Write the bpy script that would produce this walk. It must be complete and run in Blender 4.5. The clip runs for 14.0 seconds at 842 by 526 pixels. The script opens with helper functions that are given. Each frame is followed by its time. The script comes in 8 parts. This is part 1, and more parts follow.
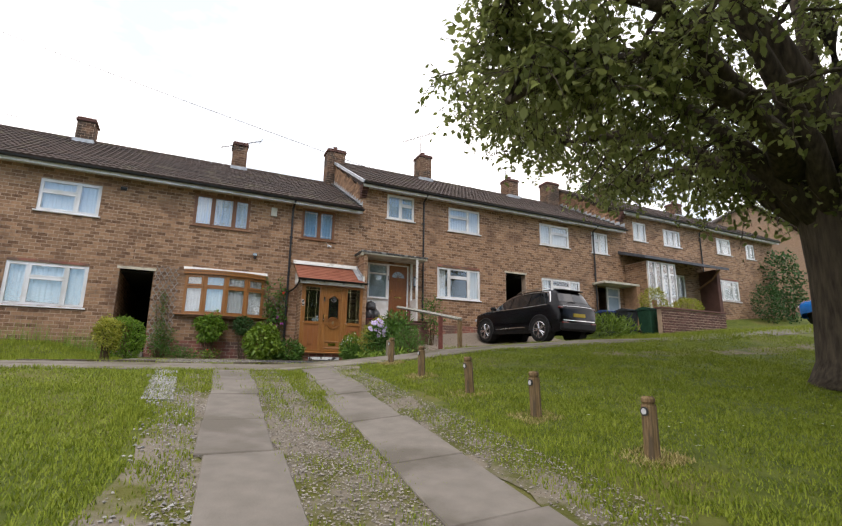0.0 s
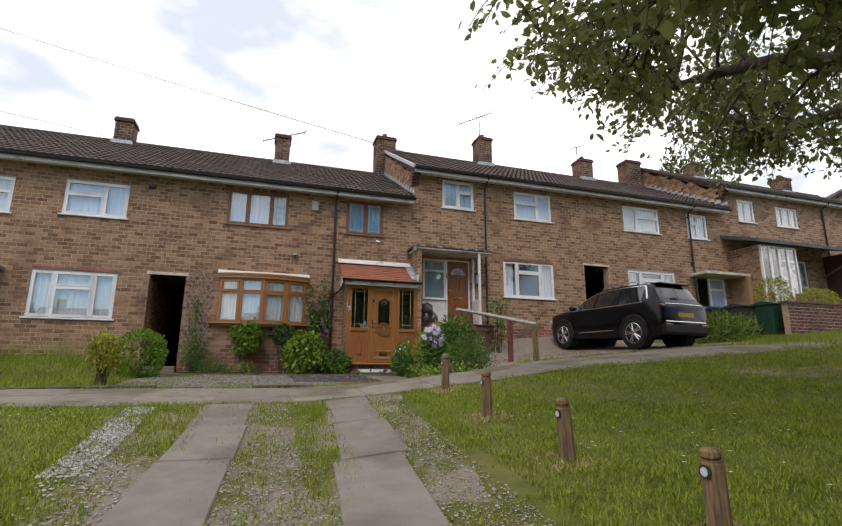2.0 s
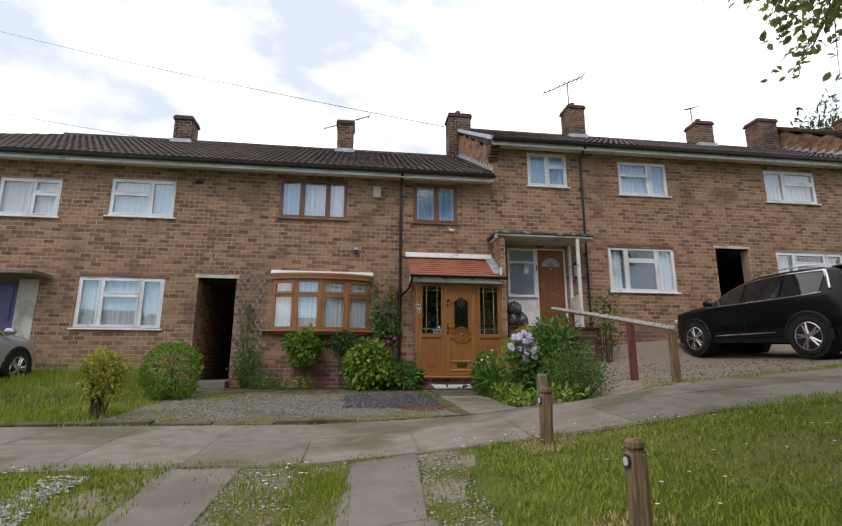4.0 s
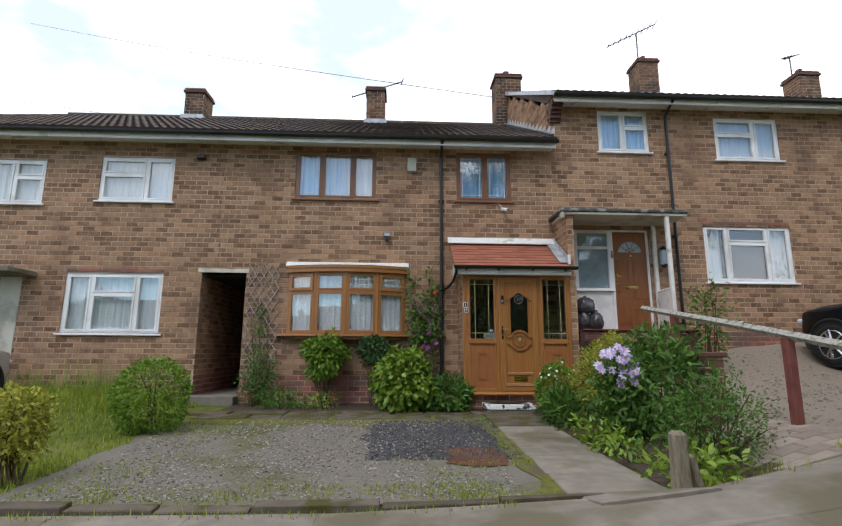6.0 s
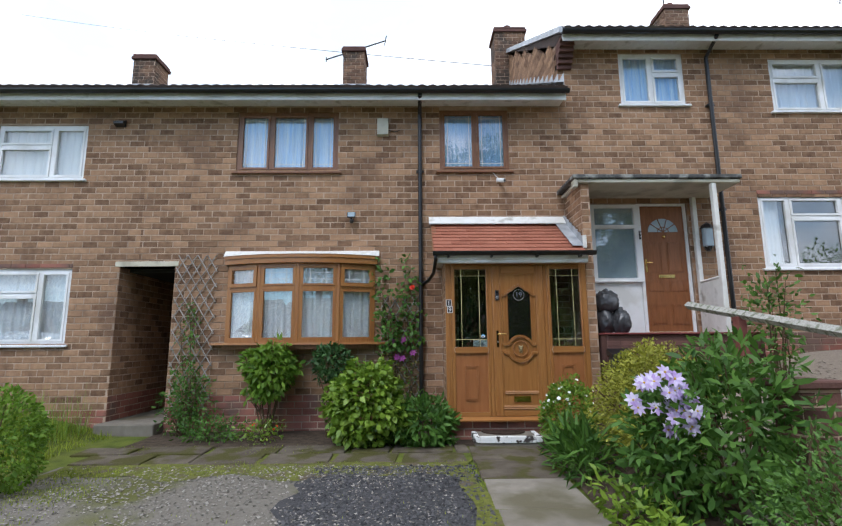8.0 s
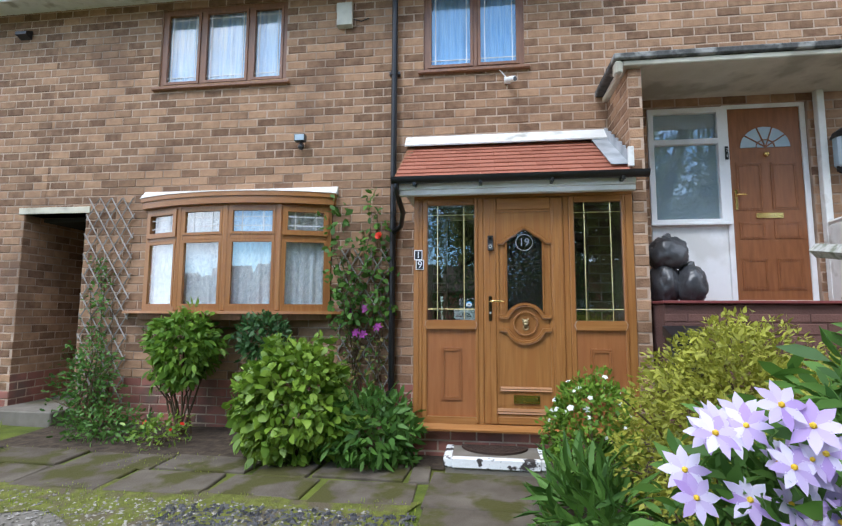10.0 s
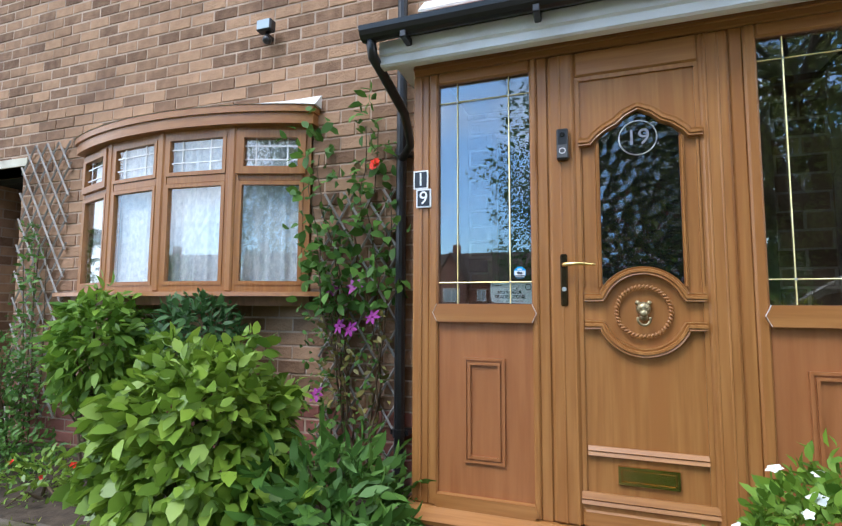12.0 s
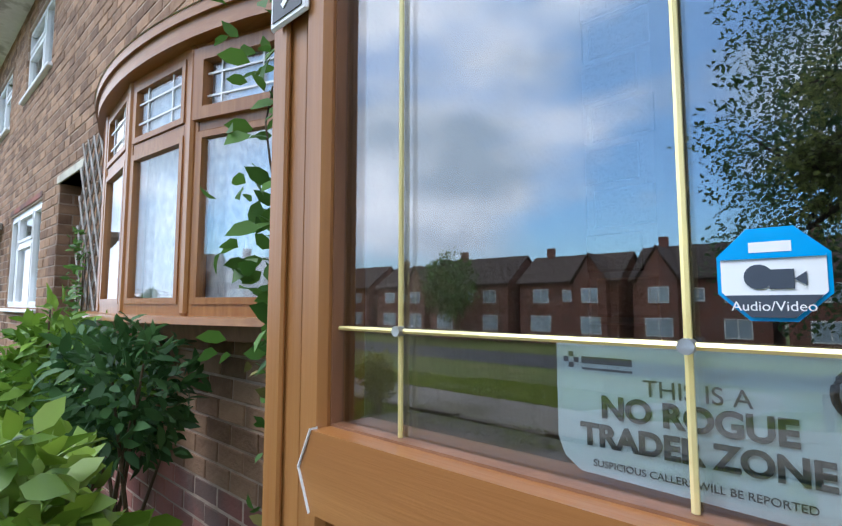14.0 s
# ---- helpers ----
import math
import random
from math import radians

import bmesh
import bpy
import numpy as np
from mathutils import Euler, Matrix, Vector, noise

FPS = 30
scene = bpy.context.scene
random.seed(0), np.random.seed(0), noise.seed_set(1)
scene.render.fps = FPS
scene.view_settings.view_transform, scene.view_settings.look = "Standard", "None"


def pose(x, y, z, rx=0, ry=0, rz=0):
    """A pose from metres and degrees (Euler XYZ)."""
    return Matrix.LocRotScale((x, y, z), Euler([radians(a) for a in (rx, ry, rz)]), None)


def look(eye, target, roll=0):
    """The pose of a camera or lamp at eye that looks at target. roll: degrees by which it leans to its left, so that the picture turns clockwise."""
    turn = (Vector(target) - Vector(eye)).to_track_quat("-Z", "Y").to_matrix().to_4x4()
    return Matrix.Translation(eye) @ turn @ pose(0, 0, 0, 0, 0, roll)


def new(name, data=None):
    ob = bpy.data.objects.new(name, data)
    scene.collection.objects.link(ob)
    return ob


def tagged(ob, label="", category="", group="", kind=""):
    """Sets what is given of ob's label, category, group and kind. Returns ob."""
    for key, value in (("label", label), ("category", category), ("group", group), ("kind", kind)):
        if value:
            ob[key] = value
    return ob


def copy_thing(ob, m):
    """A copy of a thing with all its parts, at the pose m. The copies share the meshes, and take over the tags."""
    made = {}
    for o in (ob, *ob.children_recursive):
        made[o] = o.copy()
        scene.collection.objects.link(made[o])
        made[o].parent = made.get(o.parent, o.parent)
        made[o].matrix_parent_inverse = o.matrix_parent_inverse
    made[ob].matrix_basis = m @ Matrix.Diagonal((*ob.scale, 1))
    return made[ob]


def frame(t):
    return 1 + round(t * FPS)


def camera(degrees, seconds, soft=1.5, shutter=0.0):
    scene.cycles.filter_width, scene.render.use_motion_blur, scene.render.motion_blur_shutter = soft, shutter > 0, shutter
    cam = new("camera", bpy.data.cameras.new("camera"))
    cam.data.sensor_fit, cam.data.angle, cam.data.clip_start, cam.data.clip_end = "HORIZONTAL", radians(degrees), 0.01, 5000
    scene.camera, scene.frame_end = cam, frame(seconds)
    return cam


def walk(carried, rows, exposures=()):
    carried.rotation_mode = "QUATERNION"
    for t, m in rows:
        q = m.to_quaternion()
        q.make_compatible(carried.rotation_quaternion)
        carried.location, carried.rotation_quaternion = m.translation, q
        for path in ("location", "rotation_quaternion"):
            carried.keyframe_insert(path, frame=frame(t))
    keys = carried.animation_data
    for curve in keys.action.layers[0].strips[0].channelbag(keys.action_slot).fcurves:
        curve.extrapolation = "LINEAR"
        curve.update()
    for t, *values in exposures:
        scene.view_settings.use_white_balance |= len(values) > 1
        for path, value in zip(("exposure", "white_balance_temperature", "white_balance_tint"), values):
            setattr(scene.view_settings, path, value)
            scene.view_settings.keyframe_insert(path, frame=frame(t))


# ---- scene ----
cam = camera(81.8, 14.0, soft=1.3)
PATH = [
    (0, (-3.085, -15.95, -0.48), (-2.25, -14.185, -0.048), 0.8),
    (0.5, (-2.842, -15.453, -0.404), (-2.046, -13.668, 0.023), 0.7),
    (1, (-2.587, -14.928, -0.319), (-1.852, -13.118, 0.107), 0.6),
    (1.5, (-2.336, -14.398, -0.179), (-1.68, -12.557, 0.243), 0.6),
    (2, (-2.086, -13.938, -0.086), (-1.494, -12.075, 0.337), 0.4),
    (2.5, (-1.842, -13.417, -0.045), (-1.34, -11.528, 0.378), 0.3),
    (3, (-1.603, -12.858, 0.092), (-1.181, -10.949, 0.513), 0.3),
    (3.5, (-1.413, -12.292, 0.198), (-1.072, -10.367, 0.624), 0.3),
    (3.7, (-1.365, -12.056, 0.208), (-1.064, -10.125, 0.632), 0.3),
    (5.8, (-1.172, -9.821, 0.728), (-1.074, -7.856, 1.09), 0.1),
    (6, (-1.162, -9.586, 0.75), (-1.075, -7.62, 1.108), 0.3),
    (6.5, (-1.118, -9.036, 0.872), (-1.055, -7.067, 1.217), 0.3),
    (7, (-1.002, -8.492, 0.938), (-0.941, -6.522, 1.278), 0.0),
    (7.5, (-0.742, -8.004, 0.975), (-0.702, -6.032, 1.305), -0.2),
    (8, (-0.436, -7.557, 1.031), (-0.408, -5.584, 1.359), -0.4),
    (8.2, (-0.34, -7.32, 1.035), (-0.304, -5.348, 1.366), -0.4),
    (10.5, (0.82, -4.772, 1.045), (0.47, -2.811, 1.219), 0.4),
    (11, (0.859, -4.238, 1.079), (0.439, -2.289, 1.24), 0.4),
    (11.5, (0.841, -3.605, 1.001), (0.315, -1.683, 1.17), 0.2),
    (12, (0.827, -2.988, 0.981), (0.168, -1.107, 1.15), 0.3),
    (12.5, (0.757, -2.424, 0.974), (-0.044, -0.599, 1.131), 0.2),
    (13, (0.672, -1.876, 1.005), (-0.282, -0.125, 1.169), 0.3),
    (13.5, (0.607, -1.431, 1.028), (-0.541, 0.197, 1.205), 0.3),
    (14, (0.556, -1.074, 1.111), (-0.779, 0.406, 1.279), -0.0),
]
walk(cam, [(t, look(eye, target, roll)) for t, eye, target, roll in PATH],
     exposures=[(0.0, 0.22, 6800, 17), (1.5, 0.02, 6750, 18), (3.0, -0.10, 6700, 19), (3.7, -0.08, 6650, 18), (6.0, 0.15, 6320, 14), (8.0, 0.42, 5980, 13), (10.5, 0.98, 5780, 12), (12.5, 1.1, 5700, 13), (14.0, 0.95, 5600, 12)])

# ---- world, sun ----
world = bpy.data.worlds.new("sky")
scene.world = world
world.use_nodes = True
SUN_EL, SUN_ROT = 52.0, 205.0


def build_world():
    nt = world.node_tree
    nt.nodes.clear()
    n, l = nt.nodes.new, nt.links.new
    out, bg = n("ShaderNodeOutputWorld"), n("ShaderNodeBackground")
    sky = n("ShaderNodeTexSky")
    sky.sky_type, sky.sun_disc = "NISHITA", False
    sky.sun_elevation, sky.sun_rotation = radians(SUN_EL), radians(SUN_ROT)
    tc, mp = n("ShaderNodeTexCoord"), n("ShaderNodeMapping")
    mp.inputs["Scale"].default_value = (1.0, 1.0, 2.2)
    cl = n("ShaderNodeTexNoise")
    cl.inputs["Scale"].default_value, cl.inputs["Detail"].default_value = 2.1, 7.0
    cl.inputs["Roughness"].default_value = 0.52
    mask = n("ShaderNodeMapRange")
    mask.inputs["From Min"].default_value, mask.inputs["From Max"].default_value = 0.14, 0.34
    sep, north = n("ShaderNodeSeparateXYZ"), n("ShaderNodeMath")
    north.operation = "MULTIPLY_ADD"
    north.inputs[1].default_value = 0.34
    sh = n("ShaderNodeTexNoise")
    sh.inputs["Scale"].default_value, sh.inputs["Detail"].default_value = 3.3, 5.0
    ramp = n("ShaderNodeValToRGB")
    ramp.color_ramp.elements[0].position, ramp.color_ramp.elements[0].color = 0.36, (5.5, 6.4, 7.2, 1)
    ramp.color_ramp.elements[1].position, ramp.color_ramp.elements[1].color = 0.60, (12.4, 12.4, 12.4, 1)
    mix = n("ShaderNodeMix")
    mix.data_type = "RGBA"
    l(tc.outputs["Generated"], mp.inputs["Vector"])
    l(mp.outputs["Vector"], cl.inputs["Vector"])
    l(mp.outputs["Vector"], sh.inputs["Vector"])
    l(tc.outputs["Generated"], sep.inputs["Vector"])
    l(sep.outputs["Y"], north.inputs[0])
    l(cl.outputs["Fac"], north.inputs[2])
    l(north.outputs[0], mask.inputs["Value"])
    l(sh.outputs["Fac"], ramp.inputs["Fac"])
    l(mask.outputs["Result"], mix.inputs["Factor"])
    blue = n("ShaderNodeMix")
    blue.data_type, blue.blend_type = "RGBA", "MULTIPLY"
    blue.inputs["Factor"].default_value = 1.0
    blue.inputs["B"].default_value = (0.72, 1.0, 1.16, 1)
    l(sky.outputs["Color"], blue.inputs["A"])
    l(blue.outputs["Result"], mix.inputs["A"])
    l(ramp.outputs["Color"], mix.inputs["B"])
    l(mix.outputs["Result"], bg.inputs["Color"])
    bg.inputs["Strength"].default_value = 0.14
    l(bg.outputs["Background"], out.inputs["Surface"])


build_world()
sun_data = bpy.data.lights.new("sun", "SUN")
sun_data.energy, sun_data.angle, sun_data.color = 1.1, radians(18), (1.0, 0.96, 0.9)
sun = new("sun", sun_data)
sun.matrix_world = look((math.sin(radians(SUN_ROT)) * 30, math.cos(radians(SUN_ROT)) * 30, 30 * math.tan(radians(SUN_EL))), (0, 0, 0))


# ---- materials ----
def mat(name, c1, c2, scale=6.0, rough=0.8, bump=0.0, bump_scale=40.0, metal=0.0, rand=0.0, stain=None, stain_scale=0.7,
        stretch=(1, 1, 1), coat=0.0, stain_range=(0.5, 0.62), trans=0.0):
    """Two-tone surface: fine grain between c1 and c2, random value per piece, patches of stain, fine relief."""
    m = bpy.data.materials.new(name)
    m.use_nodes = True
    nt = m.node_tree
    n, l = nt.nodes.new, nt.links.new
    bsdf = nt.nodes["Principled BSDF"]
    tc, mp = n("ShaderNodeTexCoord"), n("ShaderNodeMapping")
    mp.inputs["Scale"].default_value = stretch
    l(tc.outputs["Object"], mp.inputs["Vector"])
    no = n("ShaderNodeTexNoise")
    no.inputs["Scale"].default_value, no.inputs["Detail"].default_value = scale, 6.0
    l(mp.outputs["Vector"], no.inputs["Vector"])
    fac = no.outputs["Fac"]
    spread = n("ShaderNodeMapRange")
    spread.inputs["From Min"].default_value, spread.inputs["From Max"].default_value = 0.3, 0.7
    if rand > 0:
        oi, ge, add, fr = n("ShaderNodeObjectInfo"), n("ShaderNodeNewGeometry"), n("ShaderNodeMath"), n("ShaderNodeMath")
        l(oi.outputs["Random"], add.inputs[0])
        l(ge.outputs["Random Per Island"], add.inputs[1])
        fr.operation = "FRACT"
        l(add.outputs[0], fr.inputs[0])
        mx = n("ShaderNodeMix")
        mx.inputs["Factor"].default_value = rand
        sq = n("ShaderNodeMapRange")
        sq.inputs["To Min"].default_value, sq.inputs["To Max"].default_value = 0.25, 0.75
        l(fr.outputs[0], sq.inputs["Value"])
        l(fac, mx.inputs["A"])
        l(sq.outputs["Result"], mx.inputs["B"])
        fac = mx.outputs["Result"]
    l(fac, spread.inputs["Value"])
    col = n("ShaderNodeMix")
    col.data_type = "RGBA"
    col.inputs["A"].default_value, col.inputs["B"].default_value = (*c1, 1), (*c2, 1)
    l(spread.outputs["Result"], col.inputs["Factor"])
    colour = col.outputs["Result"]
    if stain:
        sn, sr, sm = n("ShaderNodeTexNoise"), n("ShaderNodeMapRange"), n("ShaderNodeMix")
        sn.inputs["Scale"].default_value, sn.inputs["Detail"].default_value = stain_scale, 8.0
        l(mp.outputs["Vector"], sn.inputs["Vector"])
        sr.inputs["From Min"].default_value, sr.inputs["From Max"].default_value = stain_range
        l(sn.outputs["Fac"], sr.inputs["Value"])
        sm.data_type = "RGBA"
        sm.inputs["B"].default_value = (*stain, 1)
        l(colour, sm.inputs["A"])
        l(sr.outputs["Result"], sm.inputs["Factor"])
        colour = sm.outputs["Result"]
    l(colour, bsdf.inputs["Base Color"])
    bsdf.inputs["Roughness"].default_value = rough
    bsdf.inputs["Metallic"].default_value = metal
    bsdf.inputs["Coat Weight"].default_value = coat
    if rough > 0.45:
        bsdf.inputs["Specular IOR Level"].default_value = 0.3
    if bump > 0:
        bn, bp = n("ShaderNodeTexNoise"), n("ShaderNodeBump")
        bn.inputs["Scale"].default_value, bn.inputs["Detail"].default_value = bump_scale, 4.0
        l(mp.outputs["Vector"], bn.inputs["Vector"])
        l(bn.outputs["Fac"], bp.inputs["Height"])
        bp.inputs["Strength"].default_value, bp.inputs["Distance"].default_value = bump, 0.01
        l(bp.outputs["Normal"], bsdf.inputs["Normal"])
    if trans > 0:
        tr, mx2 = n("ShaderNodeBsdfTranslucent"), n("ShaderNodeMixShader")
        mx2.inputs["Fac"].default_value = trans
        l(colour, tr.inputs["Color"])
        l(bsdf.outputs["BSDF"], mx2.inputs[1])
        l(tr.outputs["BSDF"], mx2.inputs[2])
        l(mx2.outputs["Shader"], nt.nodes["Material Output"].inputs["Surface"])
    return m


def glass(name, base=0.1, tint=(0.9, 0.93, 0.92), rough=0.0, ripple=0.0, ripple_scale=30.0):
    """Window glass: clear, glossy by base at a right angle and more at a slant; ripple: cast, patterned glass."""
    m = bpy.data.materials.new(name)
    m.use_nodes = True
    nt = m.node_tree
    n, l = nt.nodes.new, nt.links.new
    tr, gl, lw, mx = n("ShaderNodeBsdfTransparent"), n("ShaderNodeBsdfGlossy"), n("ShaderNodeLayerWeight"), n("ShaderNodeMixShader")
    pw, ma = n("ShaderNodeMath"), n("ShaderNodeMath")
    tr.inputs["Color"].default_value = (*tint, 1)
    gl.inputs["Roughness"].default_value = rough
    lw.inputs["Blend"].default_value = 0.5
    pw.operation, ma.operation = "POWER", "MULTIPLY_ADD"
    pw.inputs[1].default_value = 4.0
    ma.inputs[1].default_value, ma.inputs[2].default_value = 0.9 - base, base
    if ripple > 0:
        tc, vo, bp = n("ShaderNodeTexCoord"), n("ShaderNodeTexVoronoi"), n("ShaderNodeBump")
        vo.inputs["Scale"].default_value = ripple_scale
        l(tc.outputs["Object"], vo.inputs["Vector"])
        l(vo.outputs["Distance"], bp.inputs["Height"])
        bp.inputs["Strength"].default_value, bp.inputs["Distance"].default_value = ripple, 0.01
        l(bp.outputs["Normal"], gl.inputs["Normal"])
    l(lw.outputs["Facing"], pw.inputs[0])
    l(pw.outputs[0], ma.inputs[0])
    l(ma.outputs[0], mx.inputs["Fac"])
    l(tr.outputs["BSDF"], mx.inputs[1])
    l(gl.outputs["BSDF"], mx.inputs[2])
    l(mx.outputs["Shader"], nt.nodes["Material Output"].inputs["Surface"])
    return m


BRICK = mat("buff_brick", (0.128, 0.069, 0.039), (0.425, 0.255, 0.148), 11.0, 0.9, 0.7, 60, rand=0.6, stain=(0.125, 0.072, 0.048), stain_scale=1.1, stain_range=(0.57, 0.8))
RED_BRICK = mat("red_brick", (0.20, 0.075, 0.055), (0.37, 0.155, 0.115), 4.0, 0.9, 0.5, 60, rand=0.6, stain=(0.16, 0.1, 0.08), stain_scale=1.5)
DARK_BRICK = mat("dark_wall_brick", (0.075, 0.038, 0.032), (0.17, 0.085, 0.068), 4.0, 0.9, 0.5, 60, rand=0.6)
MORTAR = mat("mortar", (0.38, 0.272, 0.195), (0.51, 0.382, 0.288), 9.0, 0.95, 0.4, 80, stain=(0.28, 0.205, 0.152), stain_scale=1.1)
ROOF = mat("brown_roof_tile", (0.034, 0.025, 0.022), (0.092, 0.064, 0.052), 5.0, 0.85, 0.4, 50, rand=0.35, stain=(0.095, 0.08, 0.052), stain_scale=1.6, stain_range=(0.56, 0.7))
RED_TILE = mat("red_clay_tile", (0.235, 0.078, 0.045), (0.365, 0.14, 0.088), 6.0, 0.8, 0.3, 50, rand=0.4, stain=(0.19, 0.085, 0.06), stain_scale=4.0)
WHITE = mat("white_plastic", (0.74, 0.74, 0.73), (0.82, 0.82, 0.82), 3.0, 0.35, stain=(0.64, 0.63, 0.6), stain_scale=2.0)
WHITE_PAINT = mat("old_white_paint", (0.62, 0.61, 0.57), (0.78, 0.77, 0.74), 5.0, 0.6, 0.2, 30, stain=(0.42, 0.40, 0.35), stain_scale=5.0, stain_range=(0.55, 0.7))
STEP_PAINT = mat("worn_step_paint", (0.70, 0.70, 0.68), (0.80, 0.80, 0.79), 9.0, 0.7, 0.4, 40, stain=(0.055, 0.045, 0.04), stain_scale=9.0, stain_range=(0.53, 0.57))
OAK = mat("golden_oak_foil", (0.255, 0.104, 0.026), (0.355, 0.160, 0.046), 6.0, 0.34, 0.05, 30, stretch=(9, 9, 0.45), stain=(0.285, 0.115, 0.03), stain_scale=1.2)
OAK_H = mat("golden_oak_foil_flat_grain", (0.255, 0.104, 0.026), (0.355, 0.160, 0.046), 6.0, 0.34, 0.05, 30, stretch=(0.45, 9, 9), stain=(0.285, 0.115, 0.03), stain_scale=1.2)
PANEL = mat("rosy_oak_panel", (0.262, 0.094, 0.028), (0.325, 0.128, 0.042), 5.0, 0.4, 0.05, 30, stretch=(8, 8, 0.6))
BROWN = mat("brown_window_frame", (0.17, 0.075, 0.035), (0.25, 0.115, 0.055), 7.0, 0.4, 0.05, 30, stretch=(6, 6, 0.8))
BLACK = mat("black_plastic", (0.008, 0.008, 0.009), (0.016, 0.016, 0.017), 12.0, 0.32)
LEAD = mat("lead_flashing", (0.30, 0.32, 0.34), (0.50, 0.52, 0.54), 6.0, 0.5, 0.4, 18, metal=0.3)
GOLD = mat("brass", (0.72, 0.50, 0.16), (0.82, 0.62, 0.25), 9.0, 0.22, metal=1.0)
GOLD_BAR = mat("gilt_glazing_bar", (0.80, 0.66, 0.26), (0.9, 0.78, 0.4), 9.0, 0.3, metal=0.4)
SILVER = mat("grey_metal", (0.38, 0.38, 0.38), (0.55, 0.55, 0.54), 20.0, 0.4, 0.2, 60, metal=0.8)
CONCRETE = mat("concrete", (0.150, 0.132, 0.106), (0.262, 0.234, 0.194), 7.0, 0.9, 0.35, 60, rand=0.45, stain=(0.125, 0.110, 0.070), stain_scale=1.3)
MOSSY = mat("mossy_concrete", (0.062, 0.048, 0.034), (0.150, 0.126, 0.097), 5.0, 0.9, 0.5, 60, rand=0.4, stain=(0.062, 0.058, 0.014), stain_scale=3.2, stain_range=(0.48, 0.57))
PARKING = mat("grey_parking_gravel", (0.074, 0.066, 0.053), (0.235, 0.213, 0.180), 30.0, 0.9, 1.0, 60, rand=0.7, stain=(0.098, 0.10, 0.028), stain_scale=0.9, stain_range=(0.55, 0.68))
DRIVE = mat("drive_gravel", (0.105, 0.088, 0.062), (0.31, 0.27, 0.215), 45.0, 0.9, 1.0, 60, rand=0.7, stain=(0.115, 0.115, 0.022), stain_scale=1.6, stain_range=(0.47, 0.56))
VERGE = mat("weedy_verge_gravel", (0.09, 0.075, 0.05), (0.25, 0.215, 0.165), 45.0, 0.9, 1.0, 60, rand=0.7, stain=(0.10, 0.105, 0.02), stain_scale=2.2, stain_range=(0.42, 0.52))
SLATE = mat("dark_slate_chips", (0.022, 0.022, 0.025), (0.105, 0.102, 0.104), 30.0, 0.75, 1.0, 60, rand=0.75)
SOIL = mat("soil", (0.035, 0.024, 0.016), (0.085, 0.062, 0.042), 12.0, 0.95, 0.8, 30)
TURF = mat("turf", (0.054, 0.077, 0.008), (0.122, 0.146, 0.018), 5.0, 0.9, 0.9, 45, stain=(0.15, 0.135, 0.038), stain_scale=0.5, stain_range=(0.52, 0.72))
MOSS = mat("moss", (0.075, 0.085, 0.012), (0.15, 0.155, 0.03), 14.0, 0.95, 1.0, 60, stain=(0.10, 0.08, 0.05), stain_scale=4.0)
TARMAC = mat("asphalt", (0.04, 0.04, 0.042), (0.07, 0.07, 0.07), 40.0, 0.9, 0.5, 120)
TIMBER = mat("weathered_timber", (0.135, 0.086, 0.040), (0.32, 0.215, 0.112), 9.0, 0.85, 0.4, 40, stretch=(8, 8, 0.8), stain=(0.11, 0.08, 0.05), stain_scale=3.0)
GREY_TIMBER = mat("grey_rail_timber", (0.26, 0.25, 0.22), (0.45, 0.44, 0.40), 9.0, 0.85, 0.4, 40, stretch=(1, 8, 8), stain=(0.16, 0.17, 0.12), stain_scale=3.0)
RED_POST = mat("red_brown_post", (0.13, 0.038, 0.032), (0.20, 0.07, 0.055), 8.0, 0.7, 0.3, 40)
BARK = mat("bark", (0.028, 0.022, 0.016), (0.095, 0.075, 0.052), 5.0, 0.95, 1.0, 14, stretch=(3, 3, 0.5))
TWIG = mat("twig", (0.06, 0.04, 0.022), (0.13, 0.09, 0.05), 9.0, 0.9)
CURTAIN = mat("net_curtain", (0.80, 0.82, 0.86), (0.93, 0.94, 0.95), 30.0, 0.9, trans=0.12)
# blue curtain, its colour raised to carry sky reflected in the pane
BLUE_CURTAIN_SKY = mat("blue_curtain_sky_tint", (0.16, 0.42, 0.82), (0.45, 0.70, 0.95), 9.0, 0.9, trans=0.1, stretch=(6, 6, 0.3))
# net curtain with the upper panes' blue sky reflection put into its colour
SKY_TINTED_CURTAIN = mat("sky_tinted_net_curtain", (0.38, 0.62, 0.95), (0.84, 0.91, 0.97), 7.0, 0.9, trans=0.1, stretch=(5, 5, 0.2))
LACE = mat("patterned_net_curtain", (0.58, 0.62, 0.69), (0.98, 0.98, 0.98), 24.0, 0.9, trans=0.08, stretch=(1.6, 1.6, 1.0))
# near-black that carries the shade of unlit interiors in its colour
UNLIT_SHADE = mat("unlit_shade", (0.02, 0.02, 0.02), (0.035, 0.033, 0.03), 3.0, 0.9)
GLASS = glass("window_glass", 0.14, (0.97, 0.985, 0.98))
DOOR_GLASS = glass("porch_glass", 0.17, (0.86, 0.88, 0.88))
CAST_GLASS = glass("patterned_glass", 0.16, (0.34, 0.36, 0.42), 0.06, 0.55, 24.0)


def leafmat(name, c1, c2, trans=0.3, rough=0.5):
    return mat(name, c1, c2, 3.0, rough, rand=0.7, trans=trans)


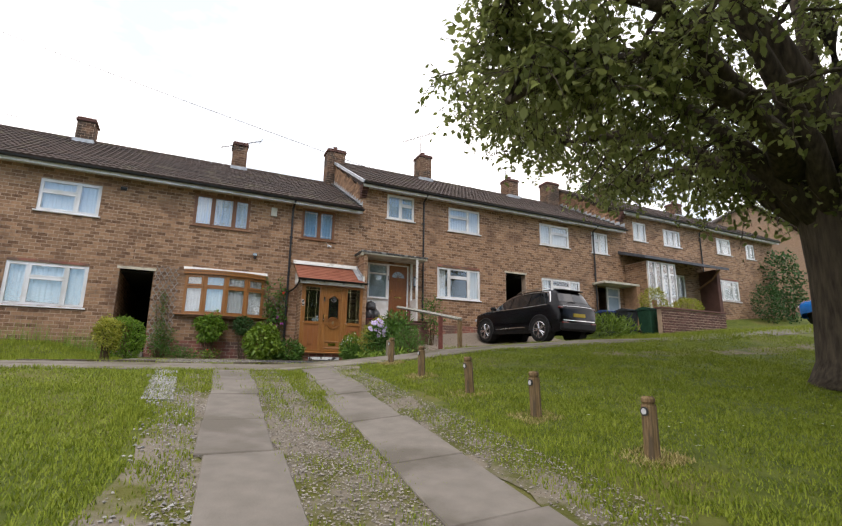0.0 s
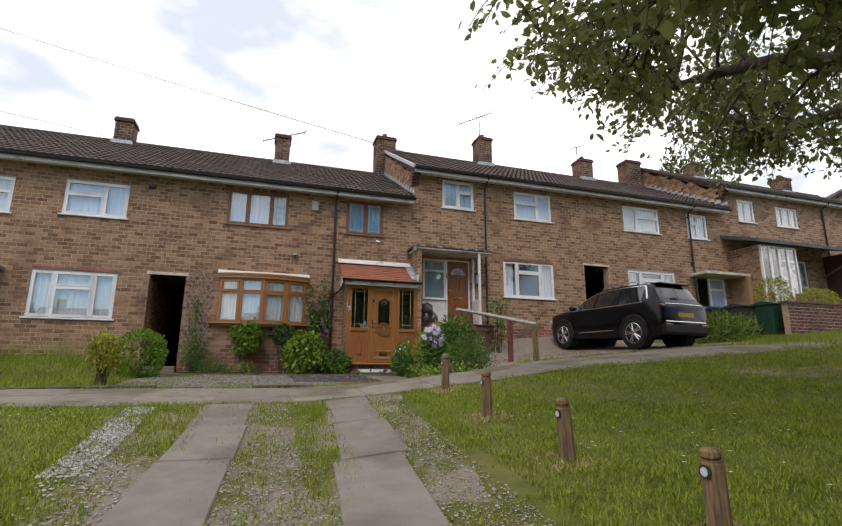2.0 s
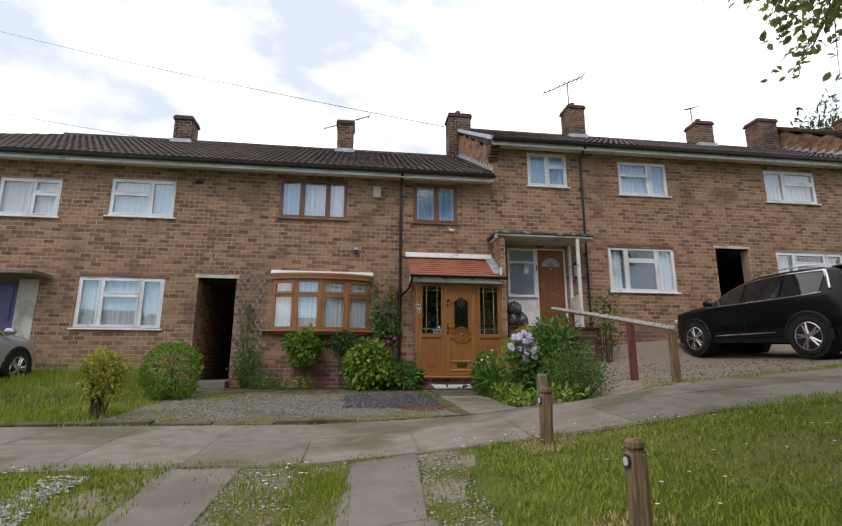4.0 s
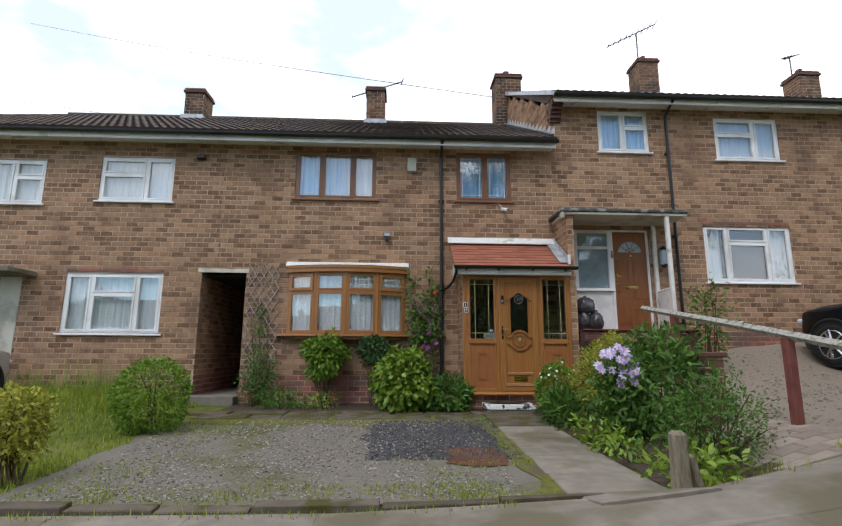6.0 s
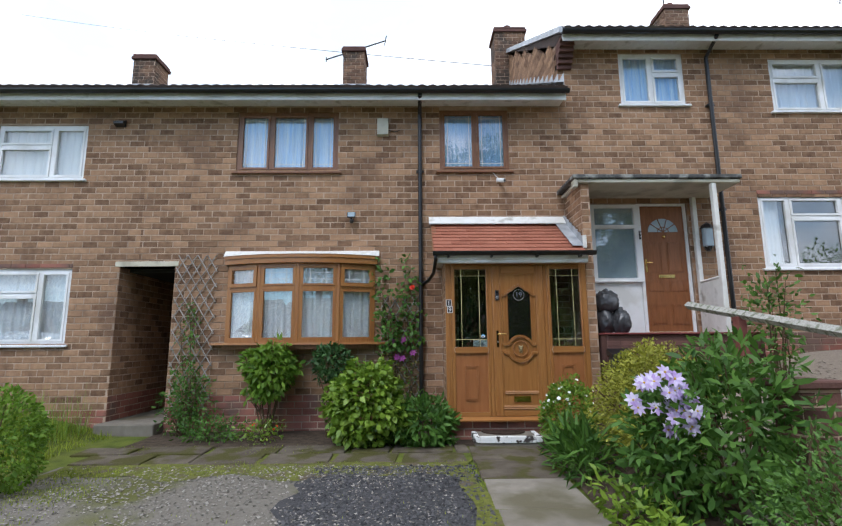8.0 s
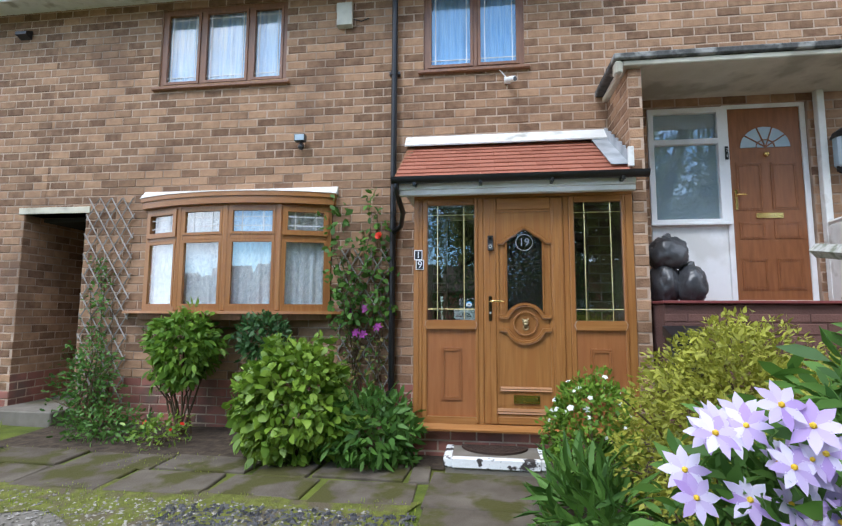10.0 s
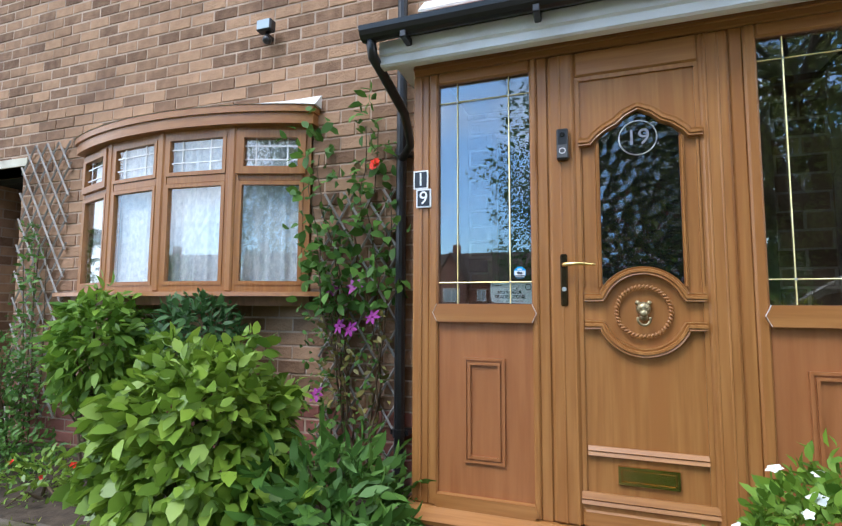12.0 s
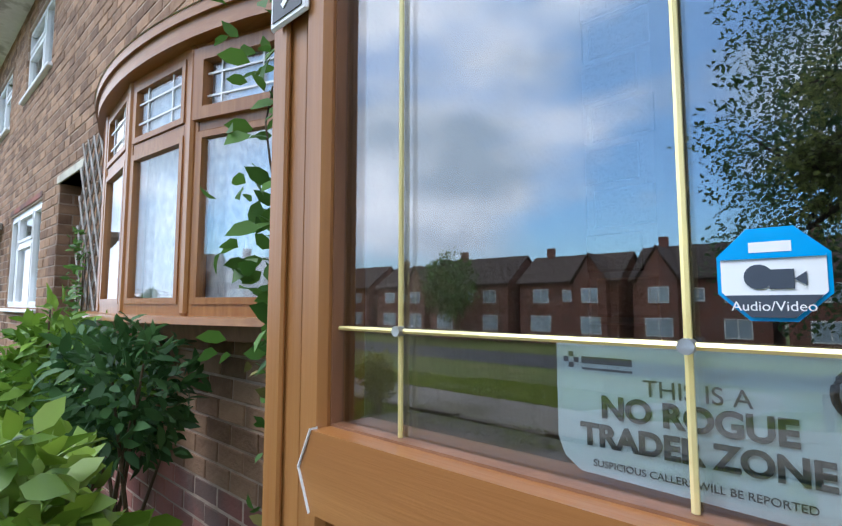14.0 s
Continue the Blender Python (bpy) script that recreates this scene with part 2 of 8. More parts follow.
LEAF = leafmat("leaf_mid_green", (0.042, 0.108, 0.018), (0.128, 0.255, 0.042))
LEAF_BRIGHT = leafmat("leaf_bright_green", (0.098, 0.185, 0.016), (0.270, 0.395, 0.042), 0.28, 0.42)
LEAF_DARK = leafmat("leaf_dark_green", (0.024, 0.068, 0.019), (0.075, 0.158, 0.045))
LEAF_GOLD = leafmat("leaf_golden", (0.20, 0.215, 0.022), (0.44, 0.44, 0.065))
LEAF_HEDGE = leafmat("leaf_hedge", (0.075, 0.165, 0.015), (0.205, 0.335, 0.034))
LEAF_TREE = leafmat("leaf_tree", (0.115, 0.145, 0.042), (0.29, 0.325, 0.105), 0.58)
LEAF_RED = leafmat("leaf_reddish", (0.105, 0.110, 0.026), (0.270, 0.225, 0.062))
GRASS = leafmat("grass_blade", (0.128, 0.186, 0.014), (0.330, 0.385, 0.044), 0.25, 0.7)
PETAL_LILAC = leafmat("petal_lilac", (0.42, 0.26, 0.62), (0.82, 0.78, 0.92), 0.3)
PETAL_WHITE = leafmat("petal_white", (0.72, 0.74, 0.70), (0.85, 0.86, 0.83), 0.2)
PETAL_PURPLE = leafmat("petal_purple", (0.20, 0.02, 0.18), (0.38, 0.05, 0.30), 0.2)
PETAL_RED = leafmat("petal_red", (0.62, 0.02, 0.01), (0.85, 0.06, 0.02), 0.2)
PETAL_YELLOW = leafmat("petal_yellow", (0.7, 0.45, 0.02), (0.85, 0.6, 0.05), 0.2)


# ---- mesh helpers ----
def empty(name, x=0, y=0, z=0):
    ob = new(name)
    ob.location = (x, y, z)
    ob.empty_display_size = 0.1
    return ob


def attach(ob, parent):
    if parent is not None:
        ob.parent = parent
        base = parent.location.copy() if parent.parent is None else Vector((0, 0, 0))
        ob.matrix_parent_inverse = Matrix.Translation(-base)
    return ob


def part(name, bm, material, parent=None, label="", smooth=False):
    """Link a bmesh as one mesh object under a thing or a part."""
    me = bpy.data.meshes.new(name)
    bm.to_mesh(me)
    bm.free()
    me.materials.append(material)
    if smooth:
        for p in me.polygons:
            p.use_smooth = True
    ob = attach(new(name, me), parent)
    return tagged(ob, label)


def raw(name, verts, faces, material, parent=None, label="", smooth=False):
    me = bpy.data.meshes.new(name)
    me.from_pydata([tuple(v) for v in verts], [], [tuple(f) for f in faces])
    me.materials.append(material)
    if smooth:
        for p in me.polygons:
            p.use_smooth = True
    return tagged(attach(new(name, me), parent), label)


def quads(name, verts, per, material, parent=None, label="", smooth=False):
    """A large mesh of separate faces: verts (n, per, 3)."""
    verts = np.asarray(verts, dtype=np.float32)
    n = verts.shape[0]
    me = bpy.data.meshes.new(name)
    me.vertices.add(n * per)
    me.vertices.foreach_set("co", verts.reshape(-1))
    me.loops.add(n * per)
    me.loops.foreach_set("vertex_index", np.arange(n * per, dtype=np.int32))
    me.polygons.add(n)
    me.polygons.foreach_set("loop_start", np.arange(0, n * per, per, dtype=np.int32))
    me.update(calc_edges=True)
    me.validate()
    me.materials.append(material)
    if smooth:
        me.polygons.foreach_set("use_smooth", np.ones(n, dtype=bool))
    return tagged(attach(new(name, me), parent), label)


def box(bm, x0, x1, y0, y1, z0, z1, bevel=0.0):
    r = bmesh.ops.create_cube(bm, size=1.0)
    for v in r["verts"]:
        v.co = ((x0 + x1) / 2 + v.co.x * (x1 - x0), (y0 + y1) / 2 + v.co.y * (y1 - y0), (z0 + z1) / 2 + v.co.z * (z1 - z0))
    if bevel > 0:
        edges = list({e for v in r["verts"] for e in v.link_edges})
        bmesh.ops.bevel(bm, geom=edges, offset=bevel, segments=1, affect="EDGES", clamp_overlap=True)
    return bm


def block(*a, bevel=0.004):
    return box(bmesh.new(), *a, bevel=bevel)


def ring(bm, x0, x1, y0, y1, z0, z1, w):
    """A rectangular frame in one piece, facing y."""
    rows = []
    for y in (y0, y1):
        rows.append([bm.verts.new((x, y, z)) for x, z in ((x0, z0), (x1, z0), (x1, z1), (x0, z1))])
        rows.append([bm.verts.new((x, y, z)) for x, z in ((x0 + w, z0 + w), (x1 - w, z0 + w), (x1 - w, z1 - w), (x0 + w, z1 - w))])
    fo, fi, bo, bi = rows
    for k in range(4):
        j = (k + 1) % 4
        bm.faces.new((fo[k], fo[j], fi[j], fi[k]))
        bm.faces.new((bo[j], bo[k], bi[k], bi[j]))
        bm.faces.new((fo[j], fo[k], bo[k], bo[j]))
        bm.faces.new((fi[k], fi[j], bi[j], bi[k]))
    return bm


def tube(bm, pts, radii, sides=8, caps=True):
    """A round bar along points."""
    rings, up = [], Vector((0, 0, 1))
    pts = [Vector(p) for p in pts]
    if not hasattr(radii, "__len__"):
        radii = [radii] * len(pts)
    for i, p in enumerate(pts):
        d = (pts[min(i + 1, len(pts) - 1)] - pts[max(i - 1, 0)]).normalized()
        ref = up if abs(d.z) < 0.95 else Vector((1, 0, 0))
        a = d.cross(ref).normalized()
        b = d.cross(a).normalized()
        rings.append([bm.verts.new(p + (a * math.cos(k * math.tau / sides) + b * math.sin(k * math.tau / sides)) * radii[i]) for k in range(sides)])
    for r0, r1 in zip(rings, rings[1:]):
        for k in range(sides):
            bm.faces.new((r0[k], r0[(k + 1) % sides], r1[(k + 1) % sides], r1[k]))
    if caps:
        bm.faces.new(rings[0][::-1])
        bm.faces.new(rings[-1])
    return bm


def disc(bm, c, r, axis, h, sides=24):
    """A cylinder from c along axis, length h."""
    c, axis = Vector(c), Vector(axis).normalized()
    return tube(bm, [c, c + axis * h], r, sides)


def extrude_y(bm, outline, y0, y1):
    """A flat outline of (x, z), closed into a plate from y0 to y1."""
    a = [bm.verts.new((x, y0, z)) for x, z in outline]
    b = [bm.verts.new((x, y1, z)) for x, z in outline]
    bm.faces.new(a)
    bm.faces.new(b[::-1])
    for i in range(len(a)):
        j = (i + 1) % len(a)
        bm.faces.new((a[j], a[i], b[i], b[j]))
    return bm


def extrude_x(bm, outline, x0, x1):
    """A flat outline of (y, z), closed into a bar from x0 to x1."""
    a = [bm.verts.new((x0, y, z)) for y, z in outline]
    b = [bm.verts.new((x1, y, z)) for y, z in outline]
    bm.faces.new(a)
    bm.faces.new(b[::-1])
    for i in range(len(a)):
        j = (i + 1) % len(a)
        bm.faces.new((a[j], a[i], b[i], b[j]))
    bmesh.ops.recalc_face_normals(bm, faces=bm.faces)
    return bm


def text_part(name, body, size, x, y, z, material, parent, rx=90, rz=0, depth=0.0006, align="CENTER", bold=0.0):
    cu = bpy.data.curves.new(name, "FONT")
    cu.body, cu.size, cu.extrude, cu.align_x, cu.align_y = body, size, depth, align, "CENTER"
    cu.offset = bold
    tmp = bpy.data.objects.new(name, cu)
    scene.collection.objects.link(tmp)
    me = bpy.data.meshes.new_from_object(tmp.evaluated_get(bpy.context.evaluated_depsgraph_get()))
    bpy.data.objects.remove(tmp)
    me.transform(pose(x, y, z, rx, 0, rz))
    me.materials.clear()
    me.materials.append(material)
    return attach(new(name, me), parent)


def sstep(a, b, v):
    t = np.clip((np.asarray(v, dtype=float) - a) / (b - a), 0, 1)
    return t * t * (3 - 2 * t)


# ---- lie of the land ----
def ground(x, y):
    """Height of the ground: it climbs towards the houses and along the terrace to the right."""
    x, y = np.asarray(x, dtype=float), np.asarray(y, dtype=float)
    h = np.interp(y, [-90, -22, -17, -12.8, -9.7, -7.6, -6.3, -4, -1.5, 0, 12, 90], [-3.2, -2.35, -1.78, -1.21, -0.80, -0.52, -0.44, -0.35, -0.27, -0.24, -0.2, 6])
    s = np.interp(y, [-30, -12, -7, 20], [0.03, 0.04, 0.088, 0.088])
    xr = np.clip(x + 1.5, 0, 60)
    lawn = 0.105 * np.minimum(xr, 1.9) + s * np.clip(xr - 1.9, 0, 60)
    garden = sstep(1.15, 2.7, x) * (0.088 * xr + 0.5 * sstep(-1.6, 0.3, y))
    b = sstep(-6.3, -5.3, y)
    left = 0.3 * sstep(-4.5, -1.0, y) * sstep(-4.6, -6.5, x)
    rise = 0.07 * sstep(0.4, 2.2, x) * (1 - sstep(6.0, 9.0, x)) * sstep(-13, -9, y) * (1 - sstep(-5.5, -4.0, y))
    return h + lawn * (1 - b) + garden * b + left + rise


def sheet(name, x0, x1, y0, y1, up, material, step=0.25, parent=None, label="", wob=0.0, skew=0.0, thick=0.0):
    """A surface that follows the ground, with a ragged edge. skew: x moved per metre of y from y1."""
    nx, ny = max(2, int((x1 - x0) / step) + 1), max(2, int((y1 - y0) / step) + 1)
    xs, ys = np.linspace(x0, x1, nx), np.linspace(y0, y1, ny)
    verts, faces = [], []
    for j, yv in enumerate(ys):
        for i, xv in enumerate(xs):
            px, py = xv + skew * (yv - y1), yv
            if wob:
                if i in (0, nx - 1):
                    px += wob * (noise.noise((px * 1.3, py * 1.7, 3.1)) * 1.6)
                if j in (0, ny - 1):
                    py += wob * (noise.noise((px * 1.7, py * 1.1, 7.7)) * 1.6)
            verts.append((px, py, float(ground(px, py)) + up))
    for j in range(ny - 1):
        for i in range(nx - 1):
            a = j * nx + i
            faces.append((a, a + 1, a + nx + 1, a + nx))
    if thick > 0:
        n0 = len(verts)
        ring = [i for i in range(nx)] + [j * nx + nx - 1 for j in range(1, ny)] + [(ny - 1) * nx + i for i in range(nx - 2, -1, -1)] + [j * nx for j in range(ny - 2, 0, -1)]
        for r in ring:
            v = verts[r]
            verts.append((v[0], v[1], v[2] - thick))
        for k in range(len(ring)):
            k2 = (k + 1) % len(ring)
            faces.append((ring[k2], ring[k], n0 + k, n0 + k2))
    return raw(name, verts, faces, material, parent, label, smooth=thick == 0)


def make_ground():
    xs = np.unique(np.concatenate([np.arange(-90, -16, 6), np.arange(-16, 20, 0.4), np.arange(20, 90, 4)]))
    ys = np.unique(np.concatenate([np.arange(-90, -22, 6), np.arange(-22, 2, 0.35), np.arange(2, 90, 6)]))
    gx, gy = np.meshgrid(xs, ys)
    gz = ground(gx, gy)
    nx = len(xs)
    verts = np.stack([gx, gy, gz], -1).reshape(-1, 3)
    faces = [(j * nx + i, j * nx + i + 1, (j + 1) * nx + i + 1, (j + 1) * nx + i) for j in range(len(ys) - 1) for i in range(nx - 1)]
    tagged(raw("ground", verts.tolist(), faces, TURF, smooth=True), "sloping rough lawn of green turf", "ground", kind="structure")


make_ground()

# ---- brickwork and walls ----
def cells(x0, x1, z0, z1, holes):
    """The rectangles that are left of a wall when its openings are taken out."""
    xs = sorted({x0, x1, *[min(max(h[i], x0), x1) for h in holes for i in (0, 1)]})
    zs = sorted({z0, z1, *[min(max(h[i], z0), z1) for h in holes for i in (2, 3)]})
    for za, zb in zip(zs, zs[1:]):
        run = None
        for xa, xb in zip(xs, xs[1:]):
            cx, cz = (xa + xb) / 2, (za + zb) / 2
            if any(h[0] < cx < h[1] and h[2] < cz < h[3] for h in holes):
                if run:
                    yield run[0], run[1], za, zb
                run = None
            else:
                run = (run[0], xb) if run else (xa, xb)
        if run:
            yield run[0], run[1], za, zb


def brick_runs(x0, x1, z0, z1, holes, length=0.235, course=0.0985, joint=0.0135, rng=random):
    k0, k1 = math.floor(z0 / course), math.ceil(z1 / course)
    for k in range(k0, k1):
        za, zb = max(k * course, z0), min((k + 1) * course - joint, z1)
        if zb - za < 0.02:
            continue
        zm = (za + zb) / 2
        cut = sorted((h[0], h[1]) for h in holes if h[2] < zm < h[3])
        x = math.floor(x0 / length) * length - (length / 2 if k % 2 else 0)
        while x < x1:
            segs = [(max(x, x0), min(x + length - joint, x1))]
            for a, b in cut:
                segs = [s for p, q in segs for s in ((p, min(q, a)), (max(p, b), q)) if s[1] - s[0] > 0.03]
            for p, q in segs:
                if q - p > 0.03:
                    yield p, q, za, zb
            x += length


FACES5 = ((0, 1, 5, 4), (4, 5, 6, 7), (1, 2, 6, 5), (3, 0, 4, 7), (0, 3, 2, 1))


def brickwork(parent, x0, x1, z0, z1, y, holes, material=BRICK, axis="y", sign=-1, near=None, proud=0.0045, name="brickwork", plinth=None):
    """Bricks laid in courses on a face at y (axis 'y', towards sign), joined; those inside near are pieces of their own."""
    rng = random.Random(int(1000 * (x0 + 3 * y + 7 * z1)))
    verts, faces, singles, pv, pf = [], [], [], [], []
    for p, q, a, b in brick_runs(x0, x1, z0, z1, holes):
        d = proud + rng.uniform(-0.0025, 0.003)
        j = [rng.uniform(-0.0018, 0.0018) for _ in range(4)]
        if near and near[0] < p and q < near[1] and near[2] < a and b < near[3] and q - p > 0.2 and len(singles) < 300:
            singles.append((p, q, a, b, d))
            continue
        front = [(p + j[0], a + j[1]), (q + j[2], a + j[1]), (q + j[2], b + j[3]), (p + j[0], b + j[3])]
        vs, fs = (pv, pf) if plinth is not None and b < plinth else (verts, faces)
        n = len(vs)
        e = 0.005
        inner = [(p + e, a + e), (q - e, a + e), (q - e, b - e), (p + e, b - e)]
        for pts, dd in ((front, -0.012), (front, d - 0.004), (inner, d)):
            for u, w in pts:
                vs.append((u, y + sign * dd, w) if axis == "y" else (y + sign * dd, u, w))
        for k in range(4):
            k2 = (k + 1) % 4
            for o in (0, 4):
                f = (n + o + k, n + o + k2, n + o + k2 + 4, n + o + k + 4)
                fs.append(f if (axis == "y") == (sign < 0) else f[::-1])
        f = (n + 8, n + 9, n + 10, n + 11)
        fs.append(f if (axis == "y") == (sign < 0) else f[::-1])
    if faces:
        tagged(raw(name, verts, faces, material, parent), kind="stuff")
    if pf:
        tagged(raw("plinth_brickwork", pv, pf, RED_BRICK, parent), kind="stuff")
    return singles


def single_bricks(parent, singles, y, material=BRICK):
    """Bricks as pieces of their own, on one shared mesh."""
    w, h, e = 0.2215, 0.085, 0.005
    bm = bmesh.new()
    box(bm, -w / 2, w / 2, -0.006, 0.012, -h / 2, h / 2)
    front = [f for f in bm.faces if f.normal.y < -0.9]
    bmesh.ops.inset_region(bm, faces=front, thickness=e, depth=0.003)
    me = bpy.data.meshes.new("brick")
    bm.to_mesh(me)
    bm.free()
    me.materials.append(material)
    for p, q, a, b, d in singles:
        ob = attach(new("brick", me), parent)
        ob.location = ((p + q) / 2, y - d + 0.006, (a + b) / 2)


def wall(name, parent, x0, x1, z0, z1, holes, y0=0.0, y1=0.28, near=None, plinth=None, label=""):
    ob = None
    for xa, xb, za, zb in cells(x0, x1, z0, z1, holes):
        piece = part(name if ob is None else "wall_panel", block(xa, xb, y0, y1, za, zb, bevel=0), MORTAR, parent if ob is None else ob, label if ob is None else "")
        ob = ob or piece
    s = brickwork(ob, x0, x1, z0, z1, y0, holes, near=near, plinth=plinth)
    return ob, s


def curtain(x0, x1, z0, z1, y, parent, material=CURTAIN, waves=26, amp=0.012):
    n = max(8, int((x1 - x0) * 60))
    verts, faces = [], []
    for i in range(n + 1):
        x = x0 + (x1 - x0) * i / n
        dy = amp * math.sin(x * waves * 2.1) + amp * 0.6 * math.sin(x * waves * 3.7 + 1)
        verts += [(x, y + dy, z0), (x, y + dy * 0.6, z1)]
        if i:
            a = 2 * i
            faces.append((a - 2, a, a + 1, a - 1))
    return raw("net_curtain", verts, faces, material, parent, smooth=True)


def window(parent, x0, x1, z0, z1, lights, y=0.06, frame=WHITE, sill=True, net=(CURTAIN,), bars=None, glassmat=GLASS, fw=0.055, curtains=True, drawn=False):
    """A casement window. lights: columns (share of width, (transom heights as shares)); the opening light gets its own sash."""
    bm = bmesh.new()
    w = x1 - x0
    d0, d1 = y - 0.035, y + 0.035
    ring(bm, x0, x1, d0, d1, z0, z1, fw)
    panes, at = [], x0
    total = sum(c[0] for c in lights)
    for i, (share, cuts) in enumerate(lights):
        a, b = at, at + w * share / total
        at = b
        if i:
            box(bm, a - fw / 2, a + fw / 2, d0, d1, z0 + fw, z1 - fw, 0.006)
        la, lb = (a + fw / 2 if i else a + fw), (b - fw / 2 if i < len(lights) - 1 else b - fw)
        levels = [z0 + fw] + [z0 + (z1 - z0) * c for c in cuts] + [z1 - fw]
        for k, (p, q) in enumerate(zip(levels, levels[1:])):
            pa = p + (fw / 2 if k else 0)
            qa = q - (fw / 2 if k < len(levels) - 2 else 0)
            if k:
                box(bm, la, lb, d0, d1, p - fw / 2, p + fw / 2, 0.006)
            panes.append((la, lb, pa, qa))
    win = part("window", bm, frame, parent)
    for la, lb, pa, qa in panes:
        part("sash", ring(bmesh.new(), la, lb, d0 - 0.012, d0 + 0.03, pa, qa, 0.032), frame, win)
        part("pane", block(la + 0.02, lb - 0.02, y - 0.014, y - 0.006, pa + 0.02, qa - 0.02, bevel=0), glassmat, win)
        if bars and qa - pa > 0.2:
            bb = bmesh.new()
            for u in (la + 0.075, lb - 0.08):
                box(bb, u, u + 0.009, y - 0.02, y - 0.015, pa + 0.03, qa - 0.03)
            for v in (pa + 0.09, qa - 0.09):
                box(bb, la + 0.03, lb - 0.03, y - 0.021, y - 0.0155, v, v + 0.009)
            part("glazing_bar", bb, bars, win)
    if sill:
        part("sill", block(x0 - 0.06, x1 + 0.06, -0.055, y - 0.02, z0 - 0.035, z0 + 0.004, bevel=0.008), frame, win)
    if curtains:
        for ca, cb in ((x0 + 0.04, x0 + 0.22 * w), (x1 - 0.27 * w, x1 - 0.04)) if drawn else ((x0 + 0.04, x1 - 0.04),):
            curtain(ca, cb, z0 + 0.02, z1 - 0.03, y + 0.065, win, net[0])
        # near-black plane added behind the curtain in place of the room's shade
        part("shade_backing", block(x0, x1, y + 0.22, y + 0.23, z0 - 0.1, z1 + 0.1, bevel=0), UNLIT_SHADE, win)
    return win


def pantiles(parent, x0, x1, y_eave, z_eave, y_ridge, z_ridge, material=ROOF, name="tiles", pitch=0.17, amp=0.024, x0r=None, gauge=0.33):
    """Front slope of interlocking tiles: courses that step down, each tile a wave."""
    length = math.hypot(y_ridge - y_eave, z_ridge - z_eave)
    rows = int(length / gauge)
    uy, uz = (y_ridge - y_eave) / length, (z_ridge - z_eave) / length
    ny, nz = -uz, uy
    x0r = x0 if x0r is None else x0r
    verts, faces = [], []
    for r in range(rows):
        s0, s1 = r * length / rows, (r + 1) * length / rows
        f = r / rows
        xa = x0 + (x0r - x0) * f
        n = max(2, int((x1 - xa) / (pitch / 5)))
        base = len(verts)
        for i in range(n + 1):
            x = xa + (x1 - xa) * i / n
            ph = (x / pitch) % 1.0
            wv = amp * (math.sin(ph * math.tau) * 0.5 + 0.5) ** 0.8
            for s, lift in ((s0 - 0.03, 0.0), (s0 - 0.03, 0.042), (s1, 0.02)):
                o = lift + (wv if lift else wv - 0.03)
                verts.append((x, y_eave + uy * s + ny * o, z_eave + uz * s + nz * o))
        for i in range(n):
            a = base + 3 * i
            faces.append((a, a + 3, a + 4, a + 1))
            faces.append((a + 1, a + 4, a + 5, a + 2))
    return tagged(raw(name, verts, faces, material, parent, smooth=False), kind="stuff")


def roof(parent, x0, x1, z_eave, z_ridge, y_ridge=4.0, y_back=8.0, hip=0.0, fascia=WHITE_PAINT, fascia_top=0.0):
    """A pitched roof: deck, tiles, ridge, soffit, fascia and gutter."""
    ye, yb = -0.38, y_back + 0.38
    bm = bmesh.new()
    v = [bm.verts.new(p) for p in ((x0, ye, z_eave), (x1, ye, z_eave), (x1, y_ridge, z_ridge), (x0 + hip, y_ridge, z_ridge), (x1, yb, z_eave), (x0, yb, z_eave))]
    for f in ((0, 1, 2, 3), (3, 2, 4, 5), (0, 3, 5), (1, 4, 2)):
        bm.faces.new([v[i] for i in f])
    bm.faces.new([v[i] for i in (0, 5, 4, 1)])
    ob = part("roof", bm, ROOF, parent)
    pantiles(ob, x0 - 0.02, x1 + 0.02, ye, z_eave + 0.02, y_ridge, z_ridge + 0.02, x0r=x0 + hip)
    rb = bmesh.new()
    x = x0 + hip
    while x < x1 - 0.05:
        q = min(x + 0.45, x1)
        tube(rb, [(x, y_ridge, z_ridge + 0.01), (q - 0.012, y_ridge, z_ridge + 0.01)], 0.115, 8)
        x = q
    part("ridge_tile", rb, ROOF, ob)
    part("soffit", block(x0, x1, ye + 0.03, 0.0, z_eave - 0.09, z_eave - 0.06, bevel=0), WHITE_PAINT, ob)
    part("fascia", block(x0, x1, ye + 0.005, ye + 0.03, z_eave - 0.17, z_eave - 0.01, bevel=0.004), fascia, ob)
    g = bmesh.new()
    out = [(ye - 0.115 + 0.055 + 0.055 * math.cos(a), z_eave - 0.03 + 0.06 * math.sin(a)) for a in np.linspace(math.pi, 2 * math.pi, 9)]
    inn = [(ye - 0.115 + 0.055 + 0.045 * math.cos(a), z_eave - 0.03 + 0.05 * math.sin(a)) for a in np.linspace(2 * math.pi, math.pi, 9)]
    extrude_x(g, out + inn, x0 - 0.03, x1 + 0.03)
    part("gutter", g, BLACK, ob)
    return ob


SOOTY_BRICK = mat("sooty_brick", (0.095, 0.052, 0.034), (0.235, 0.138, 0.085), 9.0, 0.9, 0.6, 60, rand=0.55, stain=(0.06, 0.045, 0.035), stain_scale=2.0)


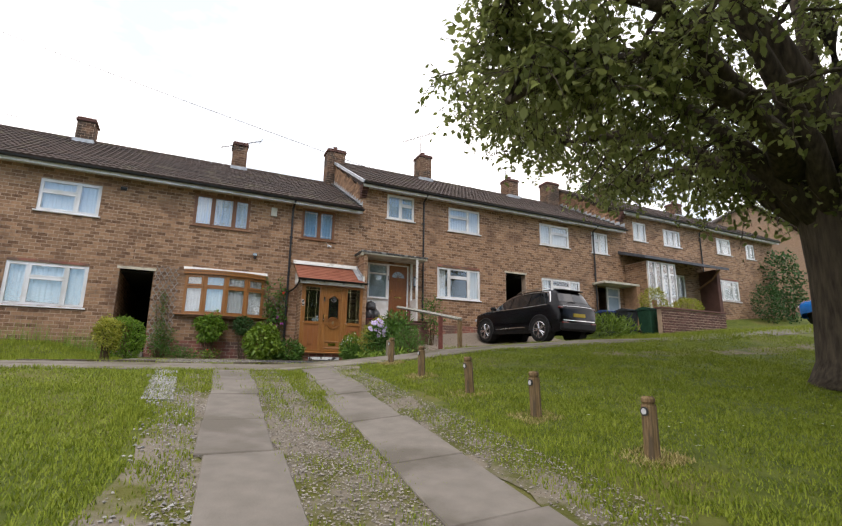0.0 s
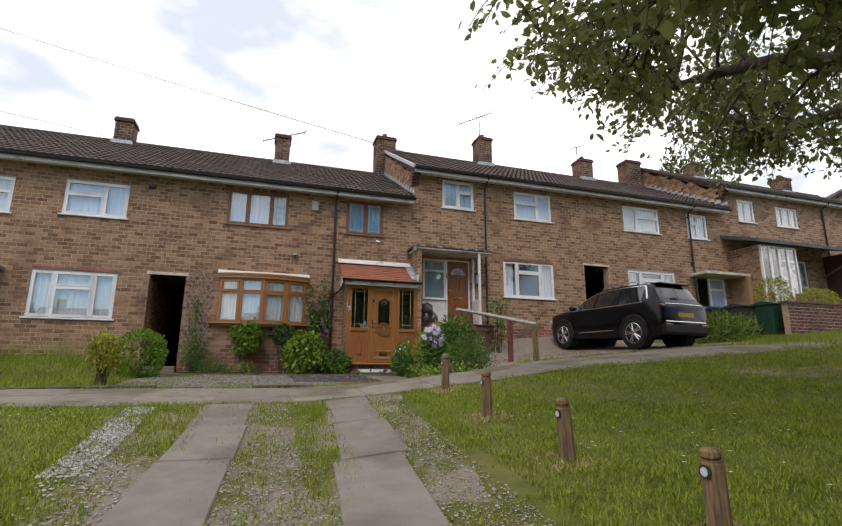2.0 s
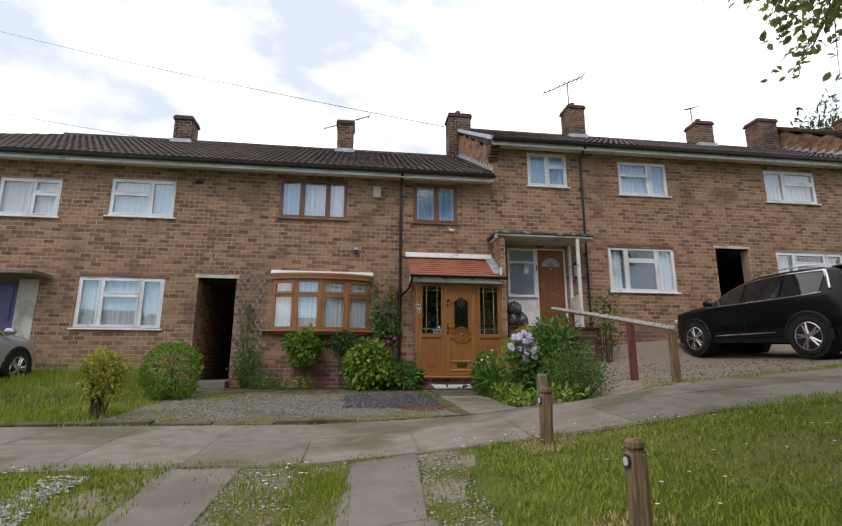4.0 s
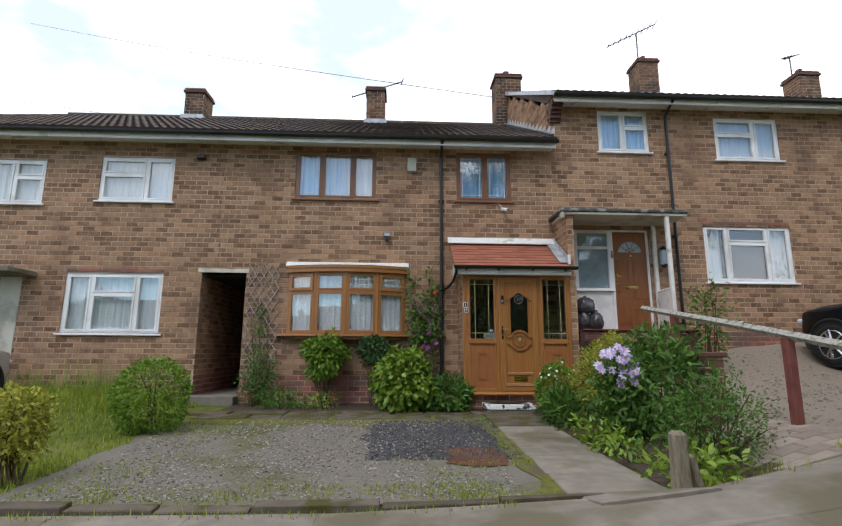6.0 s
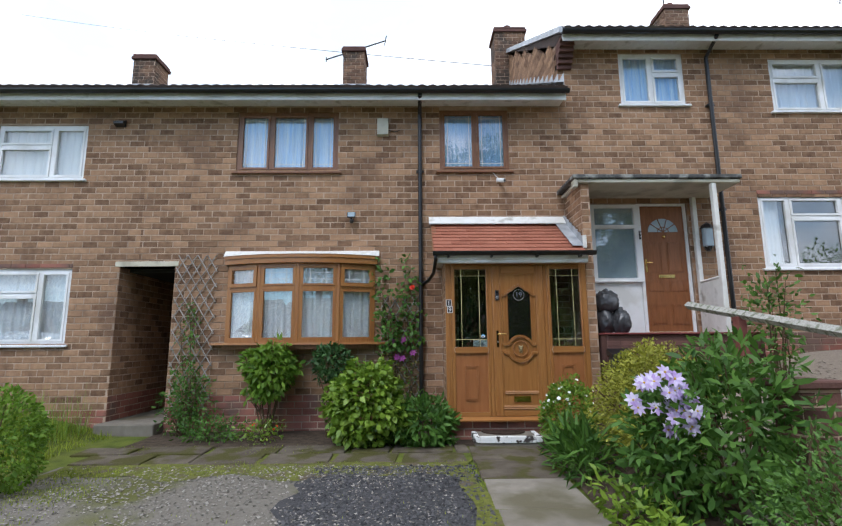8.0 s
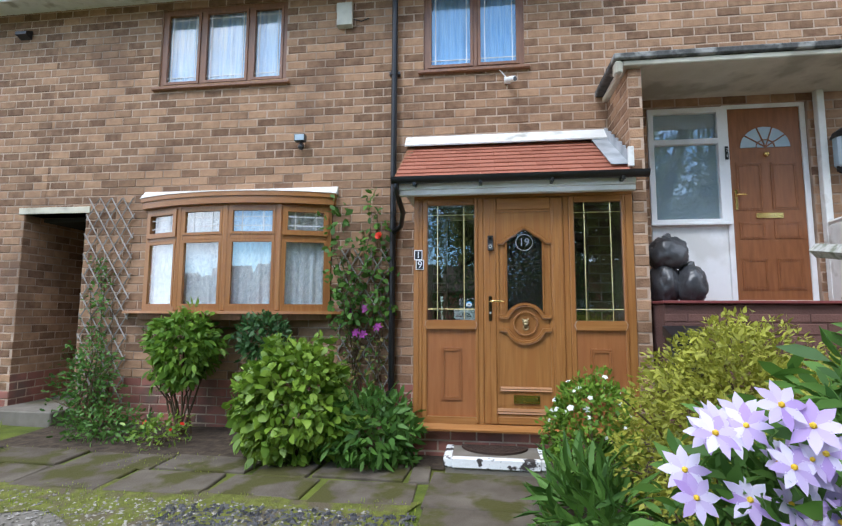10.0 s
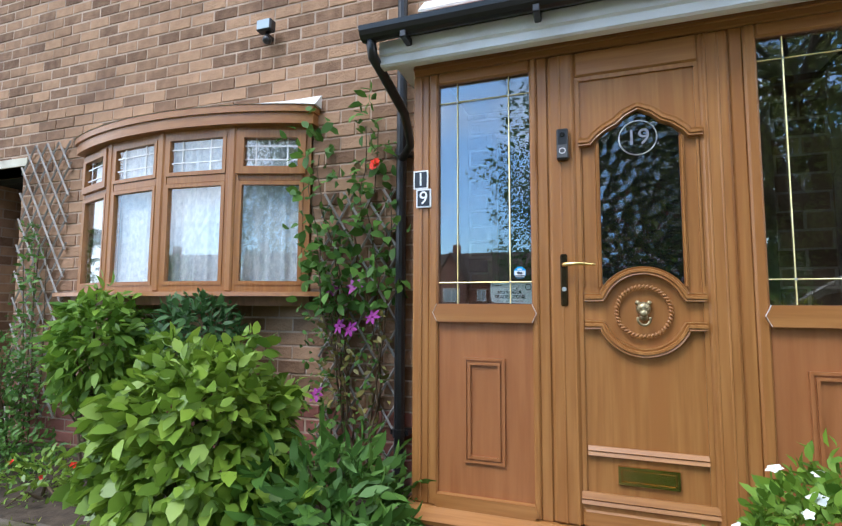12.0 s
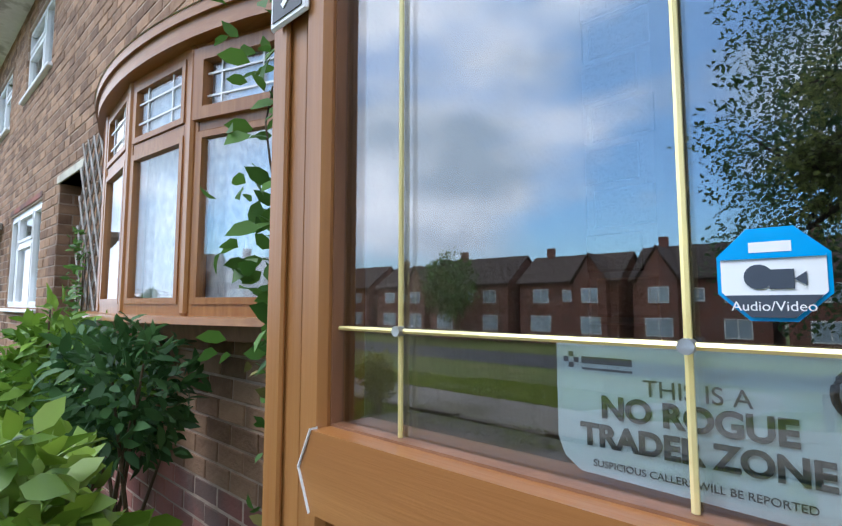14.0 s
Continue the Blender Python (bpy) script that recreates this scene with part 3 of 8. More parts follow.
def chimney(parent, x0, x1, y0, y1, z0, z1, pots=1, lead=True):
    bm = bmesh.new()
    box(bm, x0, x1, y0, y1, z0, z1 - 0.15)
    ob = part("chimney", bm, MORTAR, parent)
    brickwork(ob, x0, x1, z0, z1 - 0.15, y0, [], proud=0.008, material=SOOTY_BRICK)
    brickwork(ob, y0, y1, z0, z1 - 0.15, x0, [], axis="x", sign=-1, proud=0.008, material=SOOTY_BRICK)
    brickwork(ob, y0, y1, z0, z1 - 0.15, x1, [], axis="x", sign=1, proud=0.008, material=SOOTY_BRICK)
    c = bmesh.new()
    box(c, x0 - 0.05, x1 + 0.05, y0 - 0.05, y1 + 0.05, z1 - 0.15, z1 - 0.07, 0.01)
    box(c, x0 - 0.03, x1 + 0.03, y0 - 0.03, y1 + 0.03, z1 - 0.07, z1, 0.02)
    part("cap", c, DARK_BRICK, ob)
    for k in range(pots):
        px = x0 + (x1 - x0) * (k + 1) / (pots + 1)
        p = tube(bmesh.new(), [(px, (y0 + y1) / 2, z1), (px, (y0 + y1) / 2, z1 + 0.2), (px, (y0 + y1) / 2, z1 + 0.22)], [0.1, 0.085, 0.1], 12)
        part("chimney_pot", p, DARK_BRICK, ob)
    if lead:
        part("flashing", block(x0 - 0.06, x1 + 0.06, y0 - 0.1, y1, z0, z0 + 0.32, bevel=0.01), LEAD, ob)
    return ob


def downpipe(parent, x, z0, z1, y=-0.07, eave_y=-0.42, r=0.034):
    bm = bmesh.new()
    tube(bm, [(x, y, z0), (x, y, z1 - 0.28), (x, eave_y + 0.02, z1 - 0.1), (x, eave_y, z1)], r, 10)
    z = z0 + 0.4
    while z < z1 - 0.4:
        disc(bm, (x, y, z), r + 0.008, (0, 0, 1), 0.05, 10)
        box(bm, x - 0.06, x + 0.06, y, y + 0.07, z + 0.01, z + 0.04)
        z += 1.8
    return part("downpipe", bm, BLACK, parent, smooth=False)


def house(label, x0, x1, z0, z_eave, z_ridge, holes, near=None, plinth=None, hip=0.0, left_gable=None, fascia=WHITE_PAINT, sides="lr"):
    h = tagged(empty("terraced_house", (x0 + x1) / 2, 0, z0), label, "house")
    w, singles = wall("front_wall", h, x0, x1, z0, z_eave - 0.06, holes, near=near, plinth=plinth)
    part("back_wall", block(x0, x1, 7.72, 8.0, z0, z_eave - 0.06, bevel=0), MORTAR, h)
    if "r" in sides:
        part("party_wall", block(x1 - 0.2, x1, 0.28, 7.72, z0, z_eave - 0.06, bevel=0), MORTAR, h)
    if left_gable is None and "l" in sides:
        part("side_wall", block(x0, x0 + 0.2, 0.28, 7.72, z0, z_eave - 0.06, bevel=0), MORTAR, h)
    part("upper_floor", block(x0 + 0.2, x1 - 0.2, 0.28, 7.72, z_eave - 2.75, z_eave - 2.55, bevel=0), UNLIT_SHADE, h)
    roof(h, x0, x1, z_eave, z_ridge, hip=hip, fascia=fascia)
    if left_gable is not None:
        zl, rl = left_gable
        g = bmesh.new()
        prof = [(0.012, zl - 0.4), (0.012, z_eave - 0.02), (4.0, z_ridge - 0.02), (8.0, z_eave - 0.02), (8.0, zl - 0.4), (4.0, rl - 0.4)]
        extrude_x(g, prof, x0, x0 + 0.25)
        gw = part("gable_wall", g, MORTAR, h)
        v, f = [], []
        for p, q, a, b in brick_runs(-0.2, 7.9, zl - 0.4, z_ridge, []):
            m = (p + q) / 2
            top = z_eave + (z_ridge - z_eave) * (m / 4 if m < 4 else (8 - m) / 4)
            if b > top - 0.03 or m < 0:
                continue
            n = len(v)
            for dx in (0.0, -0.006):
                v += [(x0 + dx, p, a), (x0 + dx, q, a), (x0 + dx, q, b), (x0 + dx, p, b)]
            f += [(n + 7, n + 6, n + 5, n + 4)] + [(n + k, n + (k + 1) % 4, n + (k + 1) % 4 + 4, n + k + 4) for k in range(4)]
        tagged(raw("brickwork", v, f, BRICK, gw), kind="stuff")
        # stepped lead flashing along the lower roof, and white barge edge
        n = 15
        for k in range(n):
            ya, yb = -0.35 + k * 4.3 / n, -0.35 + (k + 1) * 4.3 / n
            za = zl + (rl - zl) * (ya + 0.38) / 4.38
            zb = zl + (rl - zl) * (yb + 0.38) / 4.38
            part("flashing_step", block(x0 - 0.02, x0 - 0.008, ya, yb, za + 0.0, zb + 0.13, bevel=0), LEAD, gw)
            part("soaker", block(x0 - 0.14, x0 - 0.021, ya, yb, (za + zb) / 2 + 0.06, (za + zb) / 2 + 0.075, bevel=0), LEAD, gw)
        rise = (z_ridge - z_eave) / 4.38
        za, zr = z_eave - 0.04 * rise, z_eave + 4.38 * rise
        part("verge", extrude_x(bmesh.new(), [(-0.42, za - 0.03), (4.0, zr - 0.03), (4.0, zr + 0.075), (-0.42, za + 0.075)], x0 - 0.07, x0 + 0.03), LEAD if x0 < 5 else ROOF, gw)
        # brick corbel that closes the eaves
        for k in range(6):
            part("corbel_brick", block(x0 - 0.01, x0 + 0.23, -0.06 - 0.052 * k, 0.0, z_eave - 0.48 + 0.075 * k, z_eave - 0.415 + 0.075 * k, bevel=0.003), DARK_BRICK, gw)
    return h, w, singles


EL, RL = 5.02, 7.42      # eaves and ridge of the lower block
EM, RM = 6.06, 8.5       # of the middle block
ER, RR = 7.02, 9.45      # of the upper block
PASS = (-5.03, -4.17, -0.4, 2.25)

house_a, wall_a, _ = house("brown brick terraced house with white windows and hipped tiled roof", -15.0, -4.75, -0.5, EL, RL,
                           [(-9.6, -8.27, 3.58, 4.5), (-7.2, -5.75, 3.67, 4.6), (-7.6, -5.76, 1.05, 2.22), PASS, (-9.6, -8.42, -0.3, 2.1)], plinth=0.12, hip=4.2, sides="l")
house_b, wall_b, near_b = house("brown brick terraced house with oak-effect porch and bow window", -4.75, 2.0, -0.5, EL, RL,
                                [PASS, (-3.32, -1.67, 3.79, 4.83), (-0.01, 1.13, 3.8, 4.87), (-3.32, -1.05, 1.06, 2.28), (0.25, 1.75, -0.1, 2.1)],
                                near=(-4.2, 0.1, 0.2, 3.2), plinth=0.38, fascia=WHITE, sides="r")
house_c, wall_c, _ = house("brown brick terraced house with canopied brown front door", 2.0, 8.7, -0.3, EM, RM,
                           [(3.05, 4.15, 4.95, 5.9), (5.15, 7.03, 2.17, 3.38), (5.62, 7.05, 4.83, 5.8), (8.25, 8.7, 0.6, 3.43), (2.4, 3.98, 1.15, 3.25)], left_gable=(EL, RL), plinth=1.2, sides="")
house_d, wall_d, _ = house("brown brick terraced house with white windows on a rising street", 8.7, 14.8, 0.3, EM, RM,
                           [(8.7, 9.24, 0.6, 3.43), (10.06, 11.68, 4.84, 5.8), (13.0, 14.0, 4.82, 5.8), (10.07, 12.17, 2.3, 3.4), (13.2, 14.5, 1.4, 3.3)], plinth=1.6, sides="r")
house_e, wall_e, _ = house("brown brick terraced house with white glazed porch and lean-to roof", 14.8, 27.0, 0.8, ER, RR,
                           [(15.7, 16.6, 5.75, 6.68), (17.8, 19.05, 5.75, 6.62), (21.9, 23.1, 5.8, 6.7), (24.4, 25.2, 5.8, 6.66), (21.6, 23.4, 3.3, 4.4), (17.5, 19.1, 3.2, 4.35), (15.7, 17.0, 1.9, 4.3)], left_gable=(EM, RM), plinth=2.3)

single_bricks(wall_b, near_b, 0.0)
window(house_a, -9.6, -8.27, 3.58, 4.5, [(0.55, ()), (0.45, (0.62,))])
window(house_a, -7.2, -5.75, 3.67, 4.6, [(0.62, (0.62,)), (0.38, ())])
window(house_a, -7.6, -5.76, 1.05, 2.22, [(0.27, ()), (0.46, (0.66,)), (0.27, ())], net=(LACE,))
window(house_b, -3.32, -1.67, 3.79, 4.83, [(0.33, ()), (0.38, ()), (0.29, ())], frame=BROWN, bars=WHITE, net=(SKY_TINTED_CURTAIN,))
window(house_b, -0.01, 1.13, 3.8, 4.87, [(0.5, ()), (0.46, ())], frame=BROWN, bars=WHITE, net=(BLUE_CURTAIN_SKY,))
window(house_c, 3.05, 4.15, 4.95, 5.9, [(0.5, ()), (0.5, (0.62,))], net=(SKY_TINTED_CURTAIN,))
window(house_c, 5.15, 7.03, 2.17, 3.38, [(0.27, ()), (0.46, (0.7,)), (0.27, ())], drawn=True)
window(house_c, 5.62, 7.05, 4.83, 5.8, [(0.62, (0.62,)), (0.38, ())])
window(house_d, 10.06, 11.68, 4.84, 5.8, [(0.38, ()), (0.62, (0.62,))])
window(house_d, 13.0, 14.0, 4.82, 5.8, [(0.5, (0.62,)), (0.5, ())])
window(house_d, 10.07, 12.17, 2.3, 3.4, [(0.27, ()), (0.46, (0.7,)), (0.27, ())], drawn=True)
window(house_e, 15.7, 16.6, 5.75, 6.68, [(0.5, ()), (0.5, ())])
window(house_e, 17.8, 19.05, 5.75, 6.62, [(0.33, ()), (0.34, ()), (0.33, ())])
window(house_e, 21.9, 23.1, 5.8, 6.7, [(0.4, ()), (0.6, (0.62,))])
window(house_e, 24.4, 25.2, 5.8, 6.66, [(0.5, ()), (0.5, ())])
window(house_e, 21.6, 23.4, 3.3, 4.4, [(0.27, ()), (0.46, (0.7,)), (0.27, ())])
window(house_e, 17.5, 19.1, 3.2, 4.35, [(0.7, ()), (0.3, ())], drawn=True)

for h, a, b, z0, z1, pots in ((house_a, -10.25, -9.6, 6.6, 7.75, 0), (house_a, -7.45, -6.92, 7.1, 8.28, 0), (house_b, -2.2, -1.68, 7.1, 8.5, 0),
                              (house_c, 1.66, 2.42, 6.9, 9.05, 1), (house_c, 6.1, 6.72, 8.2, 9.72, 1), (house_d, 11.2, 11.85, 8.2, 9.45, 1),
                              (house_e, 13.8, 14.6, 7.9, 9.75, 0), (house_e, 17.9, 18.6, 9.1, 10.2, 1), (house_e, 24.0, 24.7, 9.1, 10.2, 1)):
    chimney(h, a, b, 3.75 if a > -10 else 4.9, 4.4 if a > -10 else 5.5, z0, z1, pots, lead=a > -10 and abs(a - 1.66) > 0.1 and abs(a - 13.8) > 0.1)
downpipe(house_b, -0.335, -0.25, EL)
downpipe(house_c, 4.52, 0.9, EM)
downpipe(house_d, 13.05, 1.6, EM)
downpipe(house_e, 20.5, 2.3, ER)
# red brick arches over the lower windows
for h, a, b, z in ((house_a, -7.6, -5.76, 2.24), (house_c, 5.15, 7.03, 3.4), (house_e, 21.6, 23.4, 4.42)):
    x = a
    while x < b - 0.03:
        part("arch_brick", block(x, min(x + 0.215, b), -0.011, 0.005, z, z + 0.06, bevel=0.003), RED_BRICK, h)
        x += 0.225
# passage between the houses
LINTEL = mat("cream_lintel_paint", (0.50, 0.46, 0.35), (0.62, 0.58, 0.46), 5, 0.7, 0.2, 30, stain=(0.36, 0.32, 0.24), stain_scale=2.5)
part("lintel", block(-5.1, -4.12, -0.014, 0.26, 2.25, 2.33), LINTEL, house_b, "cream painted concrete lintel")
for xa, sg in ((-5.03, 1), (-4.17, -1)):
    pw = part("passage_wall", block(min(xa, xa - sg * 0.2), max(xa, xa - sg * 0.2), 0.285, 6.0, -0.4, 2.25, bevel=0), MORTAR, house_b)
    brickwork(pw, 0.0, 6.0, -0.4, 2.25, xa, [], axis="x", sign=sg, plinth=0.38)
# near-black ceiling and added end walls give the passages their shade by colour
part("passage_shade_ceiling", block(-5.03, -4.17, 0.27, 6.0, 2.2, 2.25, bevel=0), UNLIT_SHADE, house_b)
part("passage_shade_end", block(-5.03, -4.17, 5.9, 6.0, -0.4, 2.25, bevel=0), UNLIT_SHADE, house_b)
part("passage_lintel_far", block(8.2, 9.3, -0.014, 0.26, 3.43, 3.5), LINTEL, house_d)
part("passage_shade_end_far", block(8.2, 9.3, 2.5, 2.6, 0.3, 3.5, bevel=0), UNLIT_SHADE, house_d)
part("passage_step", block(-5.03, -4.17, -0.28, 3.0, -0.4, -0.08, bevel=0.012), CONCRETE, house_b)

# ---- entrance porch ----
PY = -0.75


def raised_panel(name, x0, x1, z0, z1, y, parent, material, w=0.03, h=0.014):
    bm = bmesh.new()
    for k, (o, d) in enumerate(((0, h), (0.011, h * 0.55), (0.02, h * 1.25))):
        ring(bm, x0 + o, x1 - o, y - d, y + 0.002, z0 + o, z1 - o, 0.012)
    box(bm, x0 + w, x1 - w, y - 0.004, y + 0.002, z0 + w, z1 - w)
    return part(name, bm, material, parent)


def arc_strip(bm, pts, w, y0, y1):
    """A moulding of width w along points (x, z)."""
    n = len(pts)
    left, right = [], []
    for i in range(n):
        a, b = pts[max(i - 1, 0)], pts[min(i + 1, n - 1)]
        dx, dz = b[0] - a[0], b[1] - a[1]
        m = math.hypot(dx, dz) or 1
        nx, nz = -dz / m * w / 2, dx / m * w / 2
        left.append((pts[i][0] + nx, pts[i][1] + nz))
        right.append((pts[i][0] - nx, pts[i][1] - nz))
    prof = []
    for i in range(n):
        lx, lz = left[i]
        rx, rz = right[i]
        row = []
        for f, d in ((0, y1), (0.08, y0 + 0.004), (0.3, y0 + 0.007), (0.36, y0), (0.64, y0), (0.7, y0 + 0.007), (0.92, y0 + 0.004), (1, y1)):
            row.append(bm.verts.new((lx + (rx - lx) * f, d, lz + (rz - lz) * f)))
        prof.append(row)
    for r0, r1 in zip(prof, prof[1:]):
        for k in range(7):
            bm.faces.new((r0[k], r0[k + 1], r1[k + 1], r1[k]))
    bm.faces.new(prof[0])
    bm.faces.new(prof[-1][::-1])
    bmesh.ops.recalc_face_normals(bm, faces=bm.faces)
    return bm


def circle_pts(cx, cz, r, a0, a1, n=24):
    return [(cx + r * math.cos(radians(a0 + (a1 - a0) * i / n)), cz + r * math.sin(radians(a0 + (a1 - a0) * i / n))) for i in range(n + 1)]


def make_porch():
    p = tagged(empty("entrance_porch", 1.0, PY, 0), "golden oak-effect front porch with glazed side panels and tiled roof", "porch")
    y0, y1 = PY, PY + 0.07
    for a, b in ((0.0, 0.085), (0.605, 0.655), (1.385, 1.435), (1.93, 2.0)):
        part("frame_post", block(a, b, y0, y1, 0.05, 2.13, bevel=0.006), OAK, p)
    part("post_bead", block(0.035, 0.05, y0 - 0.008, y0, 0.06, 2.12, bevel=0.003), OAK, p)
    fh = bmesh.new()
    box(fh, 0.0, 2.0, y0 - 0.004, y1, 2.13, 2.2, 0.006)
    box(fh, 0.0, 2.0, y0 - 0.012, y0, 2.16, 2.175, 0.003)
    part("head_rail", fh, OAK_H, p)
    part("sill", extrude_x(bmesh.new(), [(y0 - 0.09, 0.0), (y0 - 0.095, 0.018), (y0 - 0.02, 0.052), (y1, 0.052), (y1, 0.0)], -0.025, 2.02), OAK_H, p)
    for side, a, b in (("left", 0.085, 0.605), ("right", 1.435, 1.93)):
        fx = part("side_frame", block(a, a + 0.045, y0 - 0.008, y1 - 0.01, 0.052, 2.13, bevel=0.008), OAK, p)
        part("side_stile", block(b - 0.03, b, y0 - 0.008, y1 - 0.01, 0.052, 2.13, bevel=0.008), OAK, fx)
        ga, gb = a + 0.045, b - 0.03
        part("rail", block(ga, gb, y0 - 0.006, y1 - 0.01, 2.07, 2.13, bevel=0.008), OAK_H, fx)
        for za, zm, zb, yf in ((0.90, 0.94, 0.982, y0 - 0.02), (0.052, 0.075, 0.112, y0 - 0.018)):
            rail = extrude_y(bmesh.new(), [(ga - 0.02, zm), (ga, za), (gb, za), (gb + 0.018, zm), (gb, zb), (ga, zb)], yf, y1 - 0.01)
            bmesh.ops.recalc_face_normals(rail, faces=rail.faces)
            part("rail", rail, OAK_H, fx)
        part("lower_panel", block(ga, gb, y0 + 0.012, y1 - 0.02, 0.11, 0.90, bevel=0), PANEL, fx, "rosier wood-grain panel")
        c = (ga + gb) / 2
        raised_panel("panel_moulding", c - 0.095, c + 0.095, 0.26, 0.735, y0 + 0.012, fx, PANEL)
        # thin pale joints at the mitred ends of the rail
        for q, s2 in ((ga, -1), (gb, 1)):
            for z, dz in ((0.982, -0.042), (0.90, 0.042)):
                e = 0.0012
                j = extrude_y(bmesh.new(), [(q, z), (q + s2 * 0.02, z + dz), (q + s2 * 0.02, z + dz + e * 2), (q, z + e * 2)], y0 - 0.0225, y0 - 0.012)
                bmesh.ops.recalc_face_normals(j, faces=j.faces)
                part("mitre_joint", j, WHITE, fx)
        gasket = ring(bmesh.new(), ga, gb, y0 + 0.004, y0 + 0.02, 0.982, 2.07, 0.0025)
        part("gasket", gasket, BROWN, fx)
        part("pane", block(ga, gb, y0 + 0.018, y0 + 0.024, 0.98, 2.072, bevel=0), DOOR_GLASS, fx)
        for u in (0.225, 0.475) if side == "left" else (1.575, 1.805):
            part("glazing_bar", tube(bmesh.new(), [(u, y0 + 0.014, 0.985), (u, y0 + 0.014, 2.07)], 0.0027, 6), GOLD_BAR, fx, "thin gilt glazing bar")
        for z in (1.085, 1.975):
            part("glazing_bar", tube(bmesh.new(), [(ga, y0 + 0.0135, z), (gb, y0 + 0.0135, z)], 0.0027, 6), GOLD_BAR, fx, "thin gilt glazing bar")
        for u in (0.225, 0.475) if side == "left" else (1.575, 1.805):
            for z in (1.085, 1.975):
                part("bar_joint", disc(bmesh.new(), (u, y0 + 0.006, z), 0.0052, (0, 1, 0), 0.01, 10), SILVER, fx)
    for a in (0.64, 1.365):
        part("door_rebate", block(a, a + 0.035, y0 + 0.008, y1, 0.055, 2.125, bevel=0), OAK, p)
    # door leaf
    d = part("door", block(0.66, 1.38, y0 + 0.004, y0 + 0.05, 0.055, 2.125, bevel=0.006), OAK, p, "oak-effect door leaf with arched glass")
    for a, b in ((0.66, 0.775), (1.27, 1.38)):
        part("stile", block(a, b, y0 - 0.012, y0 + 0.01, 0.055, 2.125, bevel=0.01), OAK, d)
    for a in (0.705, 0.755, 1.29, 1.335):
        part("stile_bead", block(a, a + 0.01, y0 - 0.016, y0, 0.06, 2.12, bevel=0.003), OAK, d)
    for za, zb in ((2.005, 2.125), (0.055, 0.13)):
        part("rail", block(0.775, 1.27, y0 - 0.012, y0 + 0.01, za, zb, bevel=0.01), OAK_H, d)
    tr = bmesh.new()
    ring(tr, 0.775, 1.27, y0 - 0.006, y0 + 0.006, 0.13, 2.005, 0.018)
    part("edge_moulding", tr, OAK, d)
    cx, cz = 1.03, 0.955
    gl, gr = 0.872, 1.188
    top = [(gl, 1.705), (gl + 0.03, 1.735), (gl + 0.075, 1.755), (gl + 0.11, 1.79), (cx, 1.815), (gr - 0.11, 1.79), (gr - 0.075, 1.755), (gr - 0.03, 1.735), (gr, 1.705)]
    low = circle_pts(cx, cz, 0.185, 38, 142, 16)
    out = [(gr, 1.07)] + top[::-1] + [(gl, 1.07)] + low[::-1]
    gm = extrude_y(bmesh.new(), out, y0 - 0.001, y0 + 0.004)
    bmesh.ops.triangulate(gm, faces=gm.faces)
    bmesh.ops.recalc_face_normals(gm, faces=gm.faces)
    # dark plate behind the glass, the hall's dimness put into its colour
    part("glass_back", gm, mat("hall_shade", (0.035, 0.036, 0.042), (0.07, 0.072, 0.085), 14, 0.8), d)
    gm = extrude_y(bmesh.new(), out, y0 - 0.006, y0 - 0.003)
    bmesh.ops.triangulate(gm, faces=gm.faces)
    bmesh.ops.recalc_face_normals(gm, faces=gm.faces)
    part("arched_pane", gm, CAST_GLASS, d, "dark patterned glass with number 19")
    mo = bmesh.new()
    e = 0.02
    arch = [(gl - 0.085, 1.70), (gl - 0.04, 1.70), (gl - e, 1.725), (gl + 0.02, 1.757), (gl + 0.062, 1.777), (gl + 0.102, 1.812), (cx, 1.838),
            (gr - 0.102, 1.812), (gr - 0.062, 1.777), (gr - 0.02, 1.757), (gr + e, 1.725), (gr + 0.04, 1.70), (gr + 0.085, 1.70)]
    arc_strip(mo, arch, 0.038, y0 - 0.03, y0 + 0.002)
    part("arch_moulding", mo, OAK, d)
    for q, w, yf in ((gl - 0.008, 0.02, 0.014), (gr + 0.008, 0.02, 0.014), (gl - 0.075, 0.012, 0.006), (gr + 0.075, 0.012, 0.006)):
        bead = bmesh.new()
        arc_strip(bead, [(q, 1.06), (q, 1.69)], w, y0 - yf, y0 + 0.002)
        part("glass_bead", bead, OAK, d)
    for a0, a1, sg in ((20, 160, 1), (340, 200, -1)):
        m2 = bmesh.new()
        arc = circle_pts(cx, cz, 0.172, a0, a1, 28)
        zz = arc[0][1]
        arc_strip(m2, [(cx + 0.232, zz)] + [(cx + 0.195, zz)] + arc + [(cx - 0.195, zz), (cx - 0.232, zz)], 0.038, y0 - 0.03, y0 + 0.002)
        part("roundel_moulding", m2, OAK, d)
    rope = bmesh.new()
    for i in range(44):
        a = i / 44 * math.tau
        q = (cx + 0.104 * math.cos(a), y0 - 0.014, cz + 0.104 * math.sin(a))
        r = bmesh.ops.create_icosphere(rope, subdivisions=1, radius=0.011)
        m = Matrix.Translation(q) @ Matrix.Rotation(-a + 0.7, 4, "Y") @ Matrix.Diagonal((1.25, 0.8, 0.62, 1))
        bmesh.ops.transform(rope, matrix=m, verts=r["verts"])
    part("rope_ring", rope, OAK, d, smooth=True)
    kn = bmesh.new()
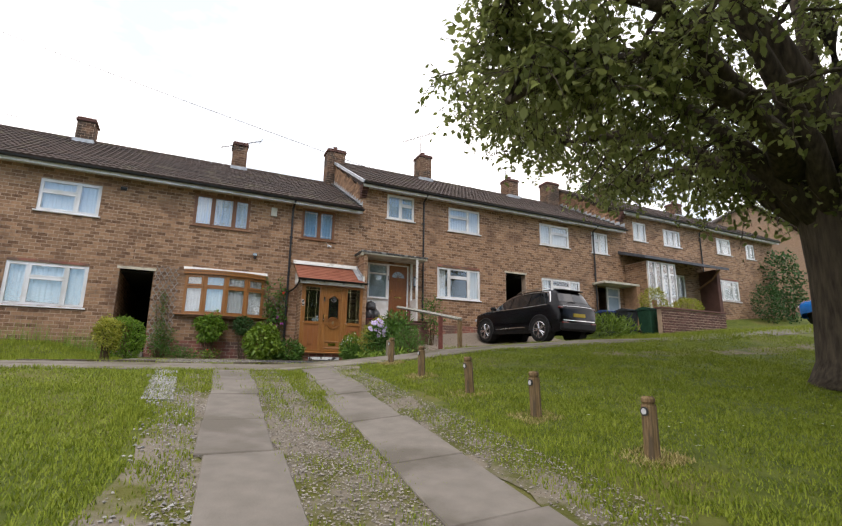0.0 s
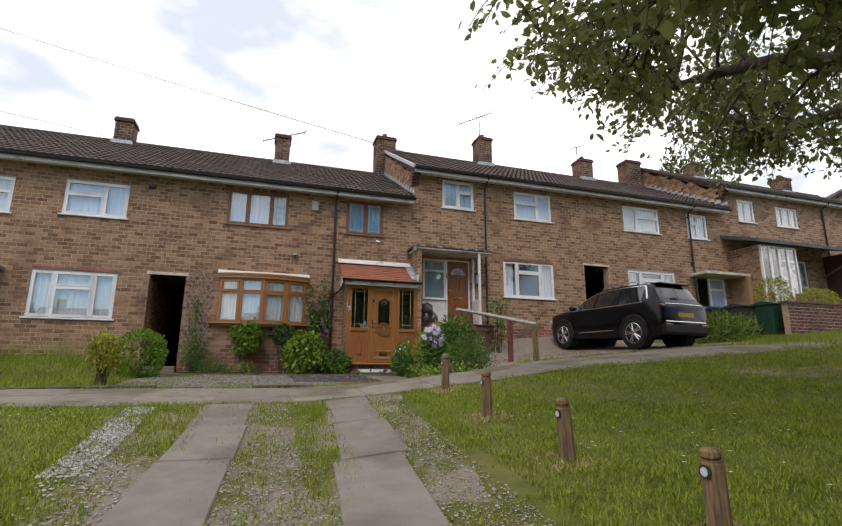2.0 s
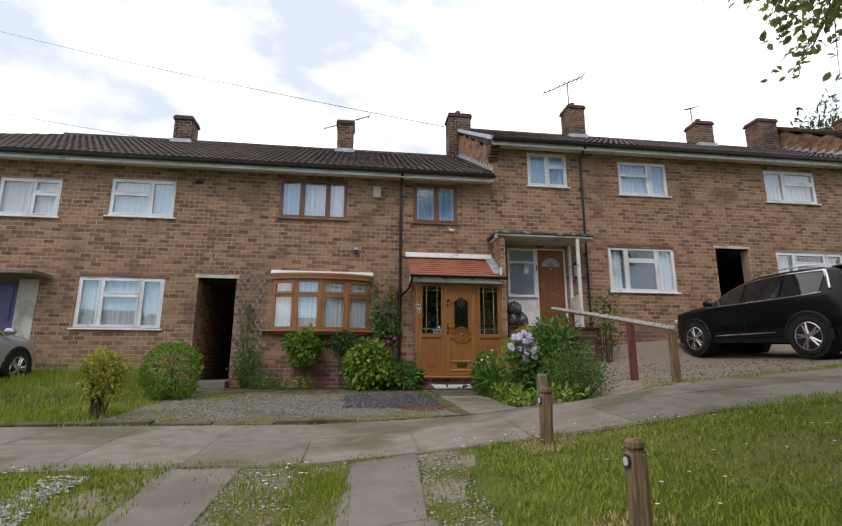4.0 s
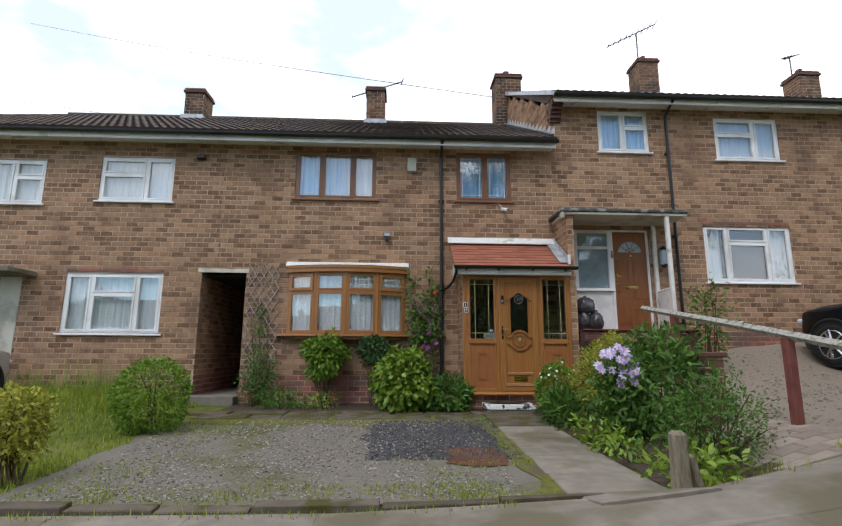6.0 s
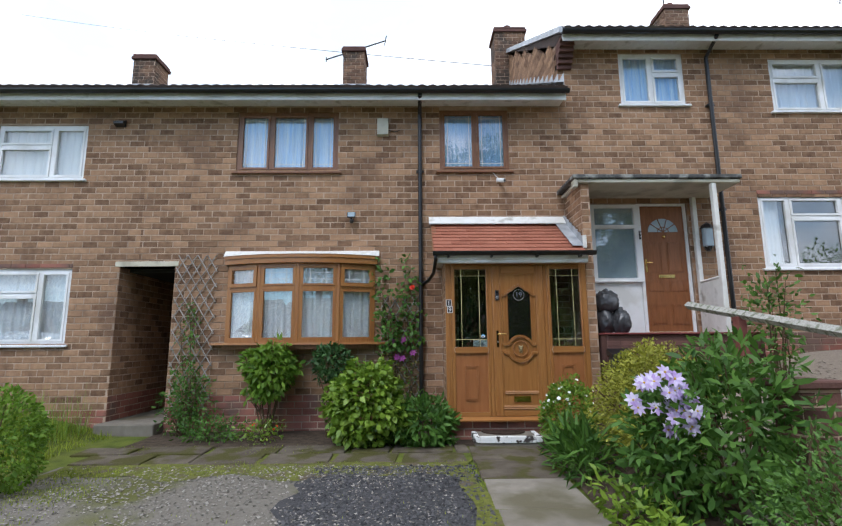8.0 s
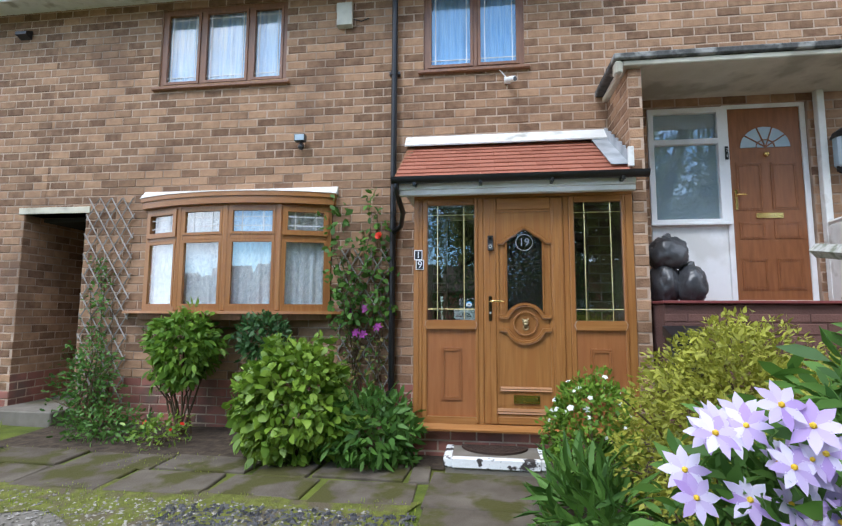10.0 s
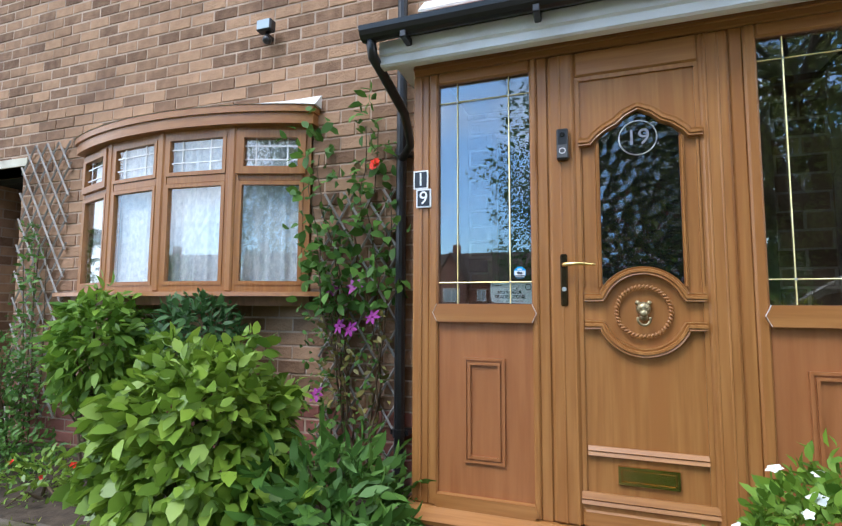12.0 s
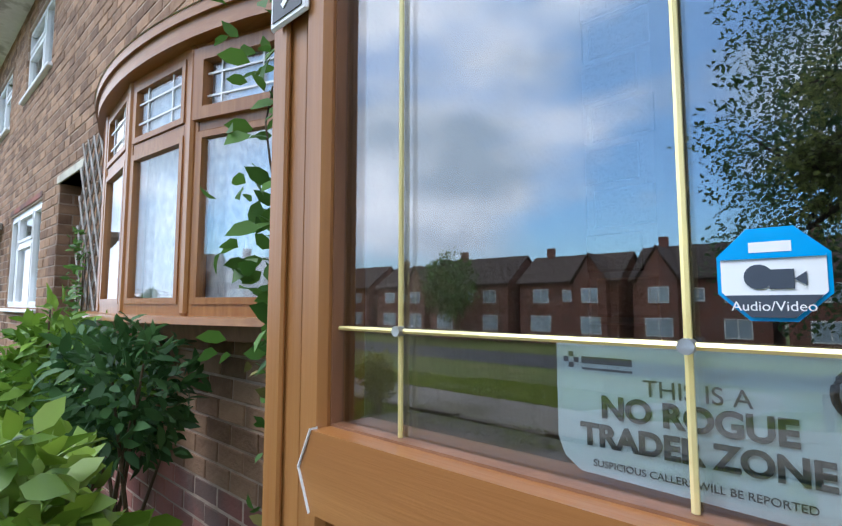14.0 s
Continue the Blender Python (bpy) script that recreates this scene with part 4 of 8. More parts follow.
    for q, r, sc in (((0, -0.02, 0.012), 0.03, (1, 0.7, 1)), ((0, -0.036, -0.006), 0.016, (1.1, 0.8, 1)), ((-0.022, -0.02, 0.036), 0.011, (1, 1, 1)), ((0.022, -0.02, 0.036), 0.011, (1, 1, 1)),
                     ((-0.012, -0.04, 0.016), 0.006, (1, 1, 1)), ((0.012, -0.04, 0.016), 0.006, (1, 1, 1)), ((0, -0.018, -0.024), 0.022, (0.8, 0.6, 0.8))):
        v = bmesh.ops.create_icosphere(kn, subdivisions=2, radius=r)["verts"]
        bmesh.ops.transform(kn, matrix=Matrix.Translation((cx + q[0], y0 + q[1] + 0.006, cz + q[2])) @ Matrix.Diagonal((*sc, 1)), verts=v)
    pts = [(cx + 0.024 * math.cos(a), y0 - 0.03, cz - 0.03 + 0.026 * math.sin(a)) for a in np.linspace(0.3, -math.pi - 0.3, 12)]
    tube(kn, pts, 0.006, 6)
    part("door_knocker", kn, mat("antique_brass", (0.24, 0.19, 0.10), (0.46, 0.38, 0.22), 30, 0.38, 0.2, 60, metal=0.8), d, "antique brass lion-head knocker", smooth=True)
    for z0, z1, w in ((0.350, 0.390, 0.0), (0.15, 0.20, 0.03)):
        part("bottom_moulding", extrude_x(bmesh.new(), [(y0 + 0.002, z0), (y0 - 0.02, z0 + 0.004), (y0 - 0.012, z0 + 0.018), (y0 - 0.018, z0 + 0.024), (y0 - 0.006, z1), (y0 + 0.002, z1)], 0.80 - w, 1.25 + w), OAK_H, d)
    lb = ring(bmesh.new(), 0.915, 1.145, y0 - 0.012, y0 + 0.002, 0.245, 0.318, 0.012)
    lp = part("letterbox", lb, GOLD, d, "polished brass letterbox")
    part("flap", block(0.927, 1.133, y0 - 0.009, y0 + 0.002, 0.257, 0.306, bevel=0.004), GOLD, lp)
    hp = part("handle_plate", block(0.70, 0.731, y0 - 0.022, y0 - 0.01, 0.975, 1.205, bevel=0.008), mat("bronze", (0.035, 0.024, 0.011), (0.085, 0.058, 0.026), 20, 0.25, metal=0.9), d)
    part("lever", tube(bmesh.new(), [(0.7155, y0 - 0.02, 1.155), (0.7155, y0 - 0.055, 1.155), (0.73, y0 - 0.062, 1.156), (0.78, y0 - 0.062, 1.158), (0.845, y0 - 0.058, 1.153)], [0.009, 0.009, 0.009, 0.0075, 0.007], 10), GOLD, hp, "brass lever", smooth=True)
    part("lock_cylinder", disc(bmesh.new(), (0.7155, y0 - 0.021, 1.05), 0.01, (0, -1, 0), 0.006, 14), SILVER, hp)
    bell = part("doorbell", block(0.695, 0.745, y0 - 0.045, y0 - 0.012, 1.625, 1.765, bevel=0.006), BLACK, p, "black video doorbell")
    part("bell_cover", block(0.699, 0.741, y0 - 0.047, y0 - 0.044, 1.632, 1.69, bevel=0.001), mat("grey_bell_face", (0.06, 0.06, 0.065), (0.09, 0.09, 0.095), 10, 0.4), bell)
    part("bell_button", tube(bmesh.new(), [(0.72 + 0.0125 * math.cos(a), y0 - 0.048, 1.662 + 0.0125 * math.sin(a)) for a in np.linspace(0, math.tau, 17)], 0.002, 5, False), WHITE, bell)
    part("lens", disc(bmesh.new(), (0.72, y0 - 0.044, 1.735), 0.011, (0, -1, 0), 0.005, 14), mat("lens_black", (0.005, 0.005, 0.006), (0.01, 0.01, 0.012), 9, 0.08), bell)
    # house number tiles
    for ch, xa, za in (("1", 0.006, 1.545), ("9", 0.021, 1.452)):
        pl = part("number_tile", block(xa, xa + 0.078, y0 - 0.016, y0 - 0.009, za, za + 0.094, bevel=0.003), WHITE, p, "white-edged black number tile")
        part("number_field", block(xa + 0.008, xa + 0.07, y0 - 0.0175, y0 - 0.0155, za + 0.008, za + 0.086, bevel=0), BLACK, pl)
        text_part("numeral", ch, 0.092, xa + 0.039, y0 - 0.018, za + 0.046, WHITE, pl)
    # etched number in the arched pane
    text_part("etched_number", "19", 0.098, cx, y0 - 0.0075, 1.70, mat("etching", (0.16, 0.17, 0.21), (0.24, 0.25, 0.29), 20, 0.6), d)
    part("etched_ring", tube(bmesh.new(), [(cx + 0.075 * math.cos(a), y0 - 0.007, 1.70 + 0.075 * math.sin(a)) for a in np.linspace(0, math.tau, 33)], 0.0028, 5, False), SILVER, d)
    # stickers on the left pane
    yy = y0 + 0.0165
    blue = mat("sticker_blue", (0.0, 0.27, 0.62), (0.01, 0.33, 0.7), 9, 0.4)
    navy = mat("sticker_grey", (0.045, 0.055, 0.075), (0.06, 0.07, 0.09), 9, 0.4)

    def octagon(r, s=1.0):
        r *= 0.66
        return [(0.519 + r * s * math.cos(radians(22.5 + 45 * k)), 1.128 + r * math.sin(radians(22.5 + 45 * k))) for k in range(8)]

    st = part("octagon_sticker", extrude_y(bmesh.new(), octagon(0.044), yy - 0.0012, yy), blue, p, "blue and white octagonal camera sticker")
    for dz0, dz1, m, k in ((-0.027, 0.027, WHITE, 0.0022), (0.009, 0.027, blue, 0.0034), (-0.027, -0.012, navy, 0.0034)):
        o = octagon(0.0405)
        lo, hi = 1.128 + dz0, 1.128 + dz1
        clip = []
        for i in range(8):
            (xa, za), (xb, zb) = o[i], o[(i + 1) % 8]
            if lo <= za <= hi:
                clip.append((xa, za))
            for lim in sorted((lo, hi), reverse=zb < za):
                if (za - lim) * (zb - lim) < 0:
                    f = (lim - za) / (zb - za)
                    clip.append((xa + f * (xb - xa), lim))
        b2 = extrude_y(bmesh.new(), clip, yy - k, yy - k + 0.0006)
        bmesh.ops.recalc_face_normals(b2, faces=b2.faces)
        part("sticker_field", b2, m, st)
    text_part("sticker_text", "Audio/Video", 0.0078, 0.519, yy - 0.0036, 1.1095, WHITE, st, depth=0.0002)
    sb = bmesh.new()
    box(sb, 0.509, 0.529, yy - 0.0037, yy - 0.0034, 1.1405, 1.1465)
    part("sticker_bar", sb, WHITE, st)
    ic = bmesh.new()
    disc(ic, (0.513, yy - 0.0023, 1.1265), 0.0072, (0, -1, 0), 0.0008, 18)
    box(ic, 0.518, 0.5295, yy - 0.0032, yy - 0.0022, 1.1195, 1.1305)
    extrude_y(ic, [(0.5295, 1.125), (0.535, 1.129), (0.535, 1.121)], yy - 0.0032, yy - 0.0022)
    part("sticker_icon", ic, navy, st)
    pale = mat("notice_card", (0.60, 0.74, 0.76), (0.68, 0.80, 0.82), 7, 0.6)
    ink = mat("notice_ink", (0.01, 0.025, 0.032), (0.018, 0.035, 0.042), 9, 0.6)
    zc = yy + 0.0115
    nt = part("notice", extrude_y(bmesh.new(), [(0.38, 1.082), (0.38, 1.012), (0.385, 0.999), (0.397, 0.99), (0.573, 0.985), (0.573, 1.082)], zc - 0.001, zc), pale, p, "pale blue-green notice card inside the pane")
    text_part("notice_text", "THIS IS A", 0.0158, 0.474, zc - 0.0016, 1.0535, ink, nt, depth=0.0003)
    text_part("notice_text", "NO ROGUE", 0.0215, 0.470, zc - 0.0016, 1.0370, ink, nt, depth=0.0008, bold=0.0007)
    text_part("notice_text", "TRADER ZONE", 0.0212, 0.470, zc - 0.0016, 1.0165, ink, nt, depth=0.0008, bold=0.0007)
    text_part("notice_text", "SUSPICIOUS CALLERS WILL BE REPORTED", 0.0068, 0.470, zc - 0.0016, 0.9975, ink, nt, depth=0.0003)
    for a, b in ((0.386, 1.068), (0.390, 1.072), (0.390, 1.064), (0.394, 1.068)):
        part("notice_mark", block(a, a + 0.0036, zc - 0.0018, zc - 0.0012, b, b + 0.0036, bevel=0), ink, nt)
    part("notice_bar", block(0.400, 0.436, zc - 0.0018, zc - 0.0012, 1.0675, 1.0725, bevel=0), ink, nt)
    part("notice_bar", block(0.400, 0.436, zc - 0.0018, zc - 0.0012, 1.063, 1.0645, bevel=0), ink, nt)
    part("notice_seal", tube(bmesh.new(), [(0.555 + 0.0125 * math.cos(a), zc - 0.0016, 1.062 + 0.0135 * math.sin(a)) for a in np.linspace(0, math.tau, 21)], 0.0022, 5, False), ink, nt)
    # brick base, cheeks, and an inner room with its shade in the colour
    base = part("base_wall", block(-0.0, 2.0, y0 + 0.02, y1, -0.45, 0.0, bevel=0), MORTAR, p)
    brickwork(base, 0.0, 2.0, -0.45, 0.0, y0 + 0.02, [], material=RED_BRICK)
    ck = part("side_wall", block(0.0, 0.1, y1, 0.0, -0.45, 2.2, bevel=0), MORTAR, p)
    brickwork(ck, y1, -0.005, -0.45, 2.2, 0.0, [], axis="x", sign=-1)
    part("inner_shade_floor", block(0.1, 1.95, y1, 0.3, -0.1, -0.02, bevel=0), UNLIT_SHADE, p)
    part("inner_shade_ceiling", block(0.0, 2.0, y1, 0.0, 2.2, 2.24, bevel=0), UNLIT_SHADE, p)
    part("inner_shade_back", block(0.1, 1.95, 0.2, 0.24, -0.1, 2.2, bevel=0), UNLIT_SHADE, p)
    # roof
    rf = bmesh.new()
    extrude_x(rf, [(PY - 0.13, 2.2), (PY - 0.13, 2.25), (0.0, 2.89), (0.0, 2.2)], -0.1, 1.97)
    pr = part("porch_roof", rf, WHITE_PAINT, p)
    n, rows = 8, 9
    tile = bmesh.new()
    length = math.hypot(0.98, 0.65)
    uy, uz = 0.98 / length, 0.65 / length
    tw = 2.12 / n
    box(tile, 0, tw - 0.0015, 0, length / rows + 0.03, -0.005, 0.018, 0.003)
    me = bpy.data.meshes.new("roof_tile")
    tile.to_mesh(me)
    tile.free()
    me.materials.append(RED_TILE)
    ang = math.degrees(math.atan2(0.65, 0.98))
    for r in range(rows):
        s = r * length / rows
        xx, k = -0.16, 0
        while xx < 1.955:
            share = 0.5 if (r % 2 and k == 0) else 1.0
            share = min(share, (1.96 - xx) / tw)
            t = attach(new("roof_tile", me), pr)
            t.matrix_basis = pose(xx, PY - 0.19 + uy * s, 2.265 + uz * s + 0.02, ang - 6.0, 0, 0) @ Matrix.Diagonal((share, 1, 1, 1))
            xx += tw * share
            k += 1
    vg = bmesh.new()
    extrude_x(vg, [(PY - 0.17, 2.25), (PY - 0.17, 2.29), (0.0, 2.93), (0.0, 2.88)], -0.175, -0.1)
    part("verge", vg, BROWN, pr)
    part("top_flashing", extrude_x(bmesh.new(), [(-0.145, 2.895), (-0.015, 3.03), (-0.003, 3.03), (-0.003, 2.93), (-0.14, 2.88)], -0.2, 1.96), WHITE_PAINT, pr, "white painted lead flashing")
    for k in range(7):
        ya, yb = -0.86 + 0.12 * k, -0.86 + 0.12 * (k + 1)
        za = 2.31 + (ya + 0.94) * 0.663
        part("flashing_step", extrude_x(bmesh.new(), [(ya, za), (yb, za + 0.08), (yb, za + 0.2), (ya, za + 0.15)], 1.955, 1.968), LEAD, pr)
        part("soaker", extrude_x(bmesh.new(), [(ya, za + 0.02), (yb, za + 0.1), (yb, za + 0.11), (ya, za + 0.03)], 1.80, 1.954), LEAD, pr)
    part("flashing_end", block(1.93, 1.98, -0.93, -0.90, 2.34, 2.52, bevel=0.005), WHITE_PAINT, pr)
    part("fascia", extrude_x(bmesh.new(), [(PY - 0.1, 2.25), (PY - 0.165, 2.25), (PY - 0.165, 2.188), (PY - 0.152, 2.180), (PY - 0.152, 2.142), (PY - 0.14, 2.134), (PY - 0.1, 2.134)], -0.12, 1.99), WHITE, pr, "white moulded fascia board")
    g = bmesh.new()
    gc = PY - 0.225
    out = [(gc + 0.052 * math.cos(a), 2.285 + 0.058 * math.sin(a)) for a in np.linspace(math.pi, 2 * math.pi, 9)]
    inn = [(gc + 0.044 * math.cos(a), 2.285 + 0.05 * math.sin(a)) for a in np.linspace(2 * math.pi, math.pi, 9)]
    extrude_x(g, out + inn, -0.18, 2.08)
    for xa in (0.02, 0.62, 1.25, 1.85):
        box(g, xa, xa + 0.03, gc - 0.03, gc + 0.07, 2.205, 2.24, 0.004)
    part("gutter", g, BLACK, pr)
    part("gutter_pipe", tube(bmesh.new(), [(-0.14, gc, 2.25), (-0.14, gc + 0.03, 2.17), (-0.15, -0.5, 2.06), (-0.22, -0.2, 1.98), (-0.33, -0.08, 1.93)], 0.026, 10), BLACK, pr, smooth=True)
    return p


make_porch()


def make_step():
    s = tagged(empty("door_step", 0.74, -0.95, -0.25), "concrete door step with worn white painted edges", "step")
    part("slab", block(0.33, 1.16, -1.16, -0.75, -0.30, -0.135, bevel=0.012), CONCRETE, s)
    e = bmesh.new()
    box(e, 0.315, 0.385, -1.175, -0.76, -0.205, -0.129, 0.008)
    box(e, 1.105, 1.175, -1.175, -0.76, -0.205, -0.129, 0.008)
    box(e, 0.385, 1.105, -1.18, -1.115, -0.21, -0.128, 0.008)
    part("painted_edge", e, STEP_PAINT, s)
    m = bmesh.new()
    arc = [(0.74 + 0.29 * math.cos(a), -0.79 - 0.25 * math.sin(a)) for a in np.linspace(0, math.pi, 21)]
    a = [m.verts.new((x, y, -0.134)) for x, y in arc]
    b = [m.verts.new((x, y, -0.116)) for x, y in arc]
    m.faces.new(b)
    for i in range(len(a)):
        j = (i + 1) % len(a)
        m.faces.new((a[i], a[j], b[j], b[i]))
    bmesh.ops.recalc_face_normals(m, faces=m.faces)
    rub = mat("brown_rubber", (0.03, 0.018, 0.012), (0.06, 0.036, 0.026), 30, 0.8, 0.5, 80)
    dm = tagged(part("doormat", m, rub), "brown half-round ribbed rubber doormat on the step", "doormat")
    rb = bmesh.new()
    for k in range(-12, 13):
        for sg in (1, -1):
            pts = []
            for q in np.linspace(-0.3, 0.3, 25):
                x, y = 0.74 + k * 0.045 + q * 0.6, -0.79 - 0.125 + sg * q
                if ((x - 0.74) / 0.275) ** 2 + ((y + 0.79) / 0.235) ** 2 < 1 and y < -0.8:
                    pts.append((x, y, -0.115))
            if len(pts) > 2:
                tube(rb, [pts[0], pts[-1]], 0.004, 4)
    part("rib", rb, rub, dm)


make_step()


# ---- bow window ----
def make_bow():
    w = tagged(empty("bow_window", -2.19, -0.1, 1.0), "oak-effect four-light bow window with net curtains", "window")
    pts = [(-3.33, -0.03), (-2.79, -0.21), (-2.19, -0.27), (-1.59, -0.21), (-1.05, -0.03)]
    z0, zt, z1 = 1.06, 1.885, 2.26
    for i in range(4):
        (xa, ya), (xb, yb) = pts[i], pts[i + 1]
        L = math.hypot(xb - xa, yb - ya)
        m = pose(xa, ya, 0, 0, 0, math.degrees(math.atan2(yb - ya, xb - xa)))

        def put(name, bm, material, parent, label=""):
            bmesh.ops.transform(bm, matrix=m, verts=bm.verts)
            return part(name, bm, material, parent, label)

        f = bmesh.new()
        ring(f, 0.0, L, 0, 0.07, z0, z1, 0.05)
        box(f, 0.05, L - 0.05, 0.002, 0.068, zt - 0.03, zt + 0.03, 0.006)
        lt = put("light_frame", f, OAK, w)
        for za, zb, opener in ((z0 + 0.05, zt - 0.03, False), (zt + 0.03, z1 - 0.05, i in (0, 3))):
            ww = 0.055 if opener else 0.028
            put("sash", ring(bmesh.new(), 0.05 - (0.015 if opener else 0), L - 0.05 + (0.015 if opener else 0), -0.022 if opener else -0.006, 0.03, za - (0.012 if opener else 0), zb + (0.012 if opener else 0), ww), OAK, lt)
            put("pane", box(bmesh.new(), 0.05 + ww * 0.7, L - 0.05 - ww * 0.7, 0.012, 0.017, za + ww * 0.5, zb - ww * 0.5), GLASS, lt)
            if zb > zt + 0.1:
                b = bmesh.new()
                for u in (0.3, 0.7):
                    box(b, L * u - 0.0045, L * u + 0.0045, 0.006, 0.01, za + 0.03, zb - 0.03)
                for v in (0.33, 0.67):
                    zz = za + (zb - za) * v
                    box(b, 0.09, L - 0.09, 0.0055, 0.0095, zz - 0.0045, zz + 0.0045)
                put("glazing_bar", b, WHITE, lt)
        cu = curtain(0.03, L - 0.03, z0 + 0.03, z1 - 0.02, 0.085, lt, LACE, waves=30)
        cu.data.transform(m)
    for (xa, ya) in pts[1:4]:
        part("mullion", block(xa - 0.03, xa + 0.03, ya - 0.008, ya + 0.06, z0, z1, bevel=0.012), OAK, w)

    def curved(off0, off1, za, zb, ext, flat_top=False):
        """A board that follows the bow; flat_top: its top edge runs straight along the wall."""
        bm = bmesh.new()
        n = 24
        rows = []
        for k in range(n + 1):
            u = k / n
            x = -3.33 - ext + (2.28 + 2 * ext) * u
            yb = -0.05 - 0.24 * (1 - (2 * u - 1) ** 2) ** 0.9
            rows.append([bm.verts.new((x, yb - off0, za)), bm.verts.new((x, -0.012 if flat_top else yb - off1, zb)), bm.verts.new((x, 0.02, zb)), bm.verts.new((x, 0.02, za))])
        for r0, r1 in zip(rows, rows[1:]):
            for k in range(4):
                bm.faces.new((r0[k], r0[(k + 1) % 4], r1[(k + 1) % 4], r1[k]))
        bm.faces.new(rows[0])
        bm.faces.new(rows[-1])
        bmesh.ops.recalc_face_normals(bm, faces=bm.faces)
        return bm

    part("head_board", curved(0.03, 0.03, 2.255, 2.335, 0.04), OAK_H, w)
    part("head_moulding", curved(0.045, 0.045, 2.335, 2.385, 0.05), OAK_H, w)
    part("lead_top", curved(0.05, 0.0, 2.386, 2.485, 0.065, True), WHITE_PAINT, w, "white painted lead flashing")
    part("sill", curved(0.05, 0.045, 1.03, 1.06, 0.2), OAK_H, w)
    part("apron", curved(0.0, 0.01, 0.965, 1.03, 0.03), BROWN, w)
    # added near-black plane, the unlit room behind the bow as colour
    part("shade_backing", block(-3.3, -1.07, 0.3, 0.31, 0.95, 2.35, bevel=0), UNLIT_SHADE, w)


make_bow()

# ---- ground surfaces ----
tagged(sheet("footpath", -40, 45, -7.62, -5.78, 0.012, CONCRETE, 0.45, label="worn concrete public footpath along the gardens", thick=0.1), category="path", kind="structure")
tagged(sheet("driveway_gravel", -3.12, -1.0, -24, -7.62, 0.006, DRIVE, 0.25, label="gravel driveway with weeds between the wheel tracks", wob=0.06, skew=0.06), category="gravel", kind="structure")
tagged(sheet("driveway_edge_gravel", -0.84, -0.48, -24, -7.62, 0.009, VERGE, 0.2, label="gravel verge beside the wheel track", wob=0.09, skew=0.05), category="gravel", kind="structure")
tagged(sheet("front_garden_gravel", -4.35, 0.2, -5.62, -1.9, 0.008, PARKING, 0.25, label="gravel parking space with weeds", wob=0.12), category="gravel", kind="structure")
tagged(sheet("dark_chippings", -1.55, 0.2, -4.35, -1.95, 0.013, SLATE, 0.2, label="patch of dark slate chippings", wob=0.42), category="gravel", kind="structure")
tagged(sheet("bed_soil", -4.2, 0.28, -1.05, -0.02, 0.012, SOIL, 0.25, label="bare soil bed below the house wall", wob=0.06), category="soil", kind="structure")
tagged(sheet("plant_bed_soil", 1.1, 2.0, -5.6, -0.75, 0.012, SOIL, 0.25, label="planted bed of dark soil", wob=0.06), category="soil", kind="structure")
tagged(sheet("neighbour_drive", 2.75, 9.6, -5.75, -0.05, 0.012, mat("buff_gravel", (0.10, 0.08, 0.06), (0.27, 0.225, 0.18), 30, 0.9, 1.0, 60, rand=0.7), 0.3, label="buff gravel drive sloping up to the house", wob=0.1), category="gravel", kind="structure")
tagged(sheet("worn_track", 4.0, 30, -9.4, -8.7, 0.006, mat("trodden_earth", (0.14, 0.11, 0.075), (0.27, 0.215, 0.15), 8, 0.95, 0.6, 40, stain=(0.10, 0.12, 0.03), stain_scale=0.9), 0.4, label="trodden bare earth track across the lawn", wob=0.2), category="track", kind="structure")
tagged(sheet("dirt_patch", -9.5, -5.6, -5.0, -3.0, 0.006, SOIL, 0.3, label="bare earth patch in the next garden", wob=0.3), category="soil", kind="structure")
tagged(sheet("road", -90, 90, -32, -25, 0.01, TARMAC, 1.5, label="asphalt road across the slope"), category="road", kind="structure")
tagged(sheet("moss_strip", -4.3, 0.22, -2.35, -1.75, 0.014, MOSS, 0.15, label="strip of moss along the old slabs", wob=0.16), category="moss", kind="structure")
tagged(sheet("moss_verge", 0.02, 0.24, -5.6, -2.2, 0.017, MOSS, 0.15, label="mossy verge along the path", wob=0.12), category="moss", kind="structure")
tagged(sheet("white_stones", -3.44, -3.18, -10.0, -7.72, 0.010, mat("white_chips", (0.16, 0.155, 0.14), (0.40, 0.39, 0.37), 40, 0.85, 1.0, 70, rand=0.6, stain=(0.07, 0.085, 0.02), stain_scale=3.0, stain_range=(0.52, 0.62)), 0.15, label="strip of pale limestone chips", wob=0.14, skew=0.0), category="gravel", kind="structure")
tagged(sheet("rust_stain", -0.62, -0.05, -4.5, -3.9, 0.018, mat("rusty_earth", (0.07, 0.03, 0.015), (0.13, 0.06, 0.03), 8, 0.9, 0.4, 50), 0.1, label="reddish bare patch of earth", wob=0.16), category="soil", kind="structure")


